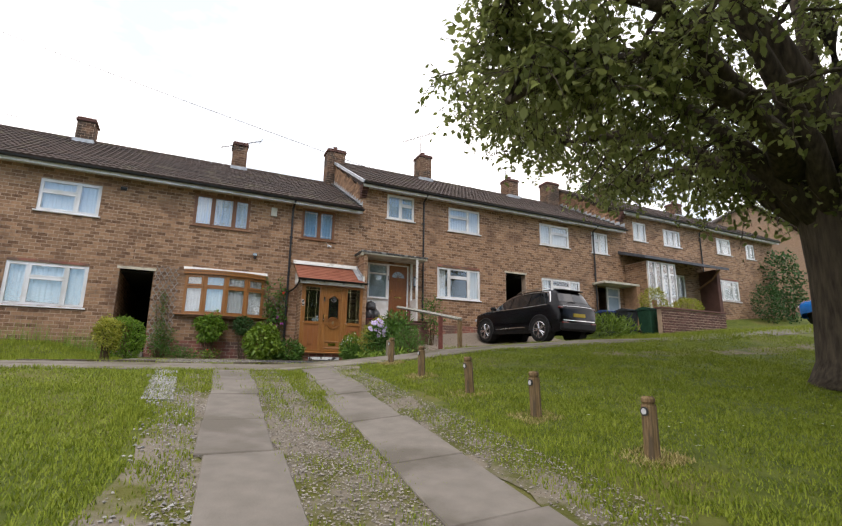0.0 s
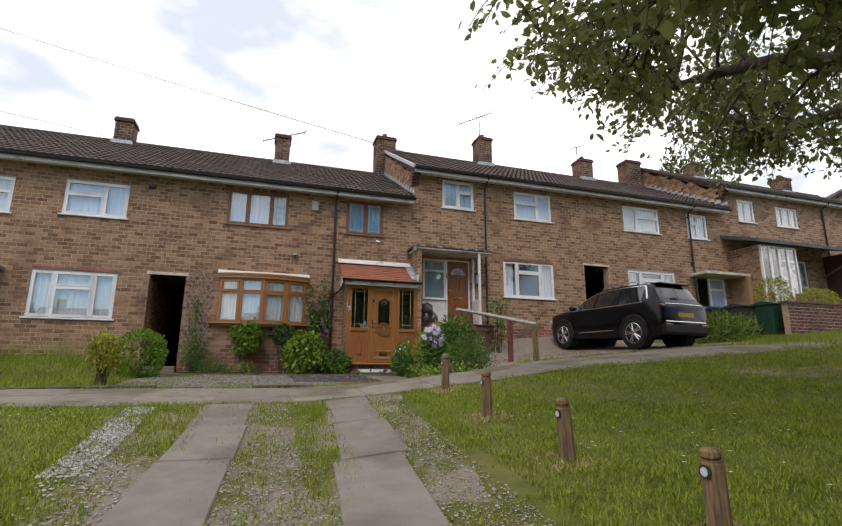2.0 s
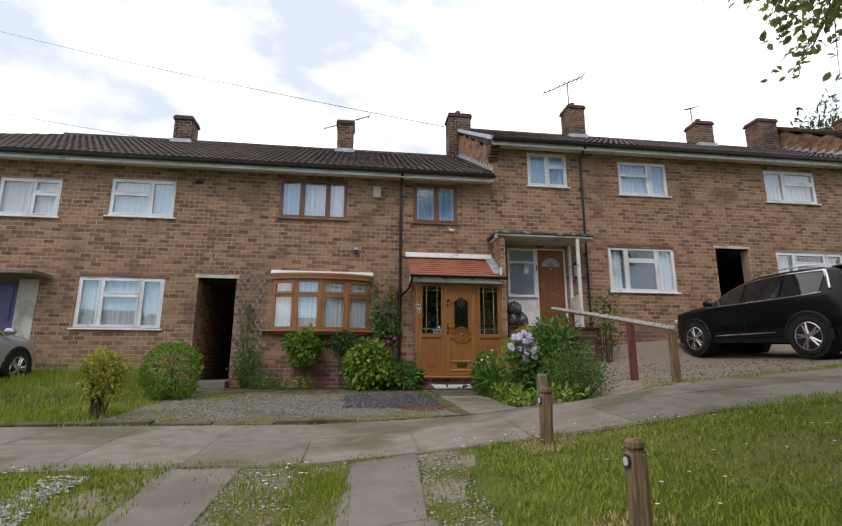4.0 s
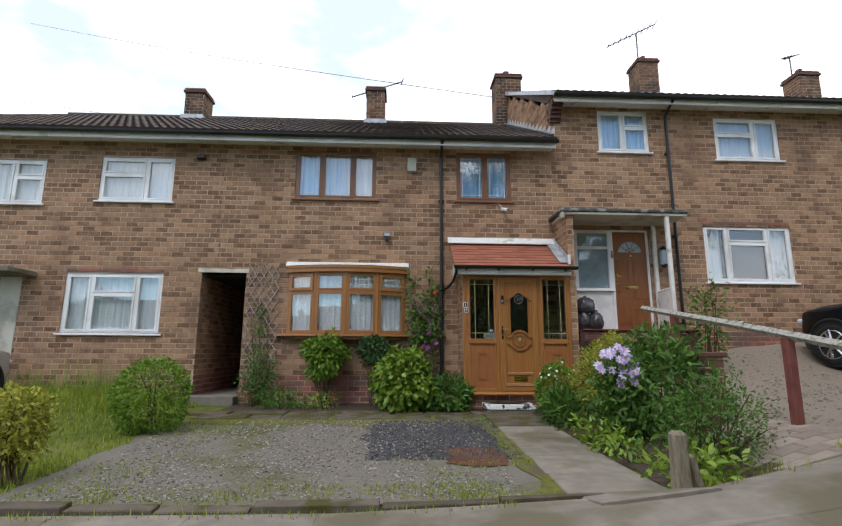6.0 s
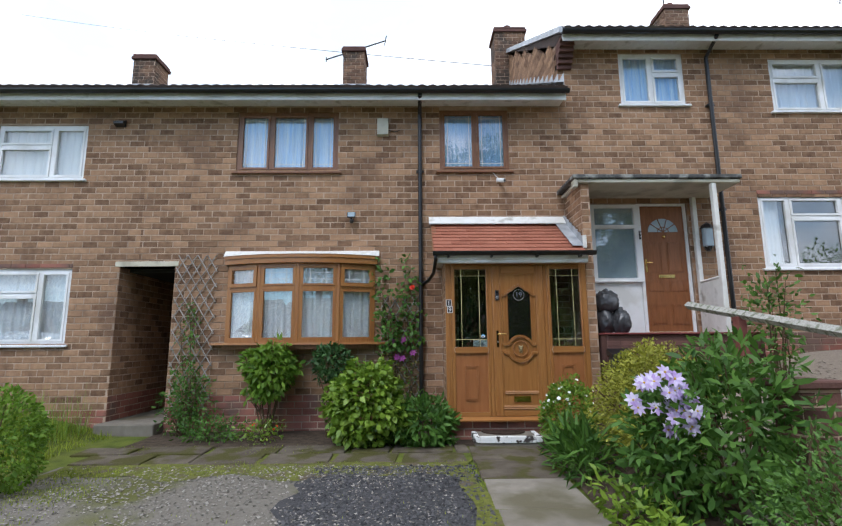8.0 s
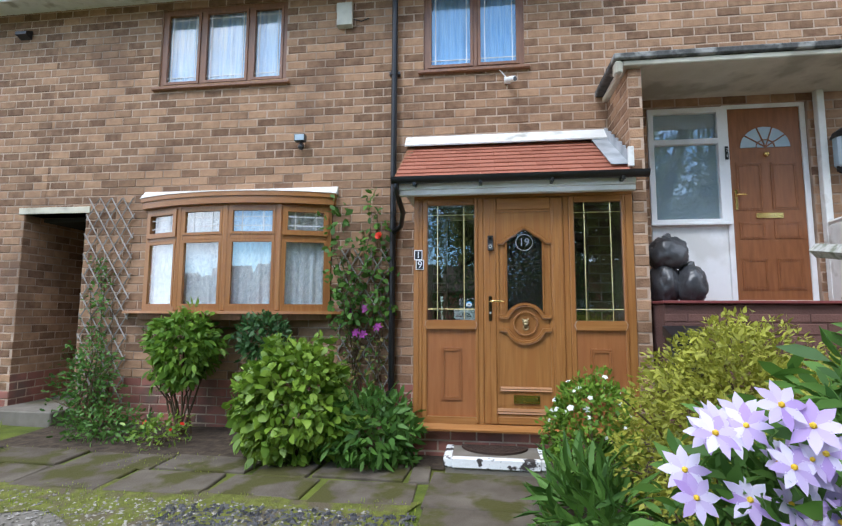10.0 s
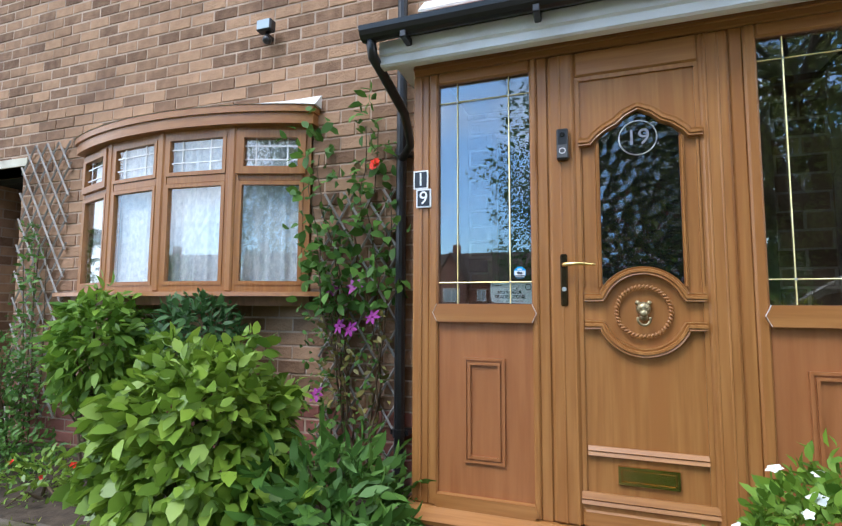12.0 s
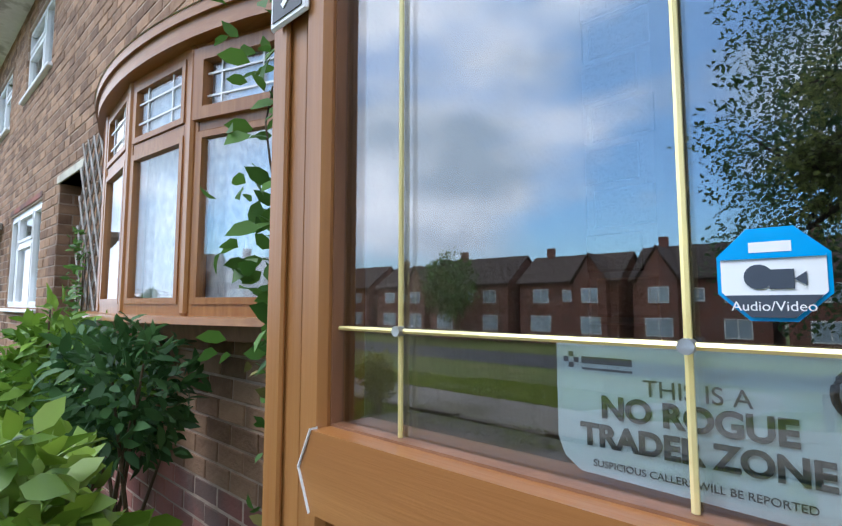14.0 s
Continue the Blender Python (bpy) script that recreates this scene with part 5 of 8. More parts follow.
def slab(name, corners, up, material, parent, h=0.05):
    """A paving slab with its own thickness, laid on the ground."""
    bm = bmesh.new()
    top = [bm.verts.new((x, y, float(ground(x, y)) + up)) for x, y in corners]
    bot = [bm.verts.new((x, y, float(ground(x, y)) + up - h)) for x, y in corners]
    bm.faces.new(top)
    for i in range(4):
        j = (i + 1) % 4
        bm.faces.new((top[j], top[i], bot[i], bot[j]))
    bmesh.ops.recalc_face_normals(bm, faces=bm.faces)
    bmesh.ops.bevel(bm, geom=[e for e in bm.edges if all(v in top for v in e.verts)], offset=0.008, segments=1, affect="EDGES")
    return part(name, bm, material, parent)


TRACK = mat("driveway_concrete", (0.165, 0.146, 0.124), (0.25, 0.224, 0.192), 6.0, 0.9, 0.3, 60, rand=0.4, stain=(0.15, 0.132, 0.108), stain_scale=1.4)


def make_tracks():
    rng = random.Random(4)
    for xa, xb, ka, kb, label in ((-2.63, -2.11, 0.068, 0.06, "concrete slab wheel track beside gravel"), (-1.30, -0.79, 0.075, 0.057, "concrete slab wheel track up the slope")):
        t = tagged(empty("wheel_track", (xa + xb) / 2, -12, float(ground(xa, -12))), label, "paving", "wheel tracks")
        y = -7.66
        while y > -23:
            L = rng.uniform(0.95, 1.35)
            o = rng.uniform(-0.045, 0.045)
            c = [(xa + o + ka * (y + 7.6), y), (xb + o + kb * (y + 7.6), y + rng.uniform(-0.02, 0.02)), (xb + o + kb * (y - L + 7.6), y - L), (xa + o + ka * (y - L + 7.6), y - L)]
            slab("slab", c, 0.022 + rng.uniform(0, 0.008), TRACK, t)
            y -= L + 0.012
    t = tagged(empty("garden_path", 0.6, -3.5, -0.35), "concrete slab path to the front door", "paving")
    y = -1.2
    while y > -5.75:
        L = rng.uniform(0.6, 0.85)
        slab("slab", [(0.24, y), (1.06, y), (1.06, y - L), (0.22, y - L)], 0.02 + rng.uniform(0, 0.006), MOSSY if y > -1.9 else CONCRETE, t)
        y -= L + 0.012
    t = tagged(empty("old_paving", -2, -1.5, -0.28), "old mossy slabs along the house bed", "paving")
    for ya, yb in ((-1.06, -1.42), (-1.45, -1.86)):
        x = -4.25 - rng.uniform(0, 0.3)
        while x < 0.12:
            L = rng.uniform(0.42, 0.82)
            j = [rng.uniform(-0.035, 0.035) for _ in range(8)]
            xe = min(x + L, 0.2)
            slab("slab", [(x + j[0], ya + j[1]), (xe + j[2], ya + j[3]), (xe + j[4], yb + j[5]), (x + j[6], yb + j[7])], 0.012 + rng.uniform(0, 0.016), MOSSY, t)
            x += L + rng.uniform(0.03, 0.08)
    t = tagged(empty("garden_kerb", -2, -5.7, -0.4), "low broken concrete kerb with weeds", "kerb")
    x = -5.6
    while x < -0.05:
        L = rng.uniform(0.55, 0.95)
        slab("kerb_stone", [(x, -5.6), (x + L, -5.6), (x + L, -5.74), (x, -5.74 + rng.uniform(-0.015, 0.015))], rng.uniform(0.02, 0.06), MOSSY, t, 0.16)
        x += L + 0.02
    t = tagged(empty("block_paving", 2.3, -5, 0), "grey and buff block paving beside a gravel drive", "paving")
    pav = mat("paving_block", (0.20, 0.160, 0.130), (0.32, 0.268, 0.225), 8, 0.9, 0.4, 60, rand=0.7)
    for j in range(20):
        for i in range(4):
            x0 = 1.85 + i * 0.235 + (0.11 if j % 2 else 0)
            y0 = -5.75 + j * 0.175
            slab("paving_block", [(x0, y0), (x0 + 0.225, y0), (x0 + 0.225, y0 + 0.166), (x0, y0 + 0.166)], 0.02 + rng.uniform(0, 0.004), pav, t)
    # joints of the public footpath
    t = tagged(empty("footpath_slabs", 0, -6.7, -0.4), "large worn paving slabs of the footpath", "paving")
    x = -9.0
    while x < 12:
        L = rng.uniform(0.82, 0.95)
        for ya, yb in ((-7.6, -6.72), (-6.7, -5.8)):
            slab("slab", [(x, ya), (x + L, ya), (x + L, yb), (x, yb)], 0.016 + rng.uniform(0, 0.005), CONCRETE, t)
        x += L + 0.014


make_tracks()

# ---- foliage ----
def leaf_shapes(pts, out, size, ratio=0.5, rng=None, up=0.35, droop=0.15, jitter=0.7):
    """Six-cornered leaves at points, turned outwards and a little up."""
    n = len(pts)
    pts, out = np.asarray(pts, float), np.asarray(out, float)
    d = out + rng.normal(0, jitter, (n, 3))
    d[:, 2] -= droop
    d /= np.linalg.norm(d, axis=1)[:, None] + 1e-9
    nor = np.array([0, 0, 1.0]) * up + out * 0.6 + rng.normal(0, 0.45, (n, 3))
    side = np.cross(d, nor)
    side /= np.linalg.norm(side, axis=1)[:, None] + 1e-9
    nor = np.cross(side, d)
    L = size * rng.uniform(0.65, 1.25, n)[:, None]
    W = L * ratio * 0.5 * rng.uniform(0.85, 1.15, n)[:, None]
    cup = 0.10 * L
    v = np.stack([pts, pts + d * L * 0.3 + side * W * 0.85 + nor * cup, pts + d * L * 0.65 + side * W * 0.8 + nor * cup * 0.8,
                  pts + d * L - nor * cup * 0.6, pts + d * L * 0.65 - side * W * 0.8 + nor * cup * 0.8, pts + d * L * 0.3 - side * W * 0.85 + nor * cup], 1)
    return v


def crown_points(c, r, n, rng, lump=0.25, shell=0.45, flat=0.0):
    """Points in the outer part of a lumpy ellipsoid, with the way outwards."""
    u = rng.normal(0, 1, (n, 3))
    u /= np.linalg.norm(u, axis=1)[:, None]
    seed = rng.uniform(0, 50)
    k = np.array([1 + lump * 1.7 * noise.noise((a[0] * 2.1 + seed, a[1] * 2.1, a[2] * 2.1)) + lump * 0.7 * noise.noise((a[0] * 5 + seed, a[1] * 5, a[2] * 5)) for a in u])
    s = 1 - shell * rng.uniform(0, 1, n) ** 1.8
    p = np.asarray(c) + u * np.asarray(r) * (k * s)[:, None]
    return p, u


def shrub(name, label, c, r, n, size, material, seed, ratio=0.5, lump=0.25, shell=0.45, stems=8, category="shrub", extra=None, up=0.35, droop=0.1, jitter=0.7, stem_mat=None):
    rng = np.random.default_rng(seed)
    zb = float(ground(c[0], c[1]))
    s = tagged(empty(name, c[0], c[1], zb), label, category)
    p, u = crown_points(c, r, n, rng, lump, shell)
    keep = p[:, 2] > ground(p[:, 0], p[:, 1]) + 0.015
    keep &= ~((p[:, 1] > -0.03) & (p[:, 0] < 2))
    p, u = p[keep], u[keep]
    tagged(quads("foliage", leaf_shapes(p, u, size, ratio, rng, up, droop, jitter), 6, material, s), kind="stuff")
    bm = bmesh.new()
    for k in range(stems):
        q = p[rng.integers(len(p))]
        base = (c[0] + rng.normal(0, 0.05), c[1] + rng.normal(0, 0.05), zb - 0.02)
        mid = ((base[0] + q[0]) / 2 + rng.normal(0, 0.04), (base[1] + q[1]) / 2 + rng.normal(0, 0.04), (zb + q[2]) / 2 + 0.06)
        tube(bm, [base, mid, tuple(q)], [0.012, 0.009, 0.004], 5)
    if stems:
        part("stem", bm, stem_mat or TWIG, s)
    if extra:
        extra(s, p, u, rng)
    return s


def flower(parent, c, n, r, material, petals=6, face=None, ratio=0.42):
    """A flower head: petals round a centre."""
    rng = np.random.default_rng(int(abs(c[0] * 997 + c[2] * 71)))
    f = Vector(face or (rng.normal(0, 0.4), -1, 0.5 + rng.normal(0, 0.2))).normalized()
    a = f.cross(Vector((0, 0, 1))).normalized()
    b = f.cross(a)
    vs = []
    for k in range(petals):
        t = k / petals * math.tau
        d = a * math.cos(t) + b * math.sin(t)
        sd = f.cross(d)
        o = Vector(c)
        vs.append([o, o + d * r * 0.45 + sd * r * ratio * 0.55 + f * r * 0.1, o + d * r * 0.72 + sd * r * ratio * 0.42 + f * r * 0.06, o + d * r * 1.04, o + d * r * 0.72 - sd * r * ratio * 0.42 + f * r * 0.06, o + d * r * 0.45 - sd * r * ratio * 0.55 + f * r * 0.1])
    fl = quads("flower", [[tuple(q) for q in v] for v in vs], 6, material, parent)
    bm = bmesh.new()
    bmesh.ops.create_icosphere(bm, subdivisions=1, radius=r * 0.13, matrix=Matrix.Translation(Vector(c) + f * r * 0.08))
    part("stamens", bm, PETAL_YELLOW if material is PETAL_LILAC else material, fl)
    return fl


def small_blooms(material, n, r, lo=0.0):
    def add(s, p, u, rng):
        idx = [i for i in range(len(p)) if u[i][1] < 0.25 and u[i][2] > lo]
        for i in rng.choice(idx, min(n, len(idx)), replace=False):
            flower(s, tuple(p[i] + u[i] * 0.03), 5, r * rng.uniform(0.7, 1.3), material, 5, face=tuple(u[i] + np.array([0, -0.4, 0.3])), ratio=0.8)
    return add


# beds along the house
shrub("hydrangea", "broad bright green hydrangea bush below the bow window", (-1.05, -0.96, 0.24), (0.50, 0.42, 0.54), 3300, 0.10, LEAF_BRIGHT, 1, 0.66, 0.22, 0.4, 10, up=0.3, droop=0.4, jitter=0.55)
shrub("evergreen_shrub", "small rounded dark evergreen against the house wall", (-1.62, -0.42, 0.76), (0.26, 0.24, 0.26), 800, 0.085, LEAF_DARK, 2, 0.42, 0.2, 0.5, 6)
shrub("mock_orange_bush", "leafy green bush growing against the brick wall", (-2.52, -0.42, 0.66), (0.34, 0.28, 0.36), 1500, 0.105, LEAF_HEDGE, 3, 0.45, 0.3, 0.45, 12, up=0.3, droop=0.55)
shrub("peony_clump", "dark green clump of long-leaved perennials by the porch", (-0.34, -0.95, 0.0), (0.42, 0.34, 0.32), 1150, 0.13, LEAF, 4, 0.32, 0.2, 0.5, 6, up=0.3, droop=0.1)
shrub("low_herb", "straggling low green plants on the soil bed", (-3.2, -0.62, -0.12), (0.5, 0.32, 0.2), 800, 0.06, LEAF, 5, 0.4, 0.3, 0.8, 4)
shrub("low_herb", "small yellow-green plants on the soil bed", (-2.5, -0.75, -0.13), (0.34, 0.26, 0.16), 300, 0.06, LEAF_BRIGHT, 6, 0.4, 0.3, 0.8, 3, extra=small_blooms(PETAL_RED, 3, 0.02))
shrub("climber_base", "tangled green climber at the foot of the trellis", (-3.72, -0.3, 0.22), (0.34, 0.2, 0.5), 1100, 0.055, LEAF, 7, 0.5, 0.4, 0.7, 12)
shrub("box_hedge", "clipped rounded green privet bush on the grass", (-4.44, -2.75, 0.14), (0.46, 0.46, 0.5), 4200, 0.05, LEAF_HEDGE, 8, 0.55, 0.1, 0.2, 8, jitter=0.5)
shrub("golden_shrub", "small yellow-leaved shrub beside the kerb", (-4.45, -5.05, 0.12), (0.24, 0.24, 0.30), 2600, 0.045, LEAF_GOLD, 9, 0.5, 0.35, 0.5, 12)
shrub("small_shrub", "low green shrub in the next garden", (-7.6, -4.6, -0.05), (0.4, 0.35, 0.32), 700, 0.06, LEAF, 10, 0.5, 0.3, 0.5, 5)
# bed beside the path
shrub("white_flowered_shrub", "green shrub with small white flowers by the step", (1.45, -1.40, 0.14), (0.33, 0.33, 0.42), 4200, 0.046, LEAF_HEDGE, 11, 0.5, 0.18, 0.3, 8, extra=small_blooms(PETAL_WHITE, 24, 0.02))
shrub("golden_privet", "tall yellow variegated privet in the bed", (2.02, -2.45, 0.40), (0.52, 0.55, 0.64), 15000, 0.042, LEAF_GOLD, 12, 0.42, 0.32, 0.42, 16, up=0.3)
shrub("peony_bush", "large leafy green perennial bush in the bed", (2.0, -3.7, 0.30), (0.56, 0.62, 0.72), 3000, 0.125, LEAF, 13, 0.32, 0.25, 0.5, 14, up=0.25, droop=0.25)
shrub("dark_twiggy_shrub", "dark twiggy shrub at the corner of the bed", (1.78, -5.0, 0.1), (0.5, 0.42, 0.48), 4200, 0.04, LEAF, 14, 0.4, 0.4, 0.7, 40)
shrub("lily_clump", "strappy green leaves at the path edge", (1.25, -2.3, -0.12), (0.24, 0.5, 0.26), 420, 0.24, LEAF, 15, 0.13, 0.2, 0.8, 0, up=0.6, droop=-0.5)
shrub("weeds", "low weeds at the edge of the path", (1.18, -3.9, -0.2), (0.2, 0.9, 0.18), 420, 0.09, LEAF_BRIGHT, 16, 0.4, 0.3, 0.8, 0)
shrub("weeds", "low weeds round the old gatepost", (1.3, -5.5, -0.15), (0.4, 0.25, 0.15), 260, 0.09, LEAF_BRIGHT, 17, 0.5, 0.3, 0.8, 0)


def clematis(s, p, u, rng):
    for k in range(46):
        a, b = rng.uniform(-0.22, 0.2), rng.uniform(-0.28, 0.26)
        if (a / 0.22) ** 2 + (b / 0.29) ** 2 > 1.05 or (a < -0.04 and b < -0.1):
            continue
        flower(s, (1.40 + a, -3.84 - 0.3 * a + rng.normal(0, 0.05), 0.60 + b), 8, rng.uniform(0.055, 0.078), PETAL_LILAC, 8, ratio=0.44)


shrub("clematis", "green clematis with large pale lilac flowers", (1.5, -3.66, 0.22), (0.34, 0.26, 0.5), 900, 0.09, LEAF, 18, 0.4, 0.25, 0.6, 8, extra=clematis)


# climbing rose, clematis and trellis on the wall
SLAT = mat("old_trellis_slat", (0.20, 0.175, 0.15), (0.42, 0.39, 0.355), 9, 0.85, 0.3, 40)
def trellis(x0, x1, z0, z1, y, label):
    t = tagged(empty("trellis", (x0 + x1) / 2, y, z0), label, "trellis")
    step = 0.15
    w, h = x1 - x0, z1 - z0
    for sg, yy in ((1, y), (-1, y - 0.008)):
        k = -int(h / step) - 1
        while k * step < w:
            a = k * step
            # slats rise at a slant across the frame
            s0, s1 = max(0.0, -a * 1.6), min(h, (w - a) * 1.6)
            if s1 > s0 + 0.05:
                xa, xb = a + s0 / 1.6, a + s1 / 1.6
                if sg < 0:
                    xa, xb = w - xa, w - xb
                bm = bmesh.new()
                tube(bm, [(x0 + xa, yy, z0 + s0), (x0 + xb, yy, z0 + s1)], 0.0095, 4)
                part("slat", bm, SLAT, t)
            k += 1
    return t


trellis(-4.14, -3.5, 0.0, 2.42, -0.03, "grey weathered diamond trellis on the brick wall")
trellis(-0.95, -0.37, -0.1, 1.75, -0.03, "brown expanding trellis behind a climbing rose")


def climbing_rose():
    rng = np.random.default_rng(21)
    s = tagged(empty("climbing_rose", -0.62, -0.12, -0.22), "climbing rose and purple clematis on a trellis", "climber")
    bm = bmesh.new()
    pts, outs, tips = [], [], []
    for k in range(9):
        x, y, z = -0.62 + rng.normal(0, 0.09), -0.12, -0.22
        top = rng.uniform(1.3, 2.35) if k < 6 else rng.uniform(0.9, 1.4)
        path = []
        lean = rng.normal(0, 0.10)
        while z < top:
            path.append((x, y, z))
            z += 0.14
            x += lean * 0.14 + rng.normal(0, 0.028)
            x = min(max(x, -0.95), -0.26)
            y = min(-0.05, max(-0.3, y + rng.normal(0, 0.025)))
            if z > 0.25:
                for q in range(rng.integers(5, 10)):
                    o = rng.normal(0, 0.075, 3)
                    pts.append((x + o[0], min(y + o[1] * 0.8 - 0.03, -0.03), z + o[2]))
                    outs.append((o[0] * 6, -0.8, o[2] * 3))
        if len(path) > 2:
            tube(bm, path, [0.009 - 0.006 * i / len(path) for i in range(len(path))], 5)
            tips.append(path[-1])
    part("stem", bm, TWIG, s)
    pts, outs = np.array(pts), np.array(outs)
    keep = (pts[:, 2] > 0.95) | (rng.uniform(0, 1, len(pts)) < 0.5)
    pts, outs = pts[keep], outs[keep]
    hi = pts[:, 2] > 0.95
    tagged(quads("foliage", leaf_shapes(pts[hi], outs[hi], 0.095, 0.62, rng), 6, LEAF, s), kind="stuff")
    tagged(quads("lower_foliage", leaf_shapes(pts[~hi], outs[~hi], 0.06, 0.5, rng), 6, LEAF_RED, s, "reddish and yellow-green lower leaves"), kind="stuff")
    lo = np.stack([rng.uniform(-1.0, -0.42, 240), rng.uniform(-0.2, -0.05, 240), rng.uniform(0.1, 1.0, 240)], 1)
    tagged(quads("tangle", leaf_shapes(lo, np.tile([0, -1, 0.2], (240, 1)), 0.055, 0.5, rng), 6, LEAF, s), kind="stuff")
    flower(s, (-0.47, -0.2, 1.88), 9, 0.045, PETAL_RED, 9, ratio=0.9)
    flower(s, (-0.46, -0.22, 1.885), 9, 0.03, PETAL_RED, 8, face=(0.3, -0.6, 0.8), ratio=0.9)
    for c in ((-0.60, -0.2, 1.09), (-0.46, -0.22, 0.90), (-0.62, -0.2, 0.82), (-0.78, -0.18, 1.08), (-0.70, -0.2, 0.84), (-0.86, -0.2, 0.40)):
        flower(s, c, 6, 0.06, PETAL_PURPLE, 6)


climbing_rose()


def trellis_climber():
    rng = np.random.default_rng(31)
    s = tagged(empty("trellis_climber", -3.85, -0.08, -0.22), "thin yellow-green climber on the grey trellis", "climber")
    n = 260
    z = rng.uniform(0.1, 1.7, n) ** 1.0
    p = np.stack([-3.85 + rng.normal(0, 0.10, n) * (1.3 - 0.45 * z), rng.uniform(-0.12, -0.04, n), z], 1)
    tagged(quads("foliage", leaf_shapes(p, np.tile([0, -1, 0.2], (n, 1)), 0.055, 0.5, rng), 6, LEAF, s), kind="stuff")
    bm = bmesh.new()
    for k in range(4):
        x = -3.85 + rng.normal(0, 0.08)
        tube(bm, [(x, -0.05, -0.22), (x + rng.normal(0, 0.05), -0.06, 0.5), (x + rng.normal(0, 0.1), -0.05, 1.5)], [0.008, 0.006, 0.003], 5)
    part("stem", bm, TWIG, s)


trellis_climber()


# ---- the great tree ----
def make_tree():
    rng = np.random.default_rng(5)
    bx, by = 6.05, -12.05
    bz = float(ground(bx, by))
    s = tagged(empty("whitebeam_tree", bx, by, bz), "large spreading broadleaf tree with dark rough trunk", "tree")
    bm = bmesh.new()
    prof = [(-0.1, 0.74), (0.12, 0.60), (0.4, 0.52), (1.0, 0.48), (1.8, 0.47), (2.5, 0.50), (3.0, 0.54)]
    tube(bm, [(bx + 0.03 * k, by, bz + z) for k, (z, r) in enumerate(prof)], [r for z, r in prof], 20)
    for v in bm.verts:
        k = 1 + 0.10 * noise.noise((v.co.x * 4, v.co.y * 4, v.co.z * 0.8)) + 0.05 * noise.noise((v.co.x * 14, v.co.y * 14, v.co.z * 2))
        v.co.x, v.co.y = bx + (v.co.x - bx) * k, by + (v.co.y - by) * k
    part("trunk", bm, BARK, s, smooth=True)
    top = Vector((bx + 0.15, by, bz + 2.8))
    cc, R = Vector((bx - 0.1, by + 0.2, bz + 6.1)), (6.5, 6.6, 4.6)
    lb = bmesh.new()
    tw = bmesh.new()
    pts, outs, fl = [], [], []

    def bent(a, b, sag, n=6):
        out = []
        for i in range(n + 1):
            t = i / n
            p = a.lerp(b, t)
            p.z += sag * math.sin(math.pi * t) + 0.0
            out.append(p + Vector(rng.normal(0, 0.05, 3)) * (1 if 0 < i < n else 0))
        return out

    mains = []
    for k in range(9):
        a = k / 9 * math.tau + rng.normal(0, 0.2)
        el = rng.uniform(0.12, 0.75)
        e = cc + Vector((math.cos(a) * R[0] * 0.62, math.sin(a) * R[1] * 0.62, (el - 0.55) * R[2]))
        path = bent(top + Vector((math.cos(a) * 0.2, math.sin(a) * 0.2, -0.2)), e, 0.75)
        tube(lb, path, [0.24, 0.19, 0.155, 0.125, 0.10, 0.08, 0.06], 9)
        mains.append(path)
    # great boughs over the lawn
    for stations, r0 in (([(5.5, 2.75), (4.7, 3.05), (3.6, 3.2), (2.3, 3.7), (0.9, 3.3), (-0.1, 2.5)], 0.21), ([(5.5, 2.9), (4.8, 3.4), (3.3, 3.55), (2.3, 4.4), (1.1, 4.5), (0.0, 3.9)], 0.2), ([(5.7, 2.9), (5.3, 4.0), (4.9, 5.0), (4.3, 5.8), (3.4, 6.8), (2.8, 7.6)], 0.24), ([(6.3, 2.8), (6.7, 4.2), (7.3, 6.0), (7.6, 7.2), (7.7, 8.2), (7.8, 9.0)], 0.26)):
        path = [Vector((px, by + 0.25 * math.sin(i * 1.3 + r0 * 40), pz)) for i, (px, pz) in enumerate(stations)]
        tube(lb, path, [r0 * f for f in (1.25, 0.9, 0.68, 0.5, 0.34, 0.2)], 9)
        mains.append(path)
    path = bent(top, cc + Vector((1.6, 0.4, R[2] * 0.6)), 0.0)
    tube(lb, path, [0.30, 0.24, 0.2, 0.16, 0.12, 0.09, 0.07], 9)
    mains.append(path)
    allp = [p for m in mains for p in m[2:]]
    for k in range(450):
        u = Vector(rng.normal(0, 1, 3)).normalized()
        if k >= 340:
            # inner boughs low over the lawn on the road side
            u = Vector((rng.uniform(-0.5, 1.0), rng.uniform(-0.9, 0.1), rng.uniform(-0.45, 0.3)))
            if k >= 395:
                # drooping skirt of boughs over the drive
                a = rng.uniform(0.55, 1.0)
                u = Vector((-1.22 * a, rng.uniform(-0.15, 0.7), rng.uniform(-0.9, -0.35)))
        rad = rng.uniform(0.5, 1.0) if k % 3 else rng.uniform(0.85, 1.02)
        e = cc + Vector((u.x * R[0], u.y * R[1], u.z * R[2])) * (rad if k < 340 else 0.75)
        # boughs droop low round the trunk and lift towards the houses
        floor = 2.05 + 0.5 * max(0.0, e.y + 11.3) + 0.42 * max(0.0, 2.2 - e.x) + 0.85 * max(0.0, e.y + 8.6) * min(max((5.5 - e.x) / 2, 0.0), 1.0)
        e.z = max(e.z, floor + rng.uniform(0, 0.6))
        # the crown thins out towards the houses
        if e.y > by + 1.3 and (k % 3 if e.x < 3.4 else (e.x < 5.5 and k % 5 < 2)):
            continue
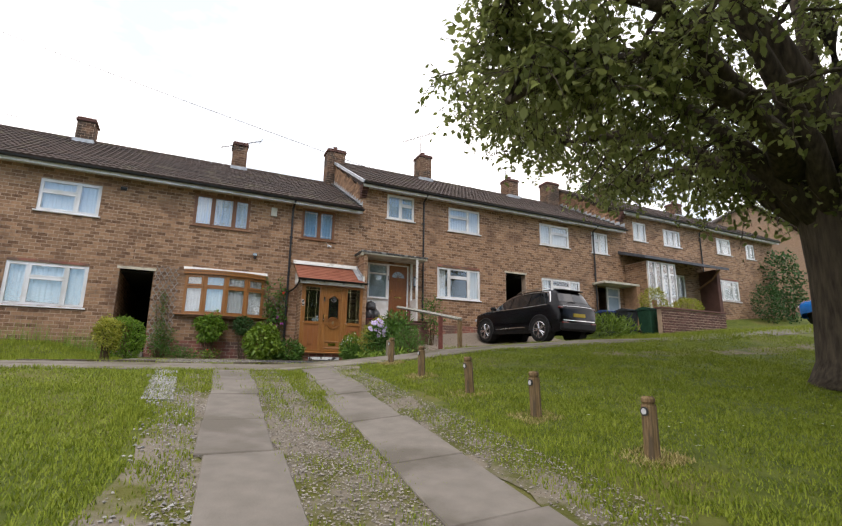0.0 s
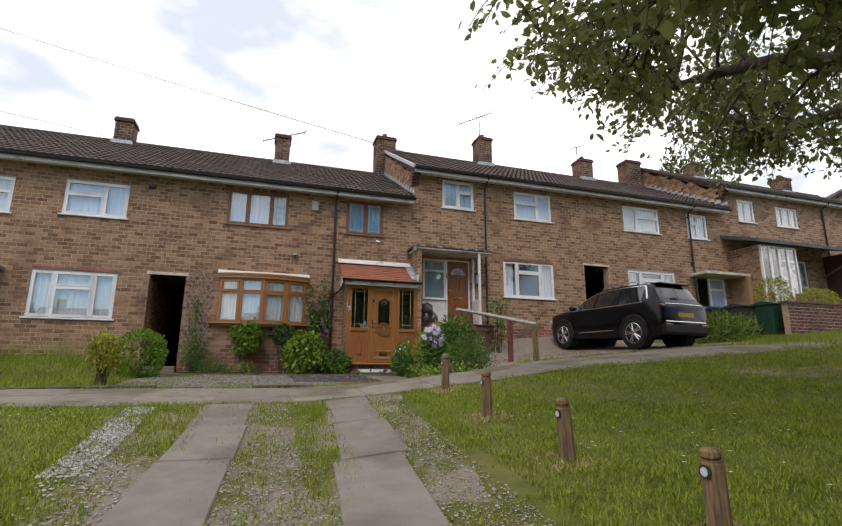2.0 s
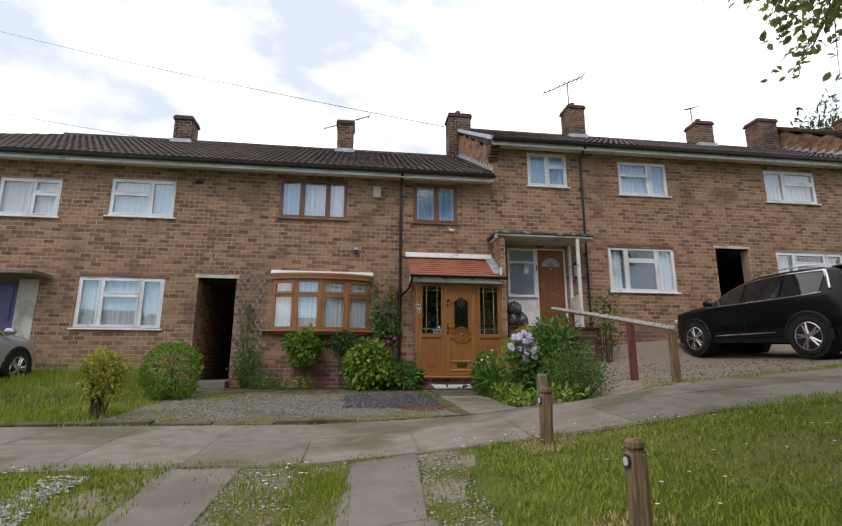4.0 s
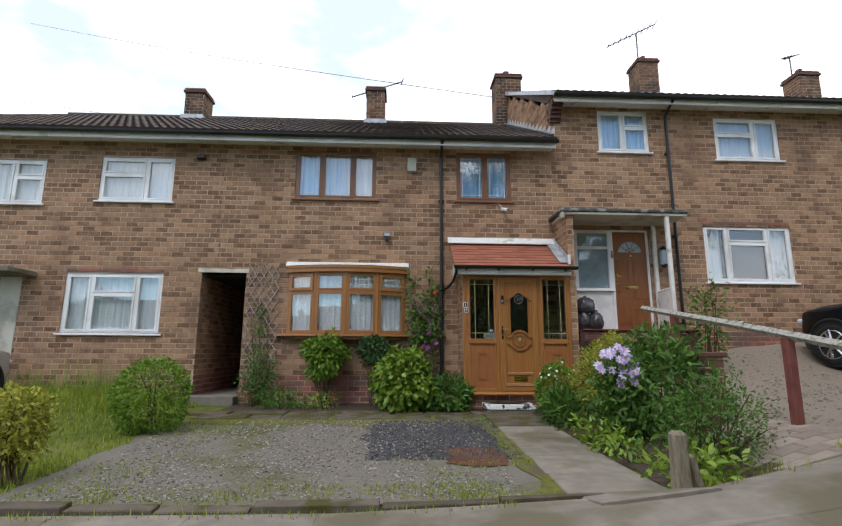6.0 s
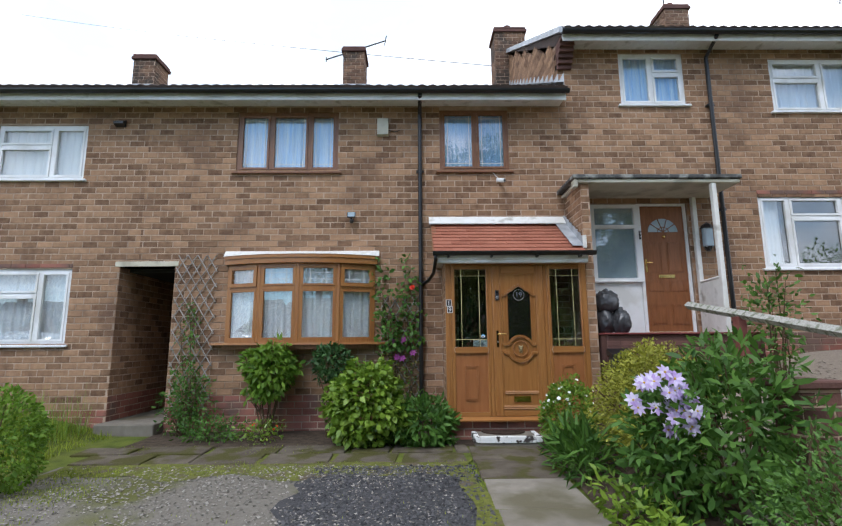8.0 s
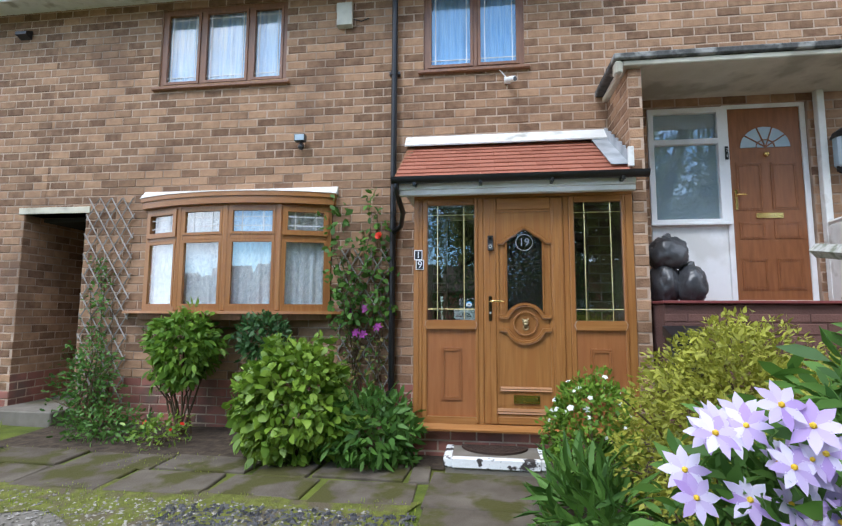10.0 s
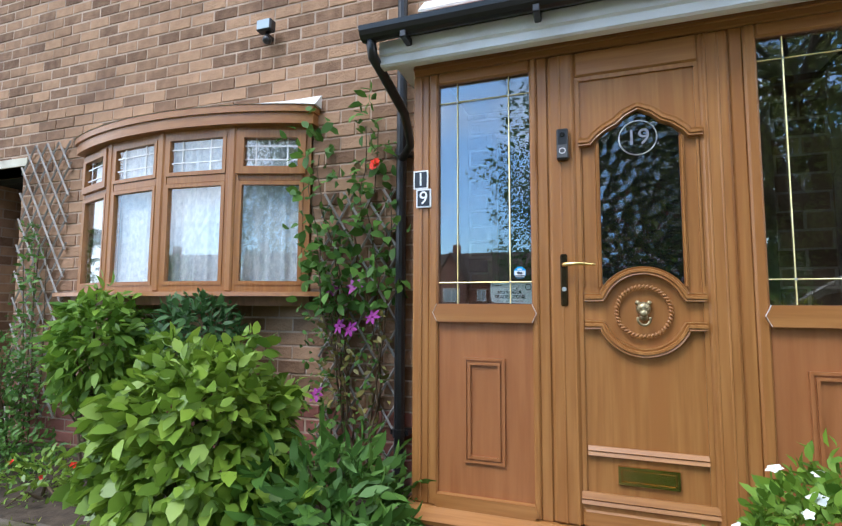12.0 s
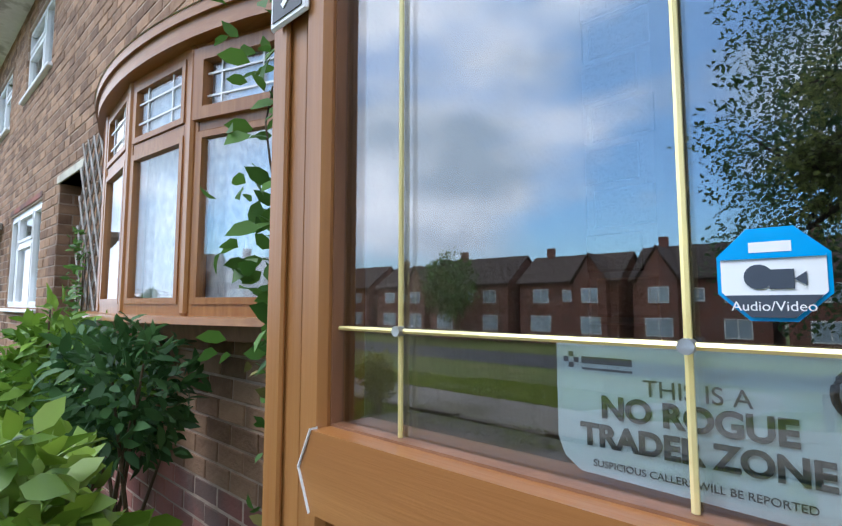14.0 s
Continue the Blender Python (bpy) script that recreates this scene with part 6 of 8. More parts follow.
        st = min(allp, key=lambda p: (p - e).length + rng.uniform(0, 0.8))
        path = bent(st.copy(), e, 0.25, 5)
        tube(lb, path, [0.05, 0.04, 0.03, 0.024, 0.017, 0.01], 5, False)
        for q in range(14):
            t = rng.uniform(0.3, 1.0)
            b0 = path[min(int(t * 5), 4)].lerp(path[min(int(t * 5) + 1, 5)], (t * 5) % 1)
            d = Vector(rng.normal(0, 1, 3)) * 0.45 + u * 0.3
            d.z -= 0.25
            L = rng.uniform(0.35, 0.85)
            d = d.normalized() * L
            tip = b0 + d + Vector((0, 0, -0.14 * L))
            tube(tw, [b0, b0 + d * 0.55, tip], [0.008, 0.006, 0.003], 3, False)
            for w in range(11):
                f = rng.uniform(0.15, 1.05)
                pts.append(tuple(b0.lerp(tip, f) + Vector(rng.normal(0, 0.06, 3))))
                outs.append(tuple(d.normalized() * 0.5 + Vector(rng.normal(0, 0.5, 3))))
            if rng.uniform() < 0.12:
                fl.append(tip)
    part("limb", lb, BARK, s, smooth=True)
    tagged(part("twig", tw, BARK, s), kind="stuff")
    pts, outs = np.array(pts), np.array(outs)
    tagged(quads("foliage", leaf_shapes(pts, outs, 0.125, 0.62, rng, 0.4, 0.3, 0.6), 6, LEAF_TREE, s), kind="stuff")
    vs = []
    for c in fl:
        o = rng.normal(0, 0.035, (14, 3)) + np.array(c)
        vs.append(leaf_shapes(o, rng.normal(0, 1, (14, 3)), 0.022, 0.9, rng))
    tagged(quads("blossom", np.concatenate(vs), 6, mat("dull_blossom", (0.3, 0.28, 0.22), (0.5, 0.47, 0.4), 9, 0.9), s, "small clusters of faded whitish blossom"), kind="stuff")


make_tree()


# ---- grass, weeds, loose stones ----
def grass_field(name, label, areas, density, h, material, seed, lean=0.5, width=0.006, wild=0.3):
    """Blades in rectangles (x0, x1, y0, y1), thinner far from the walk."""
    rng = np.random.default_rng(seed)
    out = []
    for x0, x1, y0, y1, k in areas:
        n = int((x1 - x0) * (y1 - y0) * density * k)
        x, y = rng.uniform(x0, x1, n), rng.uniform(y0, y1, n)
        cl = np.array([noise.noise((a * 0.9, b * 0.9, seed)) + 0.6 * noise.noise((a * 3, b * 3, seed)) for a, b in zip(x, y)])
        keep = rng.uniform(-0.7, 0.9, n) < cl + wild
        x, y, cl = x[keep], y[keep], cl[keep]
        m = len(x)
        z = ground(x, y)
        a = rng.uniform(0, math.tau, m)
        hh = h * rng.uniform(0.5, 1.35, m) * (1 + 0.5 * cl)
        d = np.stack([np.cos(a), np.sin(a), np.zeros(m)], 1)
        sd = np.stack([-np.sin(a), np.cos(a), np.zeros(m)], 1) * width
        b = np.stack([x, y, z], 1)
        t = b + d * (hh * lean * rng.uniform(0.2, 1.2, m))[:, None]
        t[:, 2] += hh
        out.append(np.stack([b - sd, b + sd, t], 1))
    tagged(quads(name, np.concatenate(out), 3, material, None, label), category="grass", kind="stuff")


grass_field("grass", "rough uncut green lawn grass", [(-9, -3.42, -14.5, -7.7, 1.0), (-0.35, 7, -14.5, -7.75, 1.0), (7, 13, -13, -7.75, 0.45), (-14, -9, -13, -7.7, 0.35), (0, 9, -17.5, -14.5, 0.5)], 4200, 0.031, GRASS, 41, lean=0.9, width=0.005)
grass_field("grass", "grass and weeds between gravel and slabs", [(-3.5, -2.62, -9.5, -7.65, 3.0), (-3.6, -2.95, -14.5, -9.5, 2.8), (-2.45, -1.45, -14.5, -7.7, 0.8), (-1.75, -1.32, -10.5, -7.66, 3.2), (-1.95, -1.6, -14.5, -10.5, 2.6), (-2.2, -2.0, -11, -7.7, 1.6), (-0.95, -0.2, -14, -7.66, 3.0), (-2.1, -1.4, -8.3, -7.6, 2.0)], 1500, 0.036, GRASS, 42, wild=-0.05)
grass_field("grass", "tall grass and weeds in the next garden", [(-8.5, -4.7, -2.2, -0.15, 0.8), (-8.0, -4.6, -5.5, -2.2, 0.7), (-5.2, -4.3, -5.6, -3.4, 0.6)], 1700, 0.085, GRASS, 43)
grass_field("grass", "tufts and moss among the garden gravel", [(-4.2, 0.1, -5.6, -5.1, 3.0), (-0.9, 0.2, -5.5, -4.4, 1.6), (-4.2, -3.4, -5.5, -2.0, 1.6), (-4.2, 0.2, -2.3, -1.8, 1.3), (-4.2, -1.5, -1.5, -1.0, 0.5), (0.0, 0.26, -5.6, -2.0, 1.0), (-4.2, 0, -5, -2.4, 0.03)], 1300, 0.028, GRASS, 44, wild=-0.1)
grass_field("grass", "grass bank along the neighbours' drives", [(7.5, 19, -7.7, -5.4, 0.6), (9.5, 16, -5.4, -2.2, 0.5), (1.1, 2.0, -5.9, -5.5, 1.0), (2.3, 3.0, -6.0, -5.5, 0.6)], 700, 0.11, GRASS, 45)
grass_field("grass", "grass creeping over the edges of the footpath", [(-9, -0.9, -7.72, -7.5, 1.0), (-0.8, 12, -7.72, -7.42, 1.0), (-9, -5.5, -5.95, -5.6, 1.2), (2.4, 10, -5.95, -5.5, 0.8), (-4.5, -0.3, -5.9, -5.75, 0.5)], 2600, 0.045, GRASS, 47)
STRAW = leafmat("straw_blade", (0.30, 0.24, 0.09), (0.55, 0.47, 0.22), 0.2, 0.8)
grass_field("dry_grass", "dry cut grass round the bollards", [(bx0 - 0.22, bx0 + 0.22, by0 - 0.2, by0 + 0.2, 1.0) for bx0, by0 in ((0.13, -13.23), (0.12, -11.9), (0.13, -10.62), (0.13, -9.22), (0.22, -7.76))], 5200, 0.034, STRAW, 48, lean=1.1, width=0.006)
# tall seed-head weeds by the hedge
grass_field("weeds", "tall flowering grasses against the neighbour's wall", [(-5.9, -5.05, -1.4, -0.2, 1.0), (-9, -6, -0.9, -0.2, 0.6)], 420, 0.48, LEAF_BRIGHT, 46, 0.35, 0.005, 0.6)


def stones(name, label, areas, size, material, seed, category="gravel"):
    rng = np.random.default_rng(seed)
    base = np.array([(1, 0, 0), (-1, 0, 0), (0, 1, 0), (0, -1, 0), (0, 0, 1), (0, 0, -0.6)], float)
    tri = [(0, 2, 4), (2, 1, 4), (1, 3, 4), (3, 0, 4), (2, 0, 5), (1, 2, 5), (3, 1, 5), (0, 3, 5)]
    vs, fs = [], []
    k = 0
    for x0, x1, y0, y1, n in areas:
        for _ in range(n):
            x, y = rng.uniform(x0, x1), rng.uniform(y0, y1)
            if noise.noise((x * 1.1, y * 1.1, seed)) + rng.uniform(-0.4, 0.6) < -0.1:
                continue
            s = size * rng.uniform(0.45, 1.3)
            a = rng.uniform(0, math.tau)
            c, sn = math.cos(a), math.sin(a)
            sc = np.array([s, s * rng.uniform(0.5, 0.95), s * rng.uniform(0.3, 0.6)])
            p = base * sc + rng.normal(0, 0.14, (6, 3)) * s
            q = np.stack([p[:, 0] * c - p[:, 1] * sn + x, p[:, 0] * sn + p[:, 1] * c + y, p[:, 2] + float(ground(x, y)) + 0.012 + s * 0.12], 1)
            vs += q.tolist()
            fs += [(a0 + k, b0 + k, c0 + k) for a0, b0, c0 in tri]
            k += 6
    tagged(raw(name, vs, fs, material, None, label), category=category, kind="stuff")


stones("gravel_stones", "loose pale gravel on the parking space", [(-4.2, -0.1, -5.5, -1.95, 12000)], 0.015, mat("parking_stones", (0.105, 0.094, 0.078), (0.35, 0.322, 0.282), 30, 0.9, rand=0.85), 51)
stones("slate_chips", "loose dark slate chips", [(-1.5, 0.2, -4.3, -2.0, 5200)], 0.021, SLATE, 52)
stones("gravel_stones", "loose gravel on the driveway", [(-2.45, -1.5, -14, -7.7, 15000), (-1.05, -0.5, -14, -7.7, 8000), (-3.2, -2.75, -14, -9.0, 3000)], 0.0105, mat("drive_stones", (0.16, 0.14, 0.115), (0.44, 0.40, 0.35), 30, 0.9, rand=0.8), 53)
stones("limestone_chips", "loose pale limestone chips", [(-3.46, -3.16, -9.9, -7.74, 3000), (-3.4, -2.95, -13.5, -9.5, 600)], 0.016, mat("white_stones", (0.20, 0.19, 0.18), (0.50, 0.49, 0.47), 30, 0.8, rand=0.7), 54)
stones("gravel_stones", "buff gravel on the neighbour's drive", [(2.8, 7, -5.6, -0.3, 3500)], 0.024, mat("buff_stones", (0.14, 0.11, 0.085), (0.34, 0.29, 0.235), 30, 0.9, rand=0.8), 55)


def daisies():
    rng = np.random.default_rng(61)
    vs = []
    for x0, x1, y0, y1, n in ((0.3, 7, -13.5, -8, 240), (3.5, 9, -9.5, -7.8, 110), (-6, -3.6, -8.6, -7.7, 70), (-8, -4, -13, -8, 50), (-2.0, -1.3, -8.2, -7.65, 14), (-0.6, 2, -7.9, -7.5, 24)):
        for _ in range(n):
            x, y = rng.uniform(x0, x1), rng.uniform(y0, y1)
            c = np.array([x, y, float(ground(x, y)) + rng.uniform(0.05, 0.09)])
            t = np.arange(6) / 6 * math.tau
            vs.append(c + np.stack([np.cos(t) * 0.014, np.sin(t) * 0.014, np.zeros(6)], 1))
    tagged(quads("daisies", vs, 6, PETAL_WHITE, None, "scattered small white daisies in the lawn"), category="flowers", kind="stuff")


daisies()

# ---- neighbour's entrance ----
CREAM = mat("cream_paint", (0.50, 0.48, 0.39), (0.60, 0.58, 0.49), 5, 0.7, 0.2, 30, stain=(0.36, 0.34, 0.27), stain_scale=2.5)
DOOR_BROWN = mat("brown_door_paint", (0.19, 0.068, 0.022), (0.26, 0.10, 0.036), 6, 0.42, 0.05, 30, stretch=(6, 6, 0.8))
FELT = mat("roofing_felt", (0.045, 0.045, 0.045), (0.11, 0.11, 0.105), 14, 0.95, 0.8, 30, stain=(0.3, 0.3, 0.28), stain_scale=5)
RED_PAINT = mat("red_step_paint", (0.14, 0.03, 0.03), (0.20, 0.055, 0.05), 8, 0.7, 0.3, 30)
FROST = mat("frosted_glass", (0.30, 0.38, 0.44), (0.42, 0.50, 0.56), 3, 0.2)


def neighbour_entrance():
    s = tagged(empty("canopied_entrance", 3.1, -0.4, 1.1), "canopied entrance with brown panelled door and white screen", "porch")
    pr = part("pier", block(2.004, 2.125, -0.745, 0.0, -0.3, 3.32, bevel=0), MORTAR, s)
    brickwork(pr, 2.004, 2.125, -0.3, 3.32, -0.745, [])
    brickwork(pr, -0.74, -0.005, 2.3, 3.32, 2.004, [], axis="x", sign=-1)
    brickwork(pr, -0.74, -0.005, -0.3, 3.32, 2.125, [], axis="x", sign=1)
    cp = bmesh.new()
    box(cp, 1.95, 4.34, -0.80, 0.0, 3.33, 3.385, 0.01)
    box(cp, 1.88, 1.95, -0.82, -0.70, 3.25, 3.385, 0.02)
    part("canopy", cp, CREAM, s, "cream painted concrete canopy")
    part("canopy_felt", block(1.87, 4.36, -0.83, -0.01, 3.387, 3.45, bevel=0.012), FELT, s)
    ld = part("landing", block(2.16, 4.3, -0.95, 0.0, 0.0, 1.13, bevel=0.008), DARK_BRICK, s)
    brickwork(ld, 2.16, 4.3, 0.0, 1.05, -0.95, [], material=DARK_BRICK)
    part("landing_tread", block(2.14, 4.32, -0.99, -0.02, 1.135, 1.16, bevel=0.006), RED_PAINT, s)
    y = 0.05
    part("white_panel", block(2.42, 3.17, y, y + 0.05, 1.16, 2.0, bevel=0.006), WHITE, s)
    w = part("side_window", ring(bmesh.new(), 2.42, 3.17, y - 0.02, y + 0.05, 1.98, 3.24, 0.055), WHITE, s)
    part("transom", block(2.47, 3.12, y - 0.02, y + 0.05, 2.84, 2.90, bevel=0.006), WHITE, w)
    part("pane", block(2.47, 3.12, y + 0.01, y + 0.016, 2.03, 2.84, bevel=0), GLASS, w)
    part("pane", block(2.47, 3.12, y + 0.01, y + 0.016, 2.90, 3.19, bevel=0), GLASS, w)
    part("frosting", block(2.47, 3.12, y + 0.03, y + 0.034, 2.03, 3.19, bevel=0), FROST, w)
    part("sill", block(2.40, 3.19, y - 0.06, y, 1.965, 1.995, bevel=0.006), WHITE, w)
    part("door_frame", ring(bmesh.new(), 3.17, 3.97, y - 0.02, y + 0.06, 1.14, 3.26, 0.05), WHITE, s)
    d = part("door", block(3.22, 3.92, y - 0.01, y + 0.035, 1.17, 3.21, bevel=0.006), DOOR_BROWN, s, "brown panelled door with fan light")
    for xa, xb, za, zb in ((3.28, 3.53, 1.30, 1.62), (3.61, 3.86, 1.30, 1.62), (3.28, 3.53, 1.82, 2.0), (3.61, 3.86, 1.82, 2.0), (3.28, 3.53, 2.12, 2.62), (3.61, 3.86, 2.12, 2.62)):
        raised_panel("panel", xa, xb, za, zb, y - 0.01, d, DOOR_BROWN, 0.026, 0.008)
    fan = [(3.33, 2.78)] + [(3.57 + 0.24 * math.cos(a), 2.78 + 0.22 * math.sin(a)) for a in np.linspace(math.pi, 0, 15)]
    fm = extrude_y(bmesh.new(), fan, y - 0.02, y - 0.009)
    bmesh.ops.recalc_face_normals(fm, faces=fm.faces)
    part("fan_light", fm, FROST, d)
    sp = bmesh.new()
    for a in (36, 72, 108, 144):
        tube(sp, [(3.57, y - 0.022, 2.78), (3.57 + 0.24 * math.cos(radians(a)), y - 0.022, 2.78 + 0.22 * math.sin(radians(a)))], 0.007, 5)
    tube(sp, [(3.57 + 0.09 * math.cos(a), y - 0.022, 2.78 + 0.08 * math.sin(a)) for a in np.linspace(0, math.pi, 9)], 0.007, 5)
    part("fan_bar", sp, DOOR_BROWN, d)
    part("letterbox", block(3.44, 3.70, y - 0.024, y - 0.005, 2.03, 2.09, bevel=0.005), GOLD, d, "brass letterbox")
    kn = bmesh.new()
    bmesh.ops.create_icosphere(kn, subdivisions=2, radius=0.03, matrix=Matrix.Translation((3.57, y - 0.03, 2.70)))
    part("knocker", kn, GOLD, d, smooth=True)
    part("handle", tube(bmesh.new(), [(3.26, y - 0.02, 2.28), (3.26, y - 0.05, 2.28), (3.34, y - 0.055, 2.275)], 0.009, 8), GOLD, d)
    part("handle_plate", block(3.245, 3.275, y - 0.025, y - 0.005, 2.12, 2.34, bevel=0.004), GOLD, d)
    part("threshold", block(3.22, 3.92, y - 0.04, y + 0.02, 1.155, 1.185, bevel=0.004), GOLD, d)
    part("number_plate", block(3.175, 3.205, y - 0.035, y - 0.02, 2.66, 2.80, bevel=0.002), BLACK, s)
    for z, ch in ((2.76, "2"), (2.70, "1")):
        text_part("numeral", ch, 0.05, 3.19, y - 0.037, z, WHITE, s)
    for x, yy in ((3.92, -0.75), (4.02, -0.05)):
        part("screen_post", block(x, x + 0.07, yy - 0.035, yy + 0.035, 1.13, 3.33, bevel=0.006), WHITE_PAINT, s)
    for k in range(7):
        f = k / 7
        xa, ya = 3.95 + 0.1 * f, -0.70 + 0.66 * f
        part("board", block(xa - 0.012, xa + 0.012, ya, ya + 0.09, 1.15, 1.92, bevel=0.004), WHITE_PAINT, s)
    part("mid_rail", tube(bmesh.new(), [(3.96, -0.72, 1.95), (4.05, -0.05, 1.95)], 0.025, 4), WHITE_PAINT, s)
    lp = part("wall_lantern", block(4.13, 4.27, -0.17, -0.06, 2.5, 2.82, bevel=0.02), FROST, s)
    part("lantern_cap", tube(bmesh.new(), [(4.2, -0.115, 2.80), (4.2, -0.115, 2.86), (4.2, -0.115, 2.90)], [0.1, 0.07, 0.01], 6), BLACK, lp)
    part("lantern_base", tube(bmesh.new(), [(4.2, -0.115, 2.44), (4.2, -0.115, 2.5), (4.2, -0.03, 2.62)], [0.03, 0.07, 0.03], 6), BLACK, lp)


neighbour_entrance()


def bin_bag(c, r, label, seed):
    bm = bmesh.new()
    bmesh.ops.create_icosphere(bm, subdivisions=4, radius=1.0)
    for v in bm.verts:
        d = v.co.normalized()
        k = 1 + 0.16 * noise.noise(d * 1.6 + Vector((seed, 0, 0))) + 0.15 * abs(noise.noise(d * 4 + Vector((seed, 3, 0)))) - 0.12 * abs(noise.noise(d * 8 + Vector((0, seed, 1)))) - 0.06 * abs(noise.noise(d * 17 + Vector((seed, 0, 5))))
        v.co = Vector((d.x * r[0], d.y * r[1], max(d.z * r[2], -r[2] * 0.8))) * k
        v.co.z = max(v.co.z, -r[2] * 0.8) + r[2] * 0.8
        v.co += Vector(c)
    ob = tagged(part("bin_bag", bm, mat("bin_liner", (0.025, 0.026, 0.029), (0.075, 0.077, 0.082), 6, 0.33, 0.7, 16), smooth=True), label, "bin bag", "bags at the neighbour's door")
    part("knot", tube(bmesh.new(), [(c[0], c[1], c[2] + r[2] * 1.7), (c[0] + 0.02, c[1], c[2] + r[2] * 1.95)], [0.05, 0.02], 7), bpy.data.materials["bin_liner"], ob)


bin_bag((2.40, -0.28, 1.16), (0.15, 0.17, 0.22), "full black bin bag slumped by the white panel", 1)
bin_bag((2.44, -0.30, 1.48), (0.19, 0.17, 0.18), "full black bin bag lying on another bag", 5)
bin_bag((2.62, -0.36, 1.16), (0.14, 0.15, 0.20), "smaller dark bin bag beside the door", 9)


def post_box():
    s = tagged(empty("wall_letterbox", 2.25, -1.0, 0.55), "black metal letterbox fixed by the raised landing", "letterbox")
    part("body", block(2.16, 2.42, -1.1, -0.96, 0.5, 0.86, bevel=0.015), BLACK, s)
    part("lid", extrude_x(bmesh.new(), [(-1.14, 0.86), (-1.14, 0.88), (-0.955, 0.95), (-0.955, 0.86)], 2.14, 2.44), BLACK, s)


post_box()


# ---- handrail, gatepost, bollards ----
def handrail():
    s = tagged(empty("handrail", 2.8, -4, 0), "weathered timber handrail on red-brown posts", "handrail")
    a, b = Vector((2.84, -5.75, 0.74)), Vector((2.74, -1.95, 1.45))
    bm = bmesh.new()
    tube(bm, [a, a.lerp(b, 0.5) + Vector((0, 0, 0.01)), b], 0.045, 4)
    for v in bm.verts:
        v.co.z += 0.0
    part("rail", bm, GREY_TIMBER, s)
    for t, m in ((0.02, TIMBER), (0.27, RED_POST), (0.78, RED_POST)):
        p = a.lerp(b, t)
        g = float(ground(p.x, p.y))
        part("post", block(p.x - 0.045, p.x + 0.045, p.y - 0.045, p.y + 0.045, g - 0.1, p.z - 0.02, bevel=0.008), m, s)
    d = a.lerp(b, 0.42)
    part("brace", tube(bmesh.new(), [d + Vector((0, 0, 0.045)), d + Vector((0.12, 0.9, 0.13))], 0.028, 4), GREY_TIMBER, s)


handrail()


def gatepost():
    g = float(ground(0.95, -5.85))
    bm = block(0.885, 1.0, -5.9, -5.79, g - 0.1, 0.17, bevel=0.02)
    for v in bm.verts:
        v.co.x += 0.02 * noise.noise(v.co * 9)
        v.co.z += 0.015 * noise.noise(v.co * 7)
    m = mat("lichened_timber", (0.13, 0.105, 0.07), (0.26, 0.225, 0.165), 12, 0.95, 0.6, 40, stretch=(4, 4, 1), stain=(0.2, 0.2, 0.13), stain_scale=6)
    tagged(part("gatepost", bm, m), "old lichened wooden gatepost stump at the path", "post")
    b2 = block(1.08, 1.13, -5.85, -5.75, g - 0.1, 0.0, bevel=0.012)
    bmesh.ops.rotate(b2, verts=b2.verts, cent=(1.1, -5.8, g), matrix=Matrix.Rotation(radians(-14), 3, "Y"))
    tagged(part("broken_stake", b2, m), "leaning broken stake beside the gatepost", "stake")
    pz = float(ground(2.38, -3.98))
    pier = tagged(part("brick_pier", block(2.24, 2.52, -4.12, -3.84, pz - 0.1, 0.74, bevel=0), MORTAR), "dark weathered dwarf brick pier in the bed", "pier")
    brickwork(pier, 2.24, 2.52, pz - 0.1, 0.70, -4.12, [], material=DARK_BRICK)
    brickwork(pier, -4.12, -3.84, pz - 0.1, 0.70, 2.24, [], material=DARK_BRICK, axis="x", sign=-1)
    part("coping", block(2.2, 2.56, -4.16, -3.80, 0.70, 0.76, bevel=0.012), DARK_BRICK, pier)


gatepost()


def bollards():
    g0 = None
    for i, (x, y, lean) in enumerate(((0.32, -14.45, 1), (0.13, -13.23, 0), (0.12, -11.9, -2), (0.13, -10.62, -4), (0.13, -9.22, 0), (0.22, -7.76, 2))):
        g = float(ground(x, y))
        if g0 is None:
            g0 = tagged(empty("bollard", x, y, g), "squat timber bollard with a round reflector in grass", "bollard", "bollards along the driveway")
            body = bmesh.new()
            box(body, x - 0.043, x + 0.043, y - 0.043, y + 0.043, g - 0.15, g + 0.385, 0.008)
            box(body, x - 0.039, x + 0.039, y - 0.039, y + 0.039, g + 0.385, g + 0.393)
            box(body, x - 0.043, x + 0.043, y - 0.043, y + 0.043, g + 0.393, g + 0.45, 0.016)
            part("post", body, TIMBER, g0)
            for dx, dy, ax in ((-0.043, 0.0, (-1, 0, 0)),):
                r = part("reflector_rim", disc(bmesh.new(), (x + dx, y + dy, g + 0.34), 0.034, ax, 0.012, 20), mat("reflector_black", (0.02, 0.02, 0.022), (0.03, 0.03, 0.03), 9, 0.4), g0)
                c = (x + dx + ax[0] * 0.011, y + dy + ax[1] * 0.011, g + 0.34)
                part("reflector", disc(bmesh.new(), c, 0.022, ax, 0.004, 20), mat("reflector_white", (0.5, 0.5, 0.52), (0.65, 0.65, 0.68), 40, 0.2), r)
            g0.rotation_euler = (0, radians(lean), 0)
        else:
            copy_thing(g0, pose(x, y, g, 0, lean, 0))


bollards()


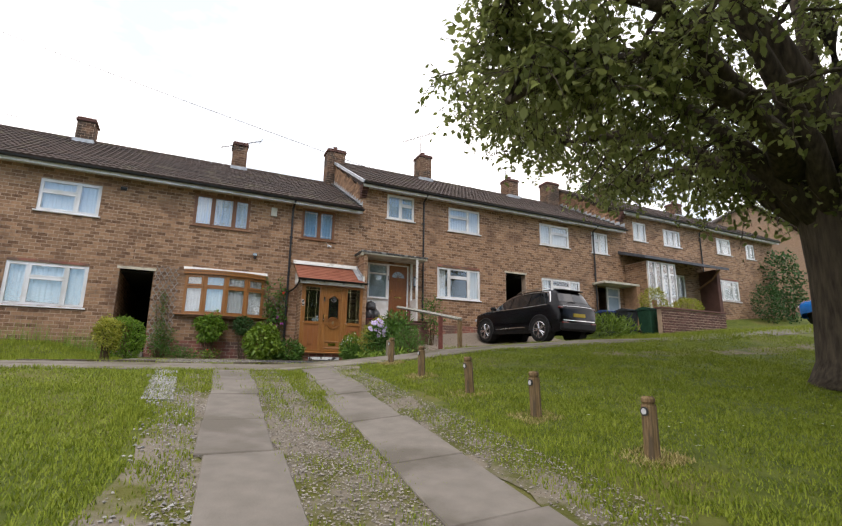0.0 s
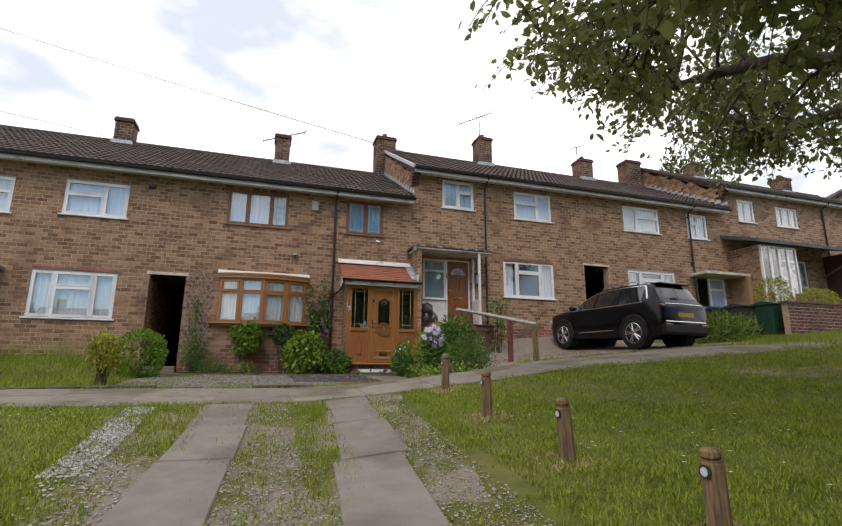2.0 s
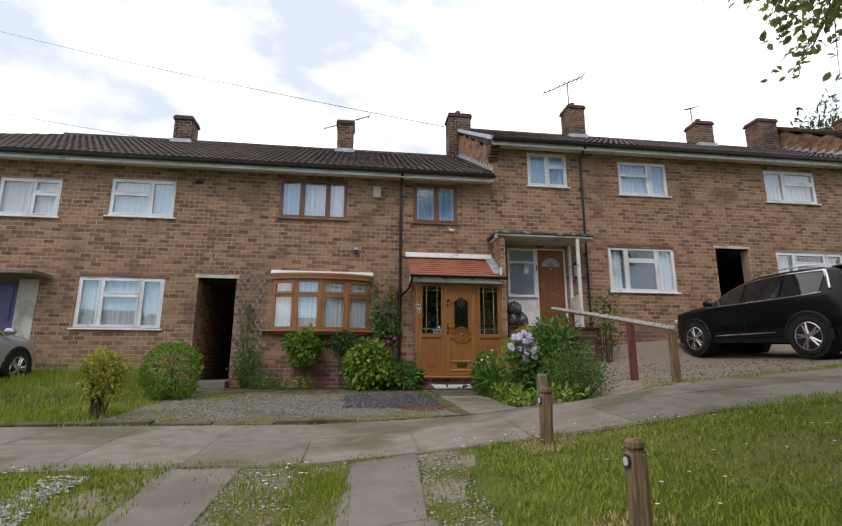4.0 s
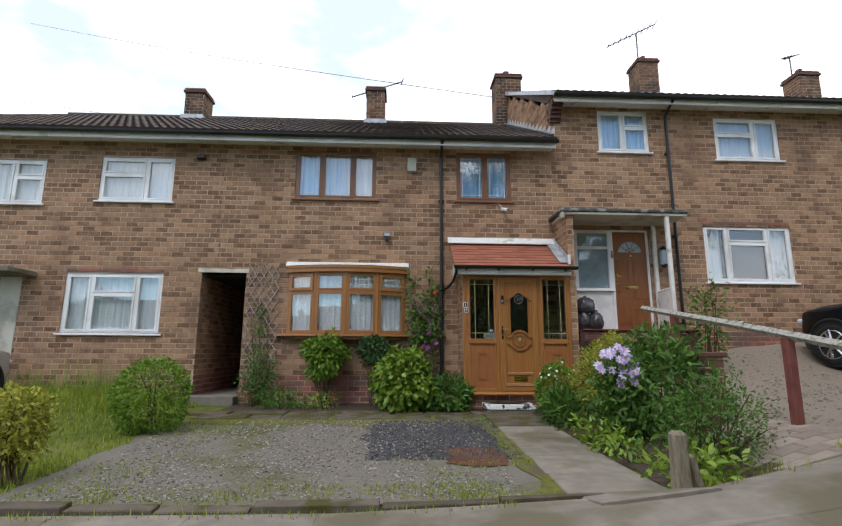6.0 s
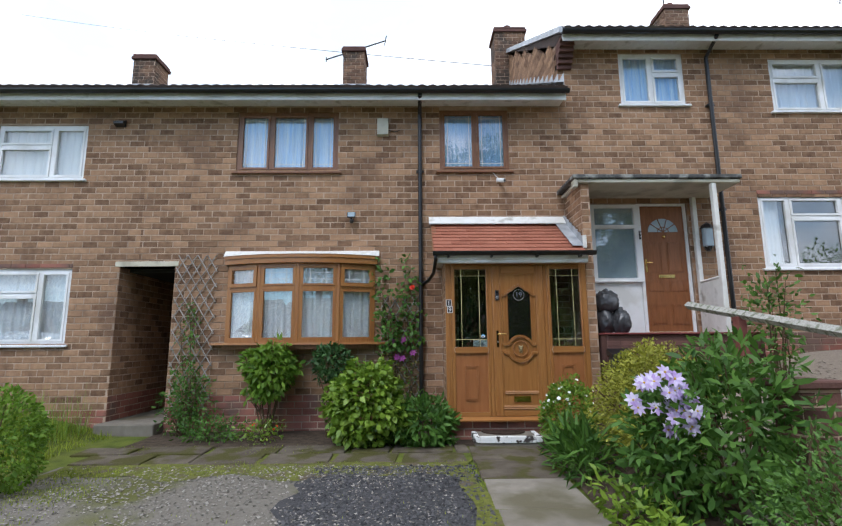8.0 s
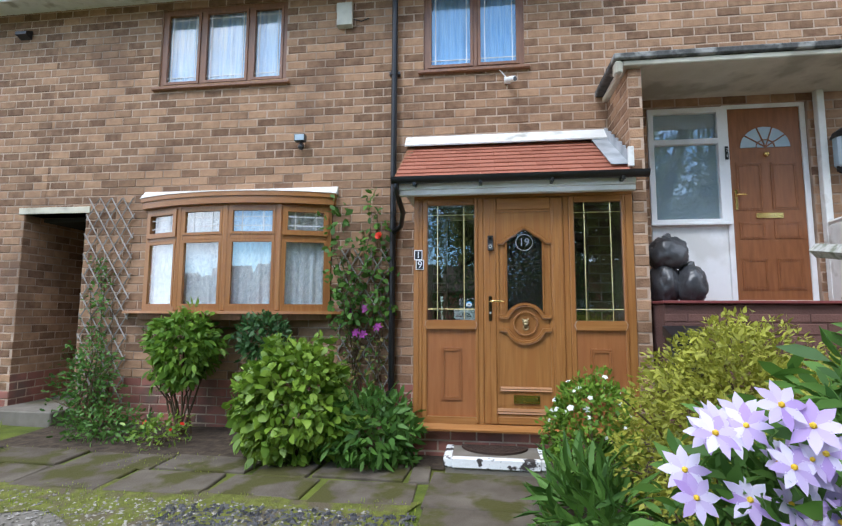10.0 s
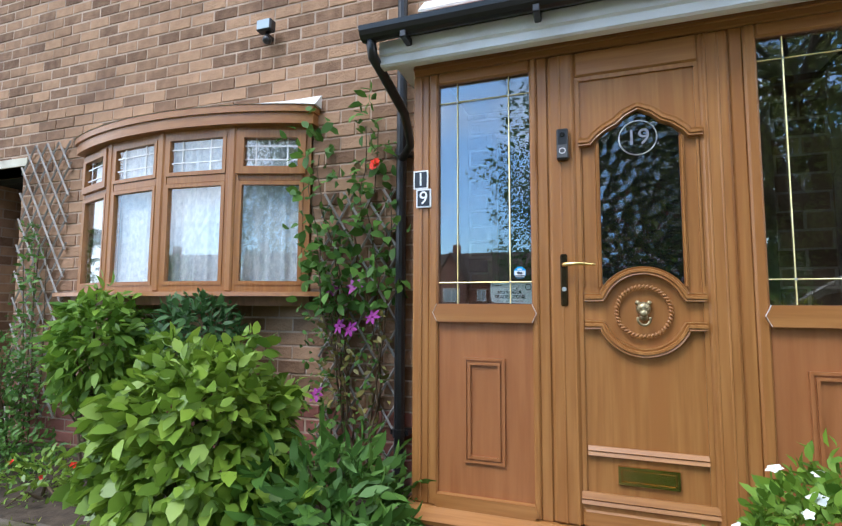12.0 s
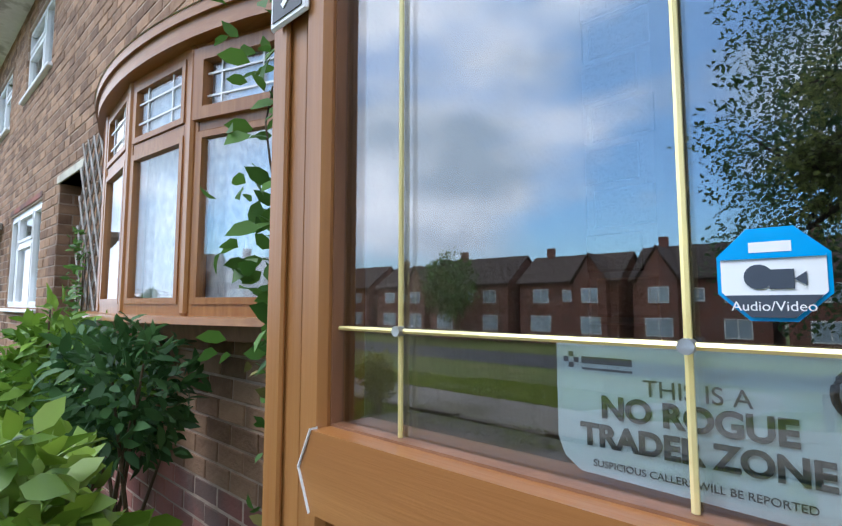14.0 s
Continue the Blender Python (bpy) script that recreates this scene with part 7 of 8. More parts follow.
# ---- vehicles ----
def car(label, x, y, heading, paint, L, H, W, wheel_x, r, z, pitch=0.0, rear=True, plate=(0.52, 0.38, 0.04)):
    """A car as a lofted shell with glazing, cladding, lamps and wheels. Its own axes: x ahead, y left."""
    s = tagged(empty("parked_car", x, y, z), label, "car")
    m = pose(x, y, z, 0, -pitch, heading)
    kx, kz, hw = L / 4.6, H / 1.65, W / 2

    def put(name, bm, material, parent=s, lab="", smooth=False):
        bmesh.ops.transform(bm, matrix=m, verts=bm.verts)
        return part(name, bm, material, parent, lab, smooth)

    def named(name, *args, **kw):
        return bpy.data.materials.get(name) or mat(name, *args, **kw)

    # stations from nose to tail: x, underside, waist, top, half width, half width at the top
    st = [(2.31, 0.42, 0.66, 0.72, 0.52, 0.45), (2.26, 0.30, 0.80, 0.86, 0.72, 0.60), (2.08, 0.25, 0.93, 0.99, 0.90, 0.72), (1.70, 0.24, 0.99, 1.05, 0.98, 0.78),
          (1.22, 0.24, 1.02, 1.09, 1.0, 0.80), (1.02, 0.24, 1.03, 1.16, 1.0, 0.77), (0.62, 0.24, 1.04, 1.37, 1.0, 0.72), (0.22, 0.24, 1.05, 1.54, 1.0, 0.68), (-0.2, 0.24, 1.06, 1.62, 1.0, 0.67),
          (-0.8, 0.24, 1.08, 1.65, 1.0, 0.67), (-1.35, 0.24, 1.10, 1.64, 1.0, 0.66), (-1.80, 0.25, 1.13, 1.60, 0.99, 0.65), (-1.93, 0.26, 1.14, 1.54, 0.985, 0.66), (-2.12, 0.28, 1.12, 1.19, 0.96, 0.74), (-2.22, 0.30, 1.06, 1.11, 0.94, 0.74), (-2.30, 0.36, 0.96, 1.0, 0.86, 0.7)]

    def at(px):
        xs = [-q[0] for q in st]
        return [float(np.interp(-px, xs, [q[i] for q in st])) for i in range(1, 6)]

    def section(px):
        zb, zw, zt, w, wt = at(px)
        zb, zw, zt, w, wt = zb * kz, zw * kz, zt * kz, w * hw, wt * hw
        up = zt - zw
        half = [(w * 0.90, zb), (w * 0.975, zb + 0.10), (w, zb + (zw - zb) * 0.5), (w * 0.985, zw - 0.06), (w * 0.955, zw), (w * 0.955 + (wt - w * 0.955) * 0.88, zw + up * 0.82), (wt * 0.94, zw + up * 0.95), (wt * 0.6, zt), (0.0, zt + 0.012)]
        return half

    def shell(xs, i0, i1, off=0.0, both=True):
        """The strip of the shell between two rows of the section, along the stations."""
        bm = bmesh.new()
        for sg in (1, -1) if both is True else (both,):
            grid = []
            for px in xs:
                h = section(px)[i0:i1 + 1]
                grid.append([bm.verts.new((px * kx, sg * (py + off), pz + (off if i0 >= 4 else 0))) for py, pz in h])
            for g0, g1 in zip(grid, grid[1:]):
                for k in range(len(g0) - 1):
                    f = (g0[k], g0[k + 1], g1[k + 1], g1[k])
                    bm.faces.new(f if sg > 0 else f[::-1])
        bmesh.ops.remove_doubles(bm, verts=bm.verts, dist=0.001)
        return bm

    every = [q[0] for q in st]
    fine = sorted({round(v, 3) for a, b in zip(every, every[1:]) for v in np.linspace(a, b, 3)}, reverse=True)
    bm = shell(fine, 0, 8)
    for end in (fine[0], fine[-1]):
        h = section(end)
        bm.faces.new([bm.verts.new((end * kx, py, pz)) for py, pz in h] + [bm.verts.new((end * kx, -py, pz)) for py, pz in h[-2::-1]])
    bmesh.ops.remove_doubles(bm, verts=bm.verts, dist=0.001)
    bmesh.ops.recalc_face_normals(bm, faces=bm.faces)
    body = put("body", bm, paint, smooth=True)
    dark = named("car_glass", (0.012, 0.014, 0.016), (0.02, 0.022, 0.025), 3, 0.04, coat=0.6)
    trim = named("chrome_trim", (0.6, 0.6, 0.61), (0.72, 0.72, 0.73), 9, 0.15, metal=1.0)
    clad = named("car_cladding", (0.010, 0.010, 0.011), (0.018, 0.018, 0.019), 20, 0.6)
    red = named("lamp_red", (0.10, 0.006, 0.006), (0.16, 0.01, 0.01), 5, 0.1)
    for sg in (1, -1):
        for a, b in ((0.86, 0.10), (0.04, -0.82), (-0.88, -1.66)):
            put("side_window", shell(list(np.linspace(a, b, 6)), 4, 5, 0.006, sg), dark, body, smooth=True)
        bars = [(px * kx, sg * (section(px)[4][0] + 0.008), section(px)[4][1]) for px in np.linspace(1.0, -1.72, 9)]
        put("waist_trim", tube(bmesh.new(), bars, 0.010, 5), trim, body)
        over = [(px * kx, sg * (section(px)[5][0] + 0.012), section(px)[5][1] + 0.012) for px in (0.2, -0.3, -0.9, -1.5, -1.66)]
        over += [(px * kx, sg * (section(px)[4][0] * (1 - f) + section(px)[5][0] * f + 0.012), section(px)[4][1] * (1 - f) + section(px)[5][1] * f) for px, f in ((-1.74, 0.7), (-1.86, 0.12))]
        put("pillar_trim", tube(bmesh.new(), over, [0.008, 0.010, 0.012, 0.018, 0.028, 0.032, 0.024], 6), trim, body, "bright metal sweep round the rear side window")
        put("roof_rail", tube(bmesh.new(), [(px * kx, sg * hw * 0.62, section(px)[8][1] + dz) for px, dz in ((0.0, 0.0), (-0.25, 0.035), (-1.3, 0.035), (-1.6, 0.0))], 0.014, 6), trim, body)
        put("sill_cladding", shell(list(np.linspace(1.9, -2.0, 12)), 0, 1, 0.012, sg), clad, body)
        put("sill_trim", tube(bmesh.new(), [(px * kx, sg * (hw + 0.006), 0.40 * kz + 0.02 * i) for i, px in enumerate((0.75, 0.0, -0.75))], [0.006, 0.014, 0.006], 5), trim, body)
        put("mirror", box(bmesh.new(), 0.78 * kx, 0.98 * kx, sg * (hw + 0.06) - 0.09, sg * (hw + 0.06) + 0.09, 1.04 * kz, 1.17 * kz, 0.045), paint, body)
        put("door_seam", tube(bmesh.new(), [(-0.04 * kx, sg * (hw + 0.002), 0.35), (-0.03 * kx, sg * (hw + 0.003), 0.7), (0.05 * kx, sg * (hw * 0.965), 1.04 * kz)], 0.004, 4), clad, body)
        put("door_handle", box(bmesh.new(), -0.35 * kx, -0.15 * kx, sg * (hw + 0.006) - 0.015, sg * (hw + 0.006) + 0.015, 0.90 * kz, 0.93 * kz, 0.008), paint, body)
        put("rear_lamp", box(bmesh.new(), -2.28 * kx, -2.02 * kx, sg * hw * 0.76 - 0.16, sg * hw * 0.76 + 0.15, 0.965 * kz, 1.05 * kz, 0.03), red, body)
        put("rear_reflector", box(bmesh.new(), -2.335 * kx, -2.2 * kx, sg * hw * 0.72 - 0.14, sg * hw * 0.72 + 0.12, 0.52 * kz, 0.59 * kz, 0.02), red, body)
        put("headlamp", box(bmesh.new(), 2.02 * kx, 2.25 * kx, sg * hw * 0.68 - 0.13, sg * hw * 0.68 + 0.16, 0.72 * kz, 0.82 * kz, 0.03), named("lamp_clear", (0.5, 0.52, 0.55), (0.65, 0.67, 0.7), 5, 0.1), body)
    put("windscreen", shell(list(np.linspace(0.98, 0.26, 5)), 5, 8, 0.006), dark, body, smooth=True)
    put("rear_window", shell(list(np.linspace(-1.95, -2.11, 4)), 5, 8, 0.008), dark, body, smooth=True)
    if rear:
        put("spoiler", box(bmesh.new(), -2.03 * kx, -1.72 * kx, -hw * 0.60, hw * 0.60, 1.575 * kz, 1.615 * kz, 0.015), paint, body)
        put("rear_bumper", box(bmesh.new(), -2.33 * kx, -2.1 * kx, -hw * 0.9, hw * 0.9, 0.32 * kz, 0.60 * kz, 0.06), clad, body)
        put("number_plate", box(bmesh.new(), -2.322 * kx, -2.26 * kx, -0.26, 0.26, 0.74 * kz, 0.85 * kz, 0.004), named("plate_yellow", plate, tuple(min(1, q * 1.1) for q in plate), 5, 0.5), body)
        put("bumper_trim", tube(bmesh.new(), [(-2.30 * kx, -hw * 0.8, 0.63 * kz), (-2.335 * kx, 0, 0.63 * kz), (-2.30 * kx, hw * 0.8, 0.63 * kz)], 0.016, 5), trim, body)
        put("tailgate_trim", tube(bmesh.new(), [(-2.25 * kx, -hw * 0.74, 1.06 * kz), (-2.27 * kx, 0, 1.07 * kz), (-2.25 * kx, hw * 0.74, 1.06 * kz)], 0.009, 5), trim, body)
        put("rear_wiper", tube(bmesh.new(), [(-2.15 * kx, 0.0, 1.16 * kz), (-2.13 * kx, 0.18, 1.22 * kz), (-2.14 * kx, 0.3, 1.20 * kz)], 0.012, 5), clad, body)
    tyre_m = named("tyre_rubber", (0.012, 0.012, 0.012), (0.025, 0.025, 0.025), 30, 0.9)
    rim_m = named("alloy", (0.45, 0.45, 0.46), (0.6, 0.6, 0.62), 9, 0.25, metal=0.9)
    for wx in wheel_x:
        for sg in (1, -1):
            yy = sg * (hw - 0.09)
            put("wheel_well", disc(bmesh.new(), (wx, sg * (hw - 0.3), r + 0.01), r + 0.045, (0, sg, 0), 0.303, 28), tyre_m, body)
            arch = bmesh.new()
            tube(arch, [(wx + (r + 0.07) * math.cos(t), sg * (hw - 0.012), r + 0.01 + (r + 0.07) * math.sin(t)) for t in np.linspace(-0.25, math.pi + 0.25, 22)], 0.034, 6)
            put("arch_cladding", arch, clad, body, smooth=True)
            q = bmesh.new()
            ringp = [(r * 0.70, -0.10), (r * 0.95, -0.11), (r, -0.07), (r, 0.07), (r * 0.95, 0.11), (r * 0.70, 0.10)]
            n = 28
            rows = [[q.verts.new((wx + rr * math.cos(k / n * math.tau), yy + d, r + rr * math.sin(k / n * math.tau))) for rr, d in ringp] for k in range(n)]
            for k in range(n):
                for j in range(6):
                    q.faces.new((rows[k][j], rows[k][(j + 1) % 6], rows[(k + 1) % n][(j + 1) % 6], rows[(k + 1) % n][j]))
            bmesh.ops.recalc_face_normals(q, faces=q.faces)
            wh = put("wheel", q, tyre_m, s, "", True)
            q = bmesh.new()
            for k in range(5):
                for o in (-0.13, 0.13):
                    a = k / 5 * math.tau + o
                    tube(q, [(wx + 0.04 * math.cos(a), yy + sg * 0.092, r + 0.04 * math.sin(a)), (wx + r * 0.69 * math.cos(a + o * 0.3), yy + sg * 0.10, r + r * 0.69 * math.sin(a + o * 0.3))], [0.030, 0.020], 5)
            disc(q, (wx, yy + sg * 0.07, r), 0.06, (0, sg, 0), 0.04, 14)
            tube(q, [(wx + r * 0.70 * math.cos(t), yy + sg * 0.10, r + r * 0.70 * math.sin(t)) for t in np.linspace(0, math.tau, 25)], 0.014, 5, False)
            put("rim", q, rim_m, wh)
    return s


BLACK_PAINT = mat("black_car_paint", (0.003, 0.0035, 0.005), (0.005, 0.006, 0.008), 3, 0.22)
BLACK_PAINT.node_tree.nodes["Principled BSDF"].inputs["Specular IOR Level"].default_value = 0.28
BLUE_PAINT = mat("blue_car_paint", (0.0, 0.14, 0.50), (0.005, 0.18, 0.58), 3, 0.25, coat=1.0)
SILVER_PAINT = mat("silver_car_paint", (0.34, 0.36, 0.38), (0.42, 0.44, 0.46), 3, 0.3, metal=0.4, coat=1.0)
car("black family estate car parked on a gravel drive", 7.35, -2.55, 96, BLACK_PAINT, 4.25, 1.63, 1.70, (1.30, -1.31), 0.35, float(ground(7.35, -2.55)) + 0.03, pitch=2.2)
car("bright blue hatchback parked on a far drive", 20.0, -6.6, 150, BLUE_PAINT, 4.0, 1.45, 1.72, (1.22, -1.25), 0.31, float(ground(20.0, -6.6)) + 0.05)
car("silver car parked in the next garden", -8.5, -2.7, 90, SILVER_PAINT, 4.0, 1.45, 1.72, (1.22, -1.25), 0.31, float(ground(-8.0, -2.7)) + 0.02)


# ---- fittings on the house fronts ----
def alarm_box():
    s = tagged(empty("alarm_box", -0.94, 0, 4.5), "cream burglar alarm box on the brick wall", "alarm box")
    part("case", extrude_x(bmesh.new(), [(-0.02, 4.39), (-0.075, 4.41), (-0.085, 4.68), (-0.02, 4.71)], -1.03, -0.85), CREAM, s)
    part("wire", tube(bmesh.new(), [(-0.84, -0.02, 4.5), (-0.75, -0.02, 4.47), (-0.66, -0.02, 4.5)], 0.006, 5), BLACK, s)


def flood_light():
    s = tagged(empty("flood_light", -1.42, -0.05, 3.0), "small black flood light with sensor", "light fitting")
    part("lamp", block(-1.49, -1.36, -0.13, -0.06, 3.0, 3.09, bevel=0.01), BLACK, s)
    part("lens", block(-1.48, -1.37, -0.134, -0.129, 3.01, 3.08, bevel=0.002), FROST, s)
    part("bracket", block(-1.44, -1.41, -0.09, -0.01, 2.97, 3.0, bevel=0.004), BLACK, s)
    bm = bmesh.new()
    bmesh.ops.create_icosphere(bm, subdivisions=2, radius=0.035, matrix=Matrix.Translation((-1.42, -0.085, 2.945)))
    part("sensor", bm, BLACK, s, smooth=True)


def cctv():
    s = tagged(empty("security_camera", 0.95, -0.05, 3.63), "small white security camera with dangling cable", "camera")
    part("mount", block(0.90, 0.97, -0.05, -0.008, 3.60, 3.67, bevel=0.01), WHITE, s)
    part("body", tube(bmesh.new(), [(0.93, -0.04, 3.63), (0.97, -0.10, 3.61), (1.01, -0.15, 3.59)], [0.03, 0.034, 0.03], 10), WHITE, s, smooth=True)
    part("lens", disc(bmesh.new(), (1.01, -0.15, 3.59), 0.024, (0.55, -0.8, -0.2), 0.006, 12), BLACK, s)
    part("cable", tube(bmesh.new(), [(0.93, -0.02, 3.67), (0.87, -0.03, 3.74), (0.82, -0.02, 3.80)], 0.006, 5), WHITE, s)


def wall_vent(x, z):
    s = tagged(empty("wall_vent", x, 0, z), "dark boiler vent on the brick wall", "vent")
    part("hood", extrude_x(bmesh.new(), [(-0.01, z - 0.06), (-0.10, z - 0.03), (-0.10, z + 0.01), (-0.01, z + 0.06)], x - 0.08, x + 0.08), BLACK, s)


alarm_box()
flood_light()
cctv()
wall_vent(-5.22, 4.62)


AERIAL = mat("dull_aerial_metal", (0.06, 0.06, 0.06), (0.10, 0.10, 0.10), 9, 0.5)


def aerial(x, y, z, h, turn, label, elements=9):
    s = tagged(empty("tv_aerial", x, y, z), label, "aerial", "roof aerials")
    part("mast", tube(bmesh.new(), [(x, y, z), (x, y, z + h)], 0.02, 6), AERIAL, s)
    c, sn = math.cos(radians(turn)), math.sin(radians(turn))
    part("boom", tube(bmesh.new(), [(x - 0.9 * c, y - 0.9 * sn, z + h - 0.42), (x + 0.6 * c, y + 0.6 * sn, z + h + 0.28)], 0.019, 5), AERIAL, s)
    for k in range(elements):
        f = -0.9 + 1.5 * k / (elements - 1)
        q = Vector((x + f * c, y + f * sn, z + h + f * 0.467))
        w = 0.11 + 0.14 * k / elements
        part("element", tube(bmesh.new(), [q + Vector((-sn * w, c * w, 0)), q + Vector((sn * w, -c * w, 0))], 0.012, 4), AERIAL, s)


aerial(6.3, 4.1, 9.72, 1.1, -8, "old television aerial on a brick chimney")
aerial(11.3, 4.1, 9.45, 0.7, 40, "thin television aerial on a far chimney", 5)
aerial(-1.75, 3.9, 8.0, 0.55, 10, "small aerial strapped to the chimney", 3)


def wire(name, pts, label, r=0.011):
    tagged(part(name, tube(bmesh.new(), pts, r, 5, False), mat("cable_grey", (0.12, 0.12, 0.13), (0.16, 0.16, 0.17), 5, 0.7)), label, "cable")


def sag(a, b, s, n=14):
    a, b = Vector(a), Vector(b)
    return [a.lerp(b, i / n) - Vector((0, 0, s * math.sin(math.pi * i / n))) for i in range(n + 1)]


wire("overhead_cable", sag((5.8, 8.25, 10.4), (-36.0, 32.8, 30.8), 0.3), "thin overhead telephone cable behind the roofs", 0.016)
wire("overhead_cable", sag((-9.0, 16.0, 12.5), (-40.0, 16.0, 17.1), 0.3), "thin overhead telephone cable beyond the next house", 0.012)

# ---- left-hand neighbour's door ----
s = tagged(empty("side_entrance", -9.0, -0.2, 0), "flat canopy over a purple front door", "porch")
part("canopy", block(-10.0, -8.14, -0.72, -0.012, 2.13, 2.22, bevel=0.01), CONCRETE, s)
part("cream_panel", block(-8.80, -8.40, -0.02, 0.05, -0.1, 2.12, bevel=0.006), CREAM, s)
d = part("door", block(-9.58, -8.82, 0.03, 0.08, -0.1, 2.08, bevel=0.006), mat("purple_door", (0.075, 0.06, 0.16), (0.10, 0.085, 0.21), 5, 0.4), s, "dull purple door")
raised_panel("panel", -9.5, -8.9, 1.2, 1.95, 0.03, d, bpy.data.materials["purple_door"])

# ---- up the street ----
s = tagged(empty("far_entrance", 13.9, -0.3, 1.5), "concrete canopy over an open white front door", "porch")
part("canopy", block(12.85, 14.98, -0.75, -0.012, 3.32, 3.42, bevel=0.01), CREAM, s)
part("pier", block(14.78, 14.98, -0.75, -0.012, 0.9, 3.32, bevel=0.004), BRICK, s)
w = part("door_frame", ring(bmesh.new(), 13.72, 14.5, -0.02, 0.05, 1.45, 3.3, 0.07), WHITE, s)
part("lower_panel", block(13.79, 14.43, 0.0, 0.04, 1.52, 2.15, bevel=0.004), WHITE, w)
part("rail", block(13.79, 14.43, -0.01, 0.05, 2.85, 2.92, bevel=0.004), WHITE, w)
part("pane", block(13.79, 14.43, 0.02, 0.03, 2.15, 3.23, bevel=0), FROST, w)


def glazed_porch():
    s = tagged(empty("glazed_porch", 16.5, -0.7, 1.9), "white glazed porch with red lower panels", "porch")
    for k in range(4):
        xa = 15.05 + k * 0.45
        f = part("screen", ring(bmesh.new(), xa, xa + 0.45, -1.2, -1.13, 1.9, 4.45, 0.06), WHITE, s)
        part("pane", block(xa + 0.06, xa + 0.39, -1.17, -1.16, 2.7 if k in (0, 3) else 1.96, 4.39, bevel=0), GLASS, f)
        if k in (0, 3):
            part("lower_panel", block(xa + 0.05, xa + 0.40, -1.19, -1.15, 1.95, 2.7, bevel=0.004), RED_PAINT, f)
    sw = part("side_wall", block(15.0, 15.2, -1.13, 0, 1.6, 4.45, bevel=0), MORTAR, s)
    brickwork(sw, -1.13, -0.01, 1.6, 4.45, 15.0, [], axis="x", sign=-1)
    part("base", block(15.0, 16.85, -1.22, 0, 1.0, 1.9, bevel=0.004), DARK_BRICK, s)
    part("lean_to_roof", extrude_x(bmesh.new(), [(-1.45, 4.48), (-1.45, 4.60), (-0.012, 5.08), (-0.012, 4.93)], 14.6, 20.4), mat("grey_slate_roof", (0.05, 0.055, 0.065), (0.10, 0.105, 0.12), 5, 0.6, 0.3, 30), s)
    part("end_pier", block(20.15, 20.38, -0.95, -0.012, 1.3, 4.6, bevel=0.004), DARK_BRICK, s)
    part("bracket", tube(bmesh.new(), [(19.9, -1.3, 4.5), (19.9, -0.9, 4.1), (19.9, -0.1, 3.7)], 0.05, 4), BROWN, s)


glazed_porch()


def garden_wall():
    z = float(ground(14.4, -3.5))
    s = tagged(part("garden_wall", block(12.6, 16.3, -3.6, -3.4, z - 0.4, z + 0.88, bevel=0), MORTAR), "low dark brick garden wall", "wall")
    brickwork(s, 12.6, 16.3, z - 0.4, z + 0.82, -3.6, [], material=DARK_BRICK)
    part("coping", block(12.56, 16.34, -3.64, -3.36, z + 0.82, z + 0.89, bevel=0.01), DARK_BRICK, s)


garden_wall()


def wheelie_bin(x, y, body, lid, label):
    z = float(ground(x, y))
    s = tagged(empty("wheelie_bin", x, y, z), label, "bin", "bins by the garden wall")
    bm = bmesh.new()
    box(bm, x - 0.28, x + 0.28, y - 0.3, y + 0.3, z + 0.04, z + 0.95, 0.03)
    for v in bm.verts:
        k = 0.78 + 0.22 * (v.co.z - z) / 0.95
        v.co.x, v.co.y = x + (v.co.x - x) * k, y + (v.co.y - y) * k
    part("body", bm, body, s)
    part("lid", extrude_x(bmesh.new(), [(y - 0.34, z + 0.95), (y - 0.34, z + 0.99), (y, z + 1.07), (y + 0.34, z + 1.0), (y + 0.34, z + 0.95)], x - 0.31, x + 0.31), lid, s)
    for sg in (-1, 1):
        part("wheel", disc(bmesh.new(), (x + sg * 0.25, y + 0.22, z + 0.1), 0.1, (sg, 0, 0), 0.05, 14), BLACK, s)


GREY_BIN = mat("grey_bin_plastic", (0.03, 0.035, 0.04), (0.05, 0.055, 0.06), 9, 0.5)
GREEN_BIN = mat("green_bin_plastic", (0.012, 0.05, 0.03), (0.02, 0.075, 0.045), 9, 0.5)
BLUE_BIN = mat("blue_bin_lid", (0.02, 0.045, 0.16), (0.03, 0.06, 0.2), 9, 0.5)
wheelie_bin(11.85, -1.7, GREY_BIN, BLUE_BIN, "grey wheelie bin with a blue lid")
wheelie_bin(12.3, -2.3, GREY_BIN, GREY_BIN, "dark grey wheelie bin by the garden wall")
wheelie_bin(12.75, -2.9, GREEN_BIN, GREEN_BIN, "green wheelie bin beside the garden wall")
shrub("golden_conifer", "bright yellow clipped shrub behind the garden wall", (13.7, -2.4, 2.3), (0.5, 0.5, 0.62), 2600, 0.07, LEAF_GOLD, 71, 0.4, 0.15, 0.3, 4)
shrub("golden_conifer", "low spreading yellow shrub behind the garden wall", (15.6, -2.5, 2.2), (0.7, 0.5, 0.4), 2600, 0.07, LEAF_GOLD, 72, 0.4, 0.15, 0.3, 4)
shrub("ivy_mass", "tall dark ivy and shrub at the terrace end", (26.3, -0.8, 4.2), (1.2, 0.7, 2.1), 2400, 0.14, LEAF_DARK, 73, 0.7, 0.3, 0.5, 5)
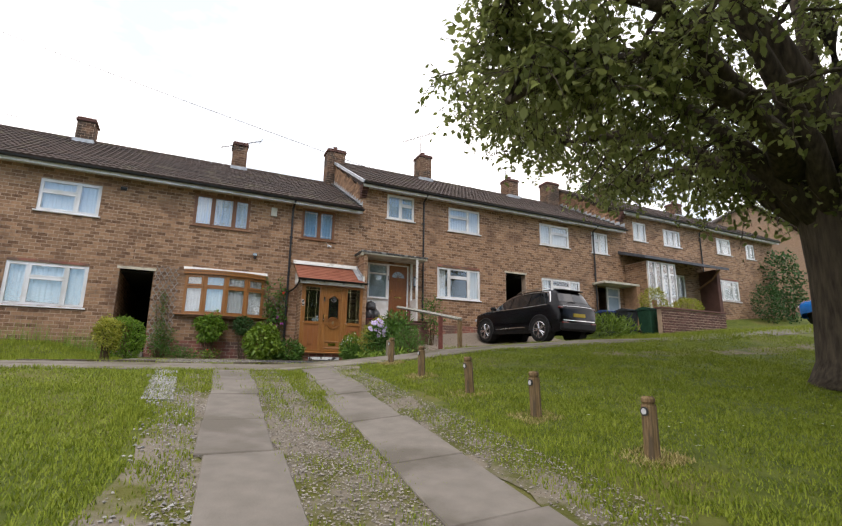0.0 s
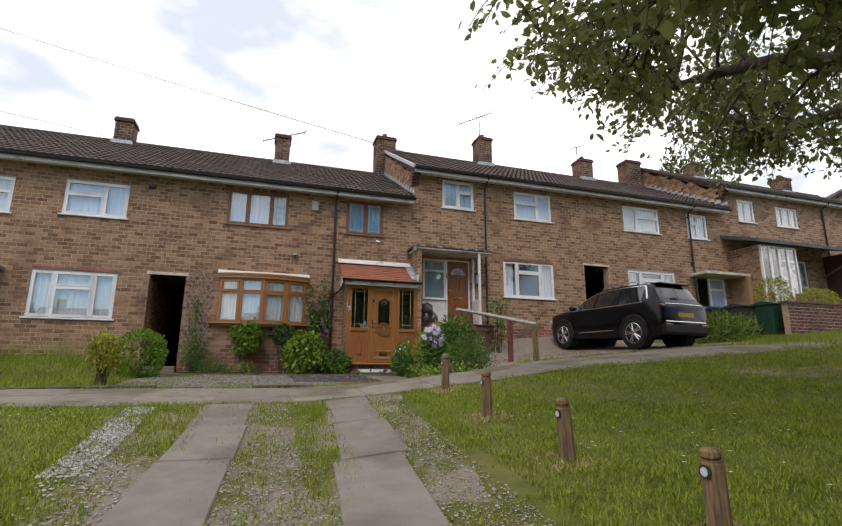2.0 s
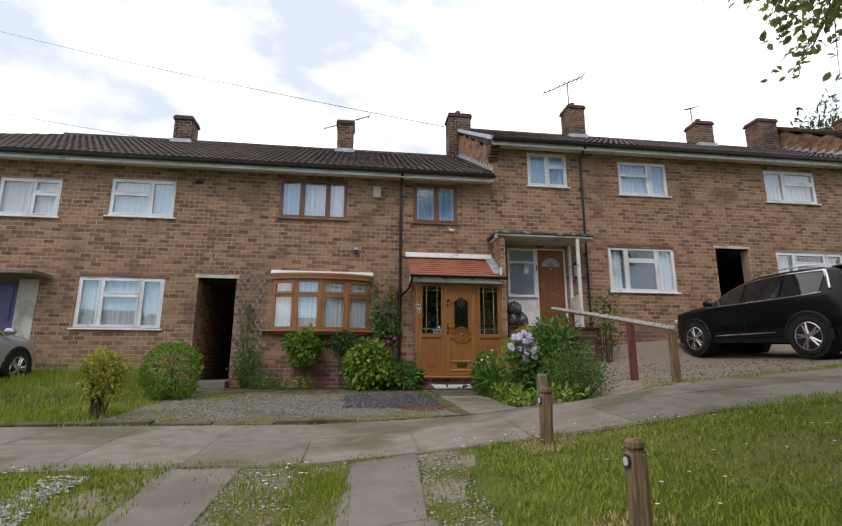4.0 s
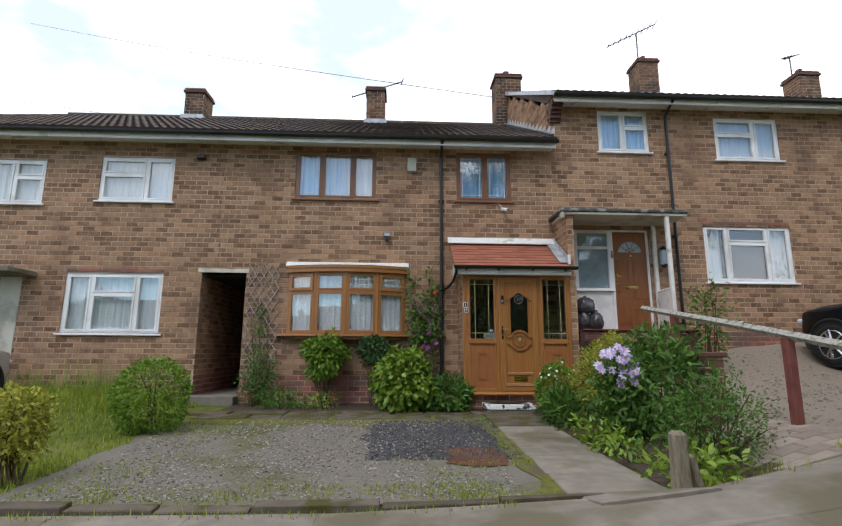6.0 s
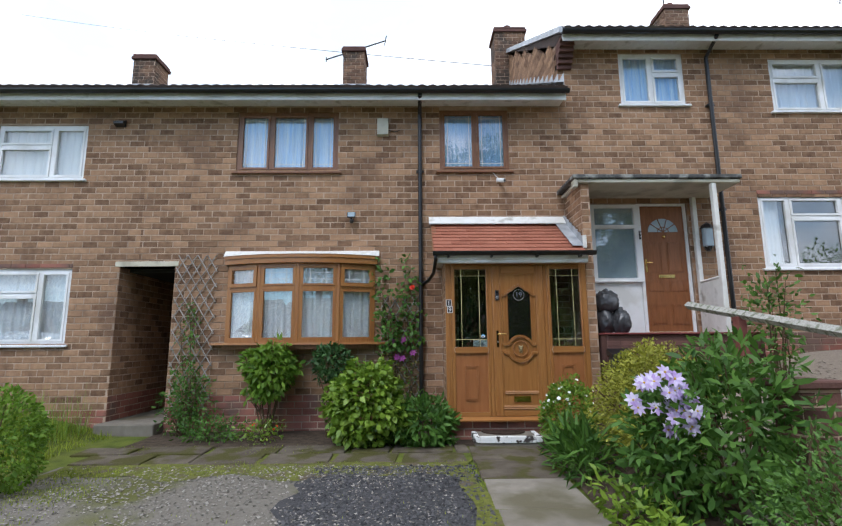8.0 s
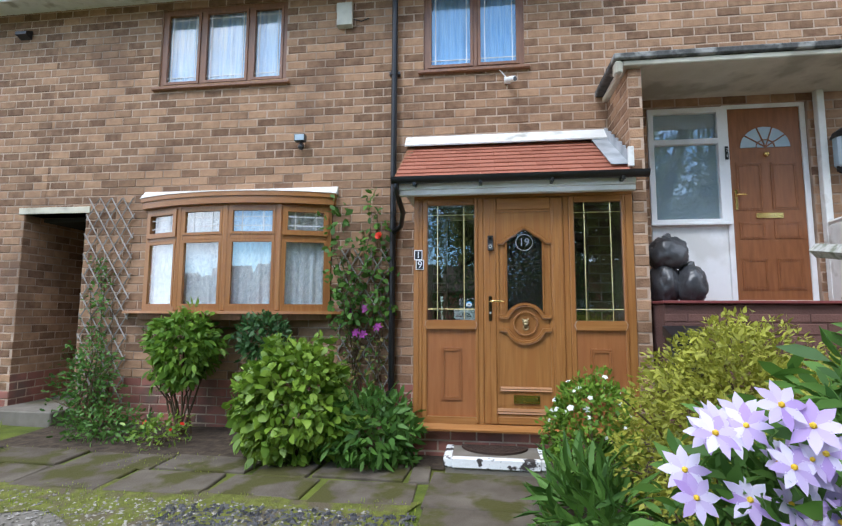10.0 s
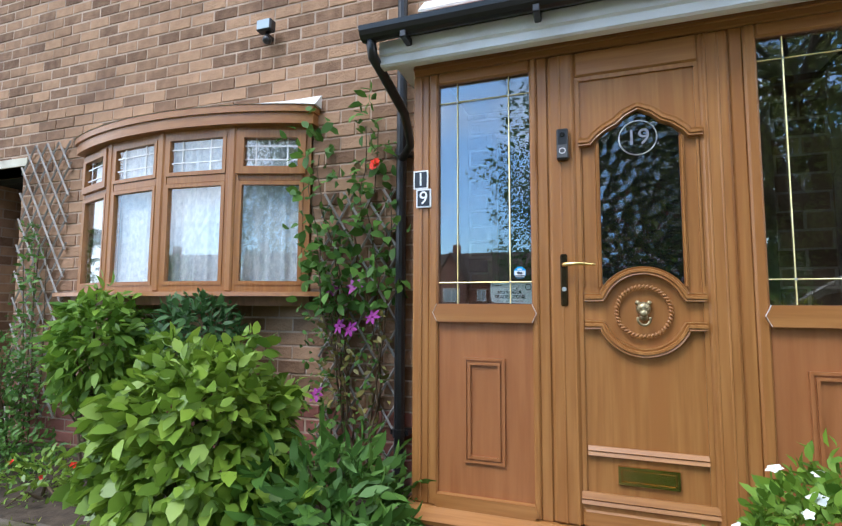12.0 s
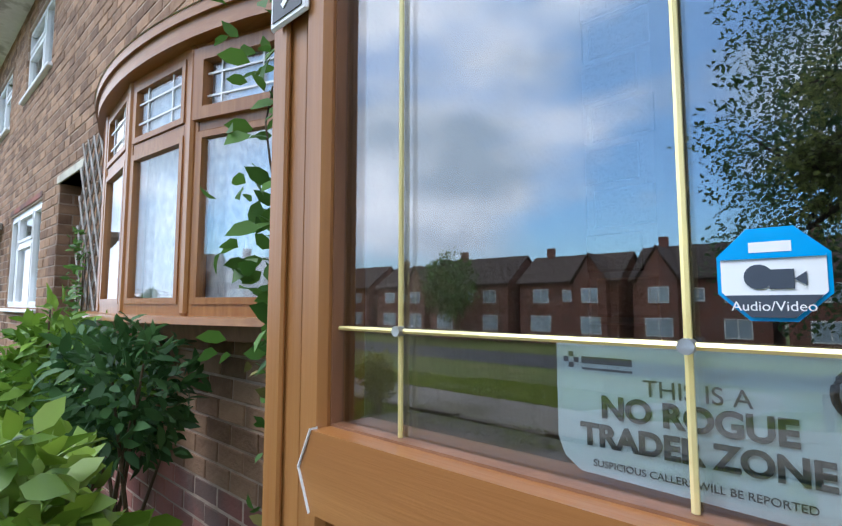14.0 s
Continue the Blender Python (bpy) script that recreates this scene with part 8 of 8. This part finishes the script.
shrub("border_shrub", "dense dark shrub against the far house", (24.2, -0.9, 3.2), (0.9, 0.6, 1.0), 1500, 0.1, LEAF_DARK, 74, 0.6, 0.2, 0.4, 5)
shrub("strappy_clump", "clump of long green leaves beside the drive", (9.9, -3.6, 0.95), (1.1, 0.5, 0.4), 900, 0.3, LEAF_BRIGHT, 75, 0.1, 0.2, 0.7, 0, up=0.6, droop=-0.6)
shrub("rose_bush", "leafy rose bush by the neighbour's screen", (4.35, -1.1, 1.35), (0.35, 0.3, 0.7), 420, 0.09, LEAF, 76, 0.5, 0.4, 0.7, 12)
shrub("tall_conifer", "dark fir tree rising behind the roofs", (28.2, 14, 12.4), (1.9, 1.9, 4.2), 3500, 0.42, LEAF_DARK, 77, 0.3, 0.35, 0.7, 6, "tree", up=0.2, droop=0.4)


# ---- houses across and along the street ----
def far_house(label, x, y, turn, z, w, d, eave, ridge, brick, wins, gable_bay=None):
    s = tagged(empty("far_house", x, y, z), label, "house")
    m = pose(x, y, z, 0, 0, turn)

    def put(name, bm, material, parent=s):
        bmesh.ops.transform(bm, matrix=m, verts=bm.verts)
        return part(name, bm, material, parent)

    wl = bmesh.new()
    extrude_x(wl, [(0, -1.5), (0, eave), (d / 2, ridge - 0.05), (d, eave), (d, -1.5)], -w / 2, w / 2)
    body = put("wall", wl, brick)
    rf = bmesh.new()
    extrude_x(rf, [(-0.35, eave - 0.1), (-0.35, eave + 0.06), (d / 2, ridge + 0.12), (d + 0.35, eave + 0.06), (d + 0.35, eave - 0.1), (d / 2, ridge - 0.04)], -w / 2 - 0.25, w / 2 + 0.25)
    put("roof", rf, ROOF)
    if gable_bay:
        a, b = gable_bay
        g = bmesh.new()
        extrude_y(g, [(a, -1.5), (b, -1.5), (b, eave), ((a + b) / 2, ridge - 0.5), (a, eave)], -0.9, d / 2)
        bmesh.ops.recalc_face_normals(g, faces=g.faces)
        put("bay_wall", g, brick)
        g = bmesh.new()
        c = (a + b) / 2
        extrude_y(g, [(a - 0.3, eave - 0.2), (c, ridge - 0.38), (b + 0.3, eave - 0.2), (b + 0.3, eave - 0.05), (c, ridge - 0.2), (a - 0.3, eave - 0.05)], -1.15, d / 2)
        bmesh.ops.recalc_face_normals(g, faces=g.faces)
        put("bay_roof", g, ROOF)
    c = bmesh.new()
    box(c, w * 0.3, w * 0.3 + 0.7, d / 2 - 0.3, d / 2 + 0.3, ridge - 0.5, ridge + 1.0, 0.02)
    put("chimney", c, brick)
    for xa, xb, za, zb in wins:
        yy = -0.94 if gable_bay and gable_bay[0] < (xa + xb) / 2 < gable_bay[1] else -0.04
        wn = put("window", ring(bmesh.new(), xa, xb, yy, yy + 0.06, za, zb, 0.09), WHITE)
        put("mullion", box(bmesh.new(), (xa + xb) / 2 - 0.04, (xa + xb) / 2 + 0.04, yy, yy + 0.06, za + 0.09, zb - 0.09), WHITE, wn)
        put("pane", box(bmesh.new(), xa + 0.08, xb - 0.08, yy + 0.03, yy + 0.05, za + 0.08, zb - 0.08), FROST, wn)
    return s


FAR_BRICK = mat("far_red_brick", (0.14, 0.06, 0.045), (0.27, 0.125, 0.09), 6, 0.9, 0.3, 20, stain=(0.19, 0.11, 0.09), stain_scale=0.8)
FAR_BUFF = mat("far_buff_brick", (0.22, 0.135, 0.085), (0.36, 0.235, 0.155), 9, 0.9, 0.3, 20, stretch=(1, 1, 3), stain=(0.28, 0.19, 0.13), stain_scale=0.6)
h = far_house("brown brick house with its gable to the street", 39.5, 8.0, 64, 3.6, 12, 8.5, 5.6, 8.2, FAR_BUFF, [(-5.6, -4.6, 3.3, 4.6), (-3, -1.5, 3.3, 4.6), (-3, -1.2, 0.6, 2.0)])
WINS = [(-3.6, -1.8, 0.3, 1.8), (-3.4, -1.9, 3.0, 4.3), (1.5, 3.6, 0.3, 1.8), (1.7, 3.3, 3.0, 4.3), (-0.6, 0.3, 3.1, 4.2)]
for k in range(9):
    x = -62 + k * 10.6
    far_house("red brick semi-detached house across the road", x, -42 - 0.6 * (k % 3), 180, -1.8, 9.6, 7.5, 4.9, 7.6 + 0.3 * (k % 2), FAR_BRICK, WINS, (1.1, 4.1) if k % 2 else (-4.1, -1.2))
for k, (x, y, r) in enumerate(((-30, -38.5, 2.6), (14, -38, 3.4), (26, -37.5, 3.0), (-52, -38, 3.0), (36, -34, 3.6))):
    shrub("street_tree", "leafy green tree across the road", (x, y, -1.0 + r * 1.5), (r, r, r * 1.25), 2600, 0.34, LEAF, 80 + k, 0.6, 0.3, 0.6, 7, "tree")


def roadside_tree():
    t = shrub("roadside_tree", "tall leafy roadside tree near the foot of the drive", (3.1, -20.8, 6.4), (6.6, 5.2, 6.0), 42000, 0.17, LEAF_DARK, 95, 0.6, 0.35, 0.65, 16, "tree")
    g = float(ground(1.9, -20.8))
    tr = part("trunk", tube(bmesh.new(), [(1.9, -20.8, g - 0.1), (1.92, -20.8, g + 0.5), (2.0, -20.75, g + 3.2), (1.8, -20.7, g + 7.5)], [0.45, 0.33, 0.27, 0.12], 12), BARK, t, smooth=True)
    for k in range(7):
        a = k / 7 * math.tau
        part("limb", tube(bmesh.new(), [(1.98, -20.75, g + 3.0 + 0.3 * k), (1.9 + 1.8 * math.cos(a), -20.8 + 1.5 * math.sin(a), g + 5.2 + 0.4 * k), (1.9 + 4.3 * math.cos(a), -20.8 + 3.4 * math.sin(a), g + 6.6 + 0.7 * k)], [0.14, 0.09, 0.03], 7), BARK, t)


roadside_tree()
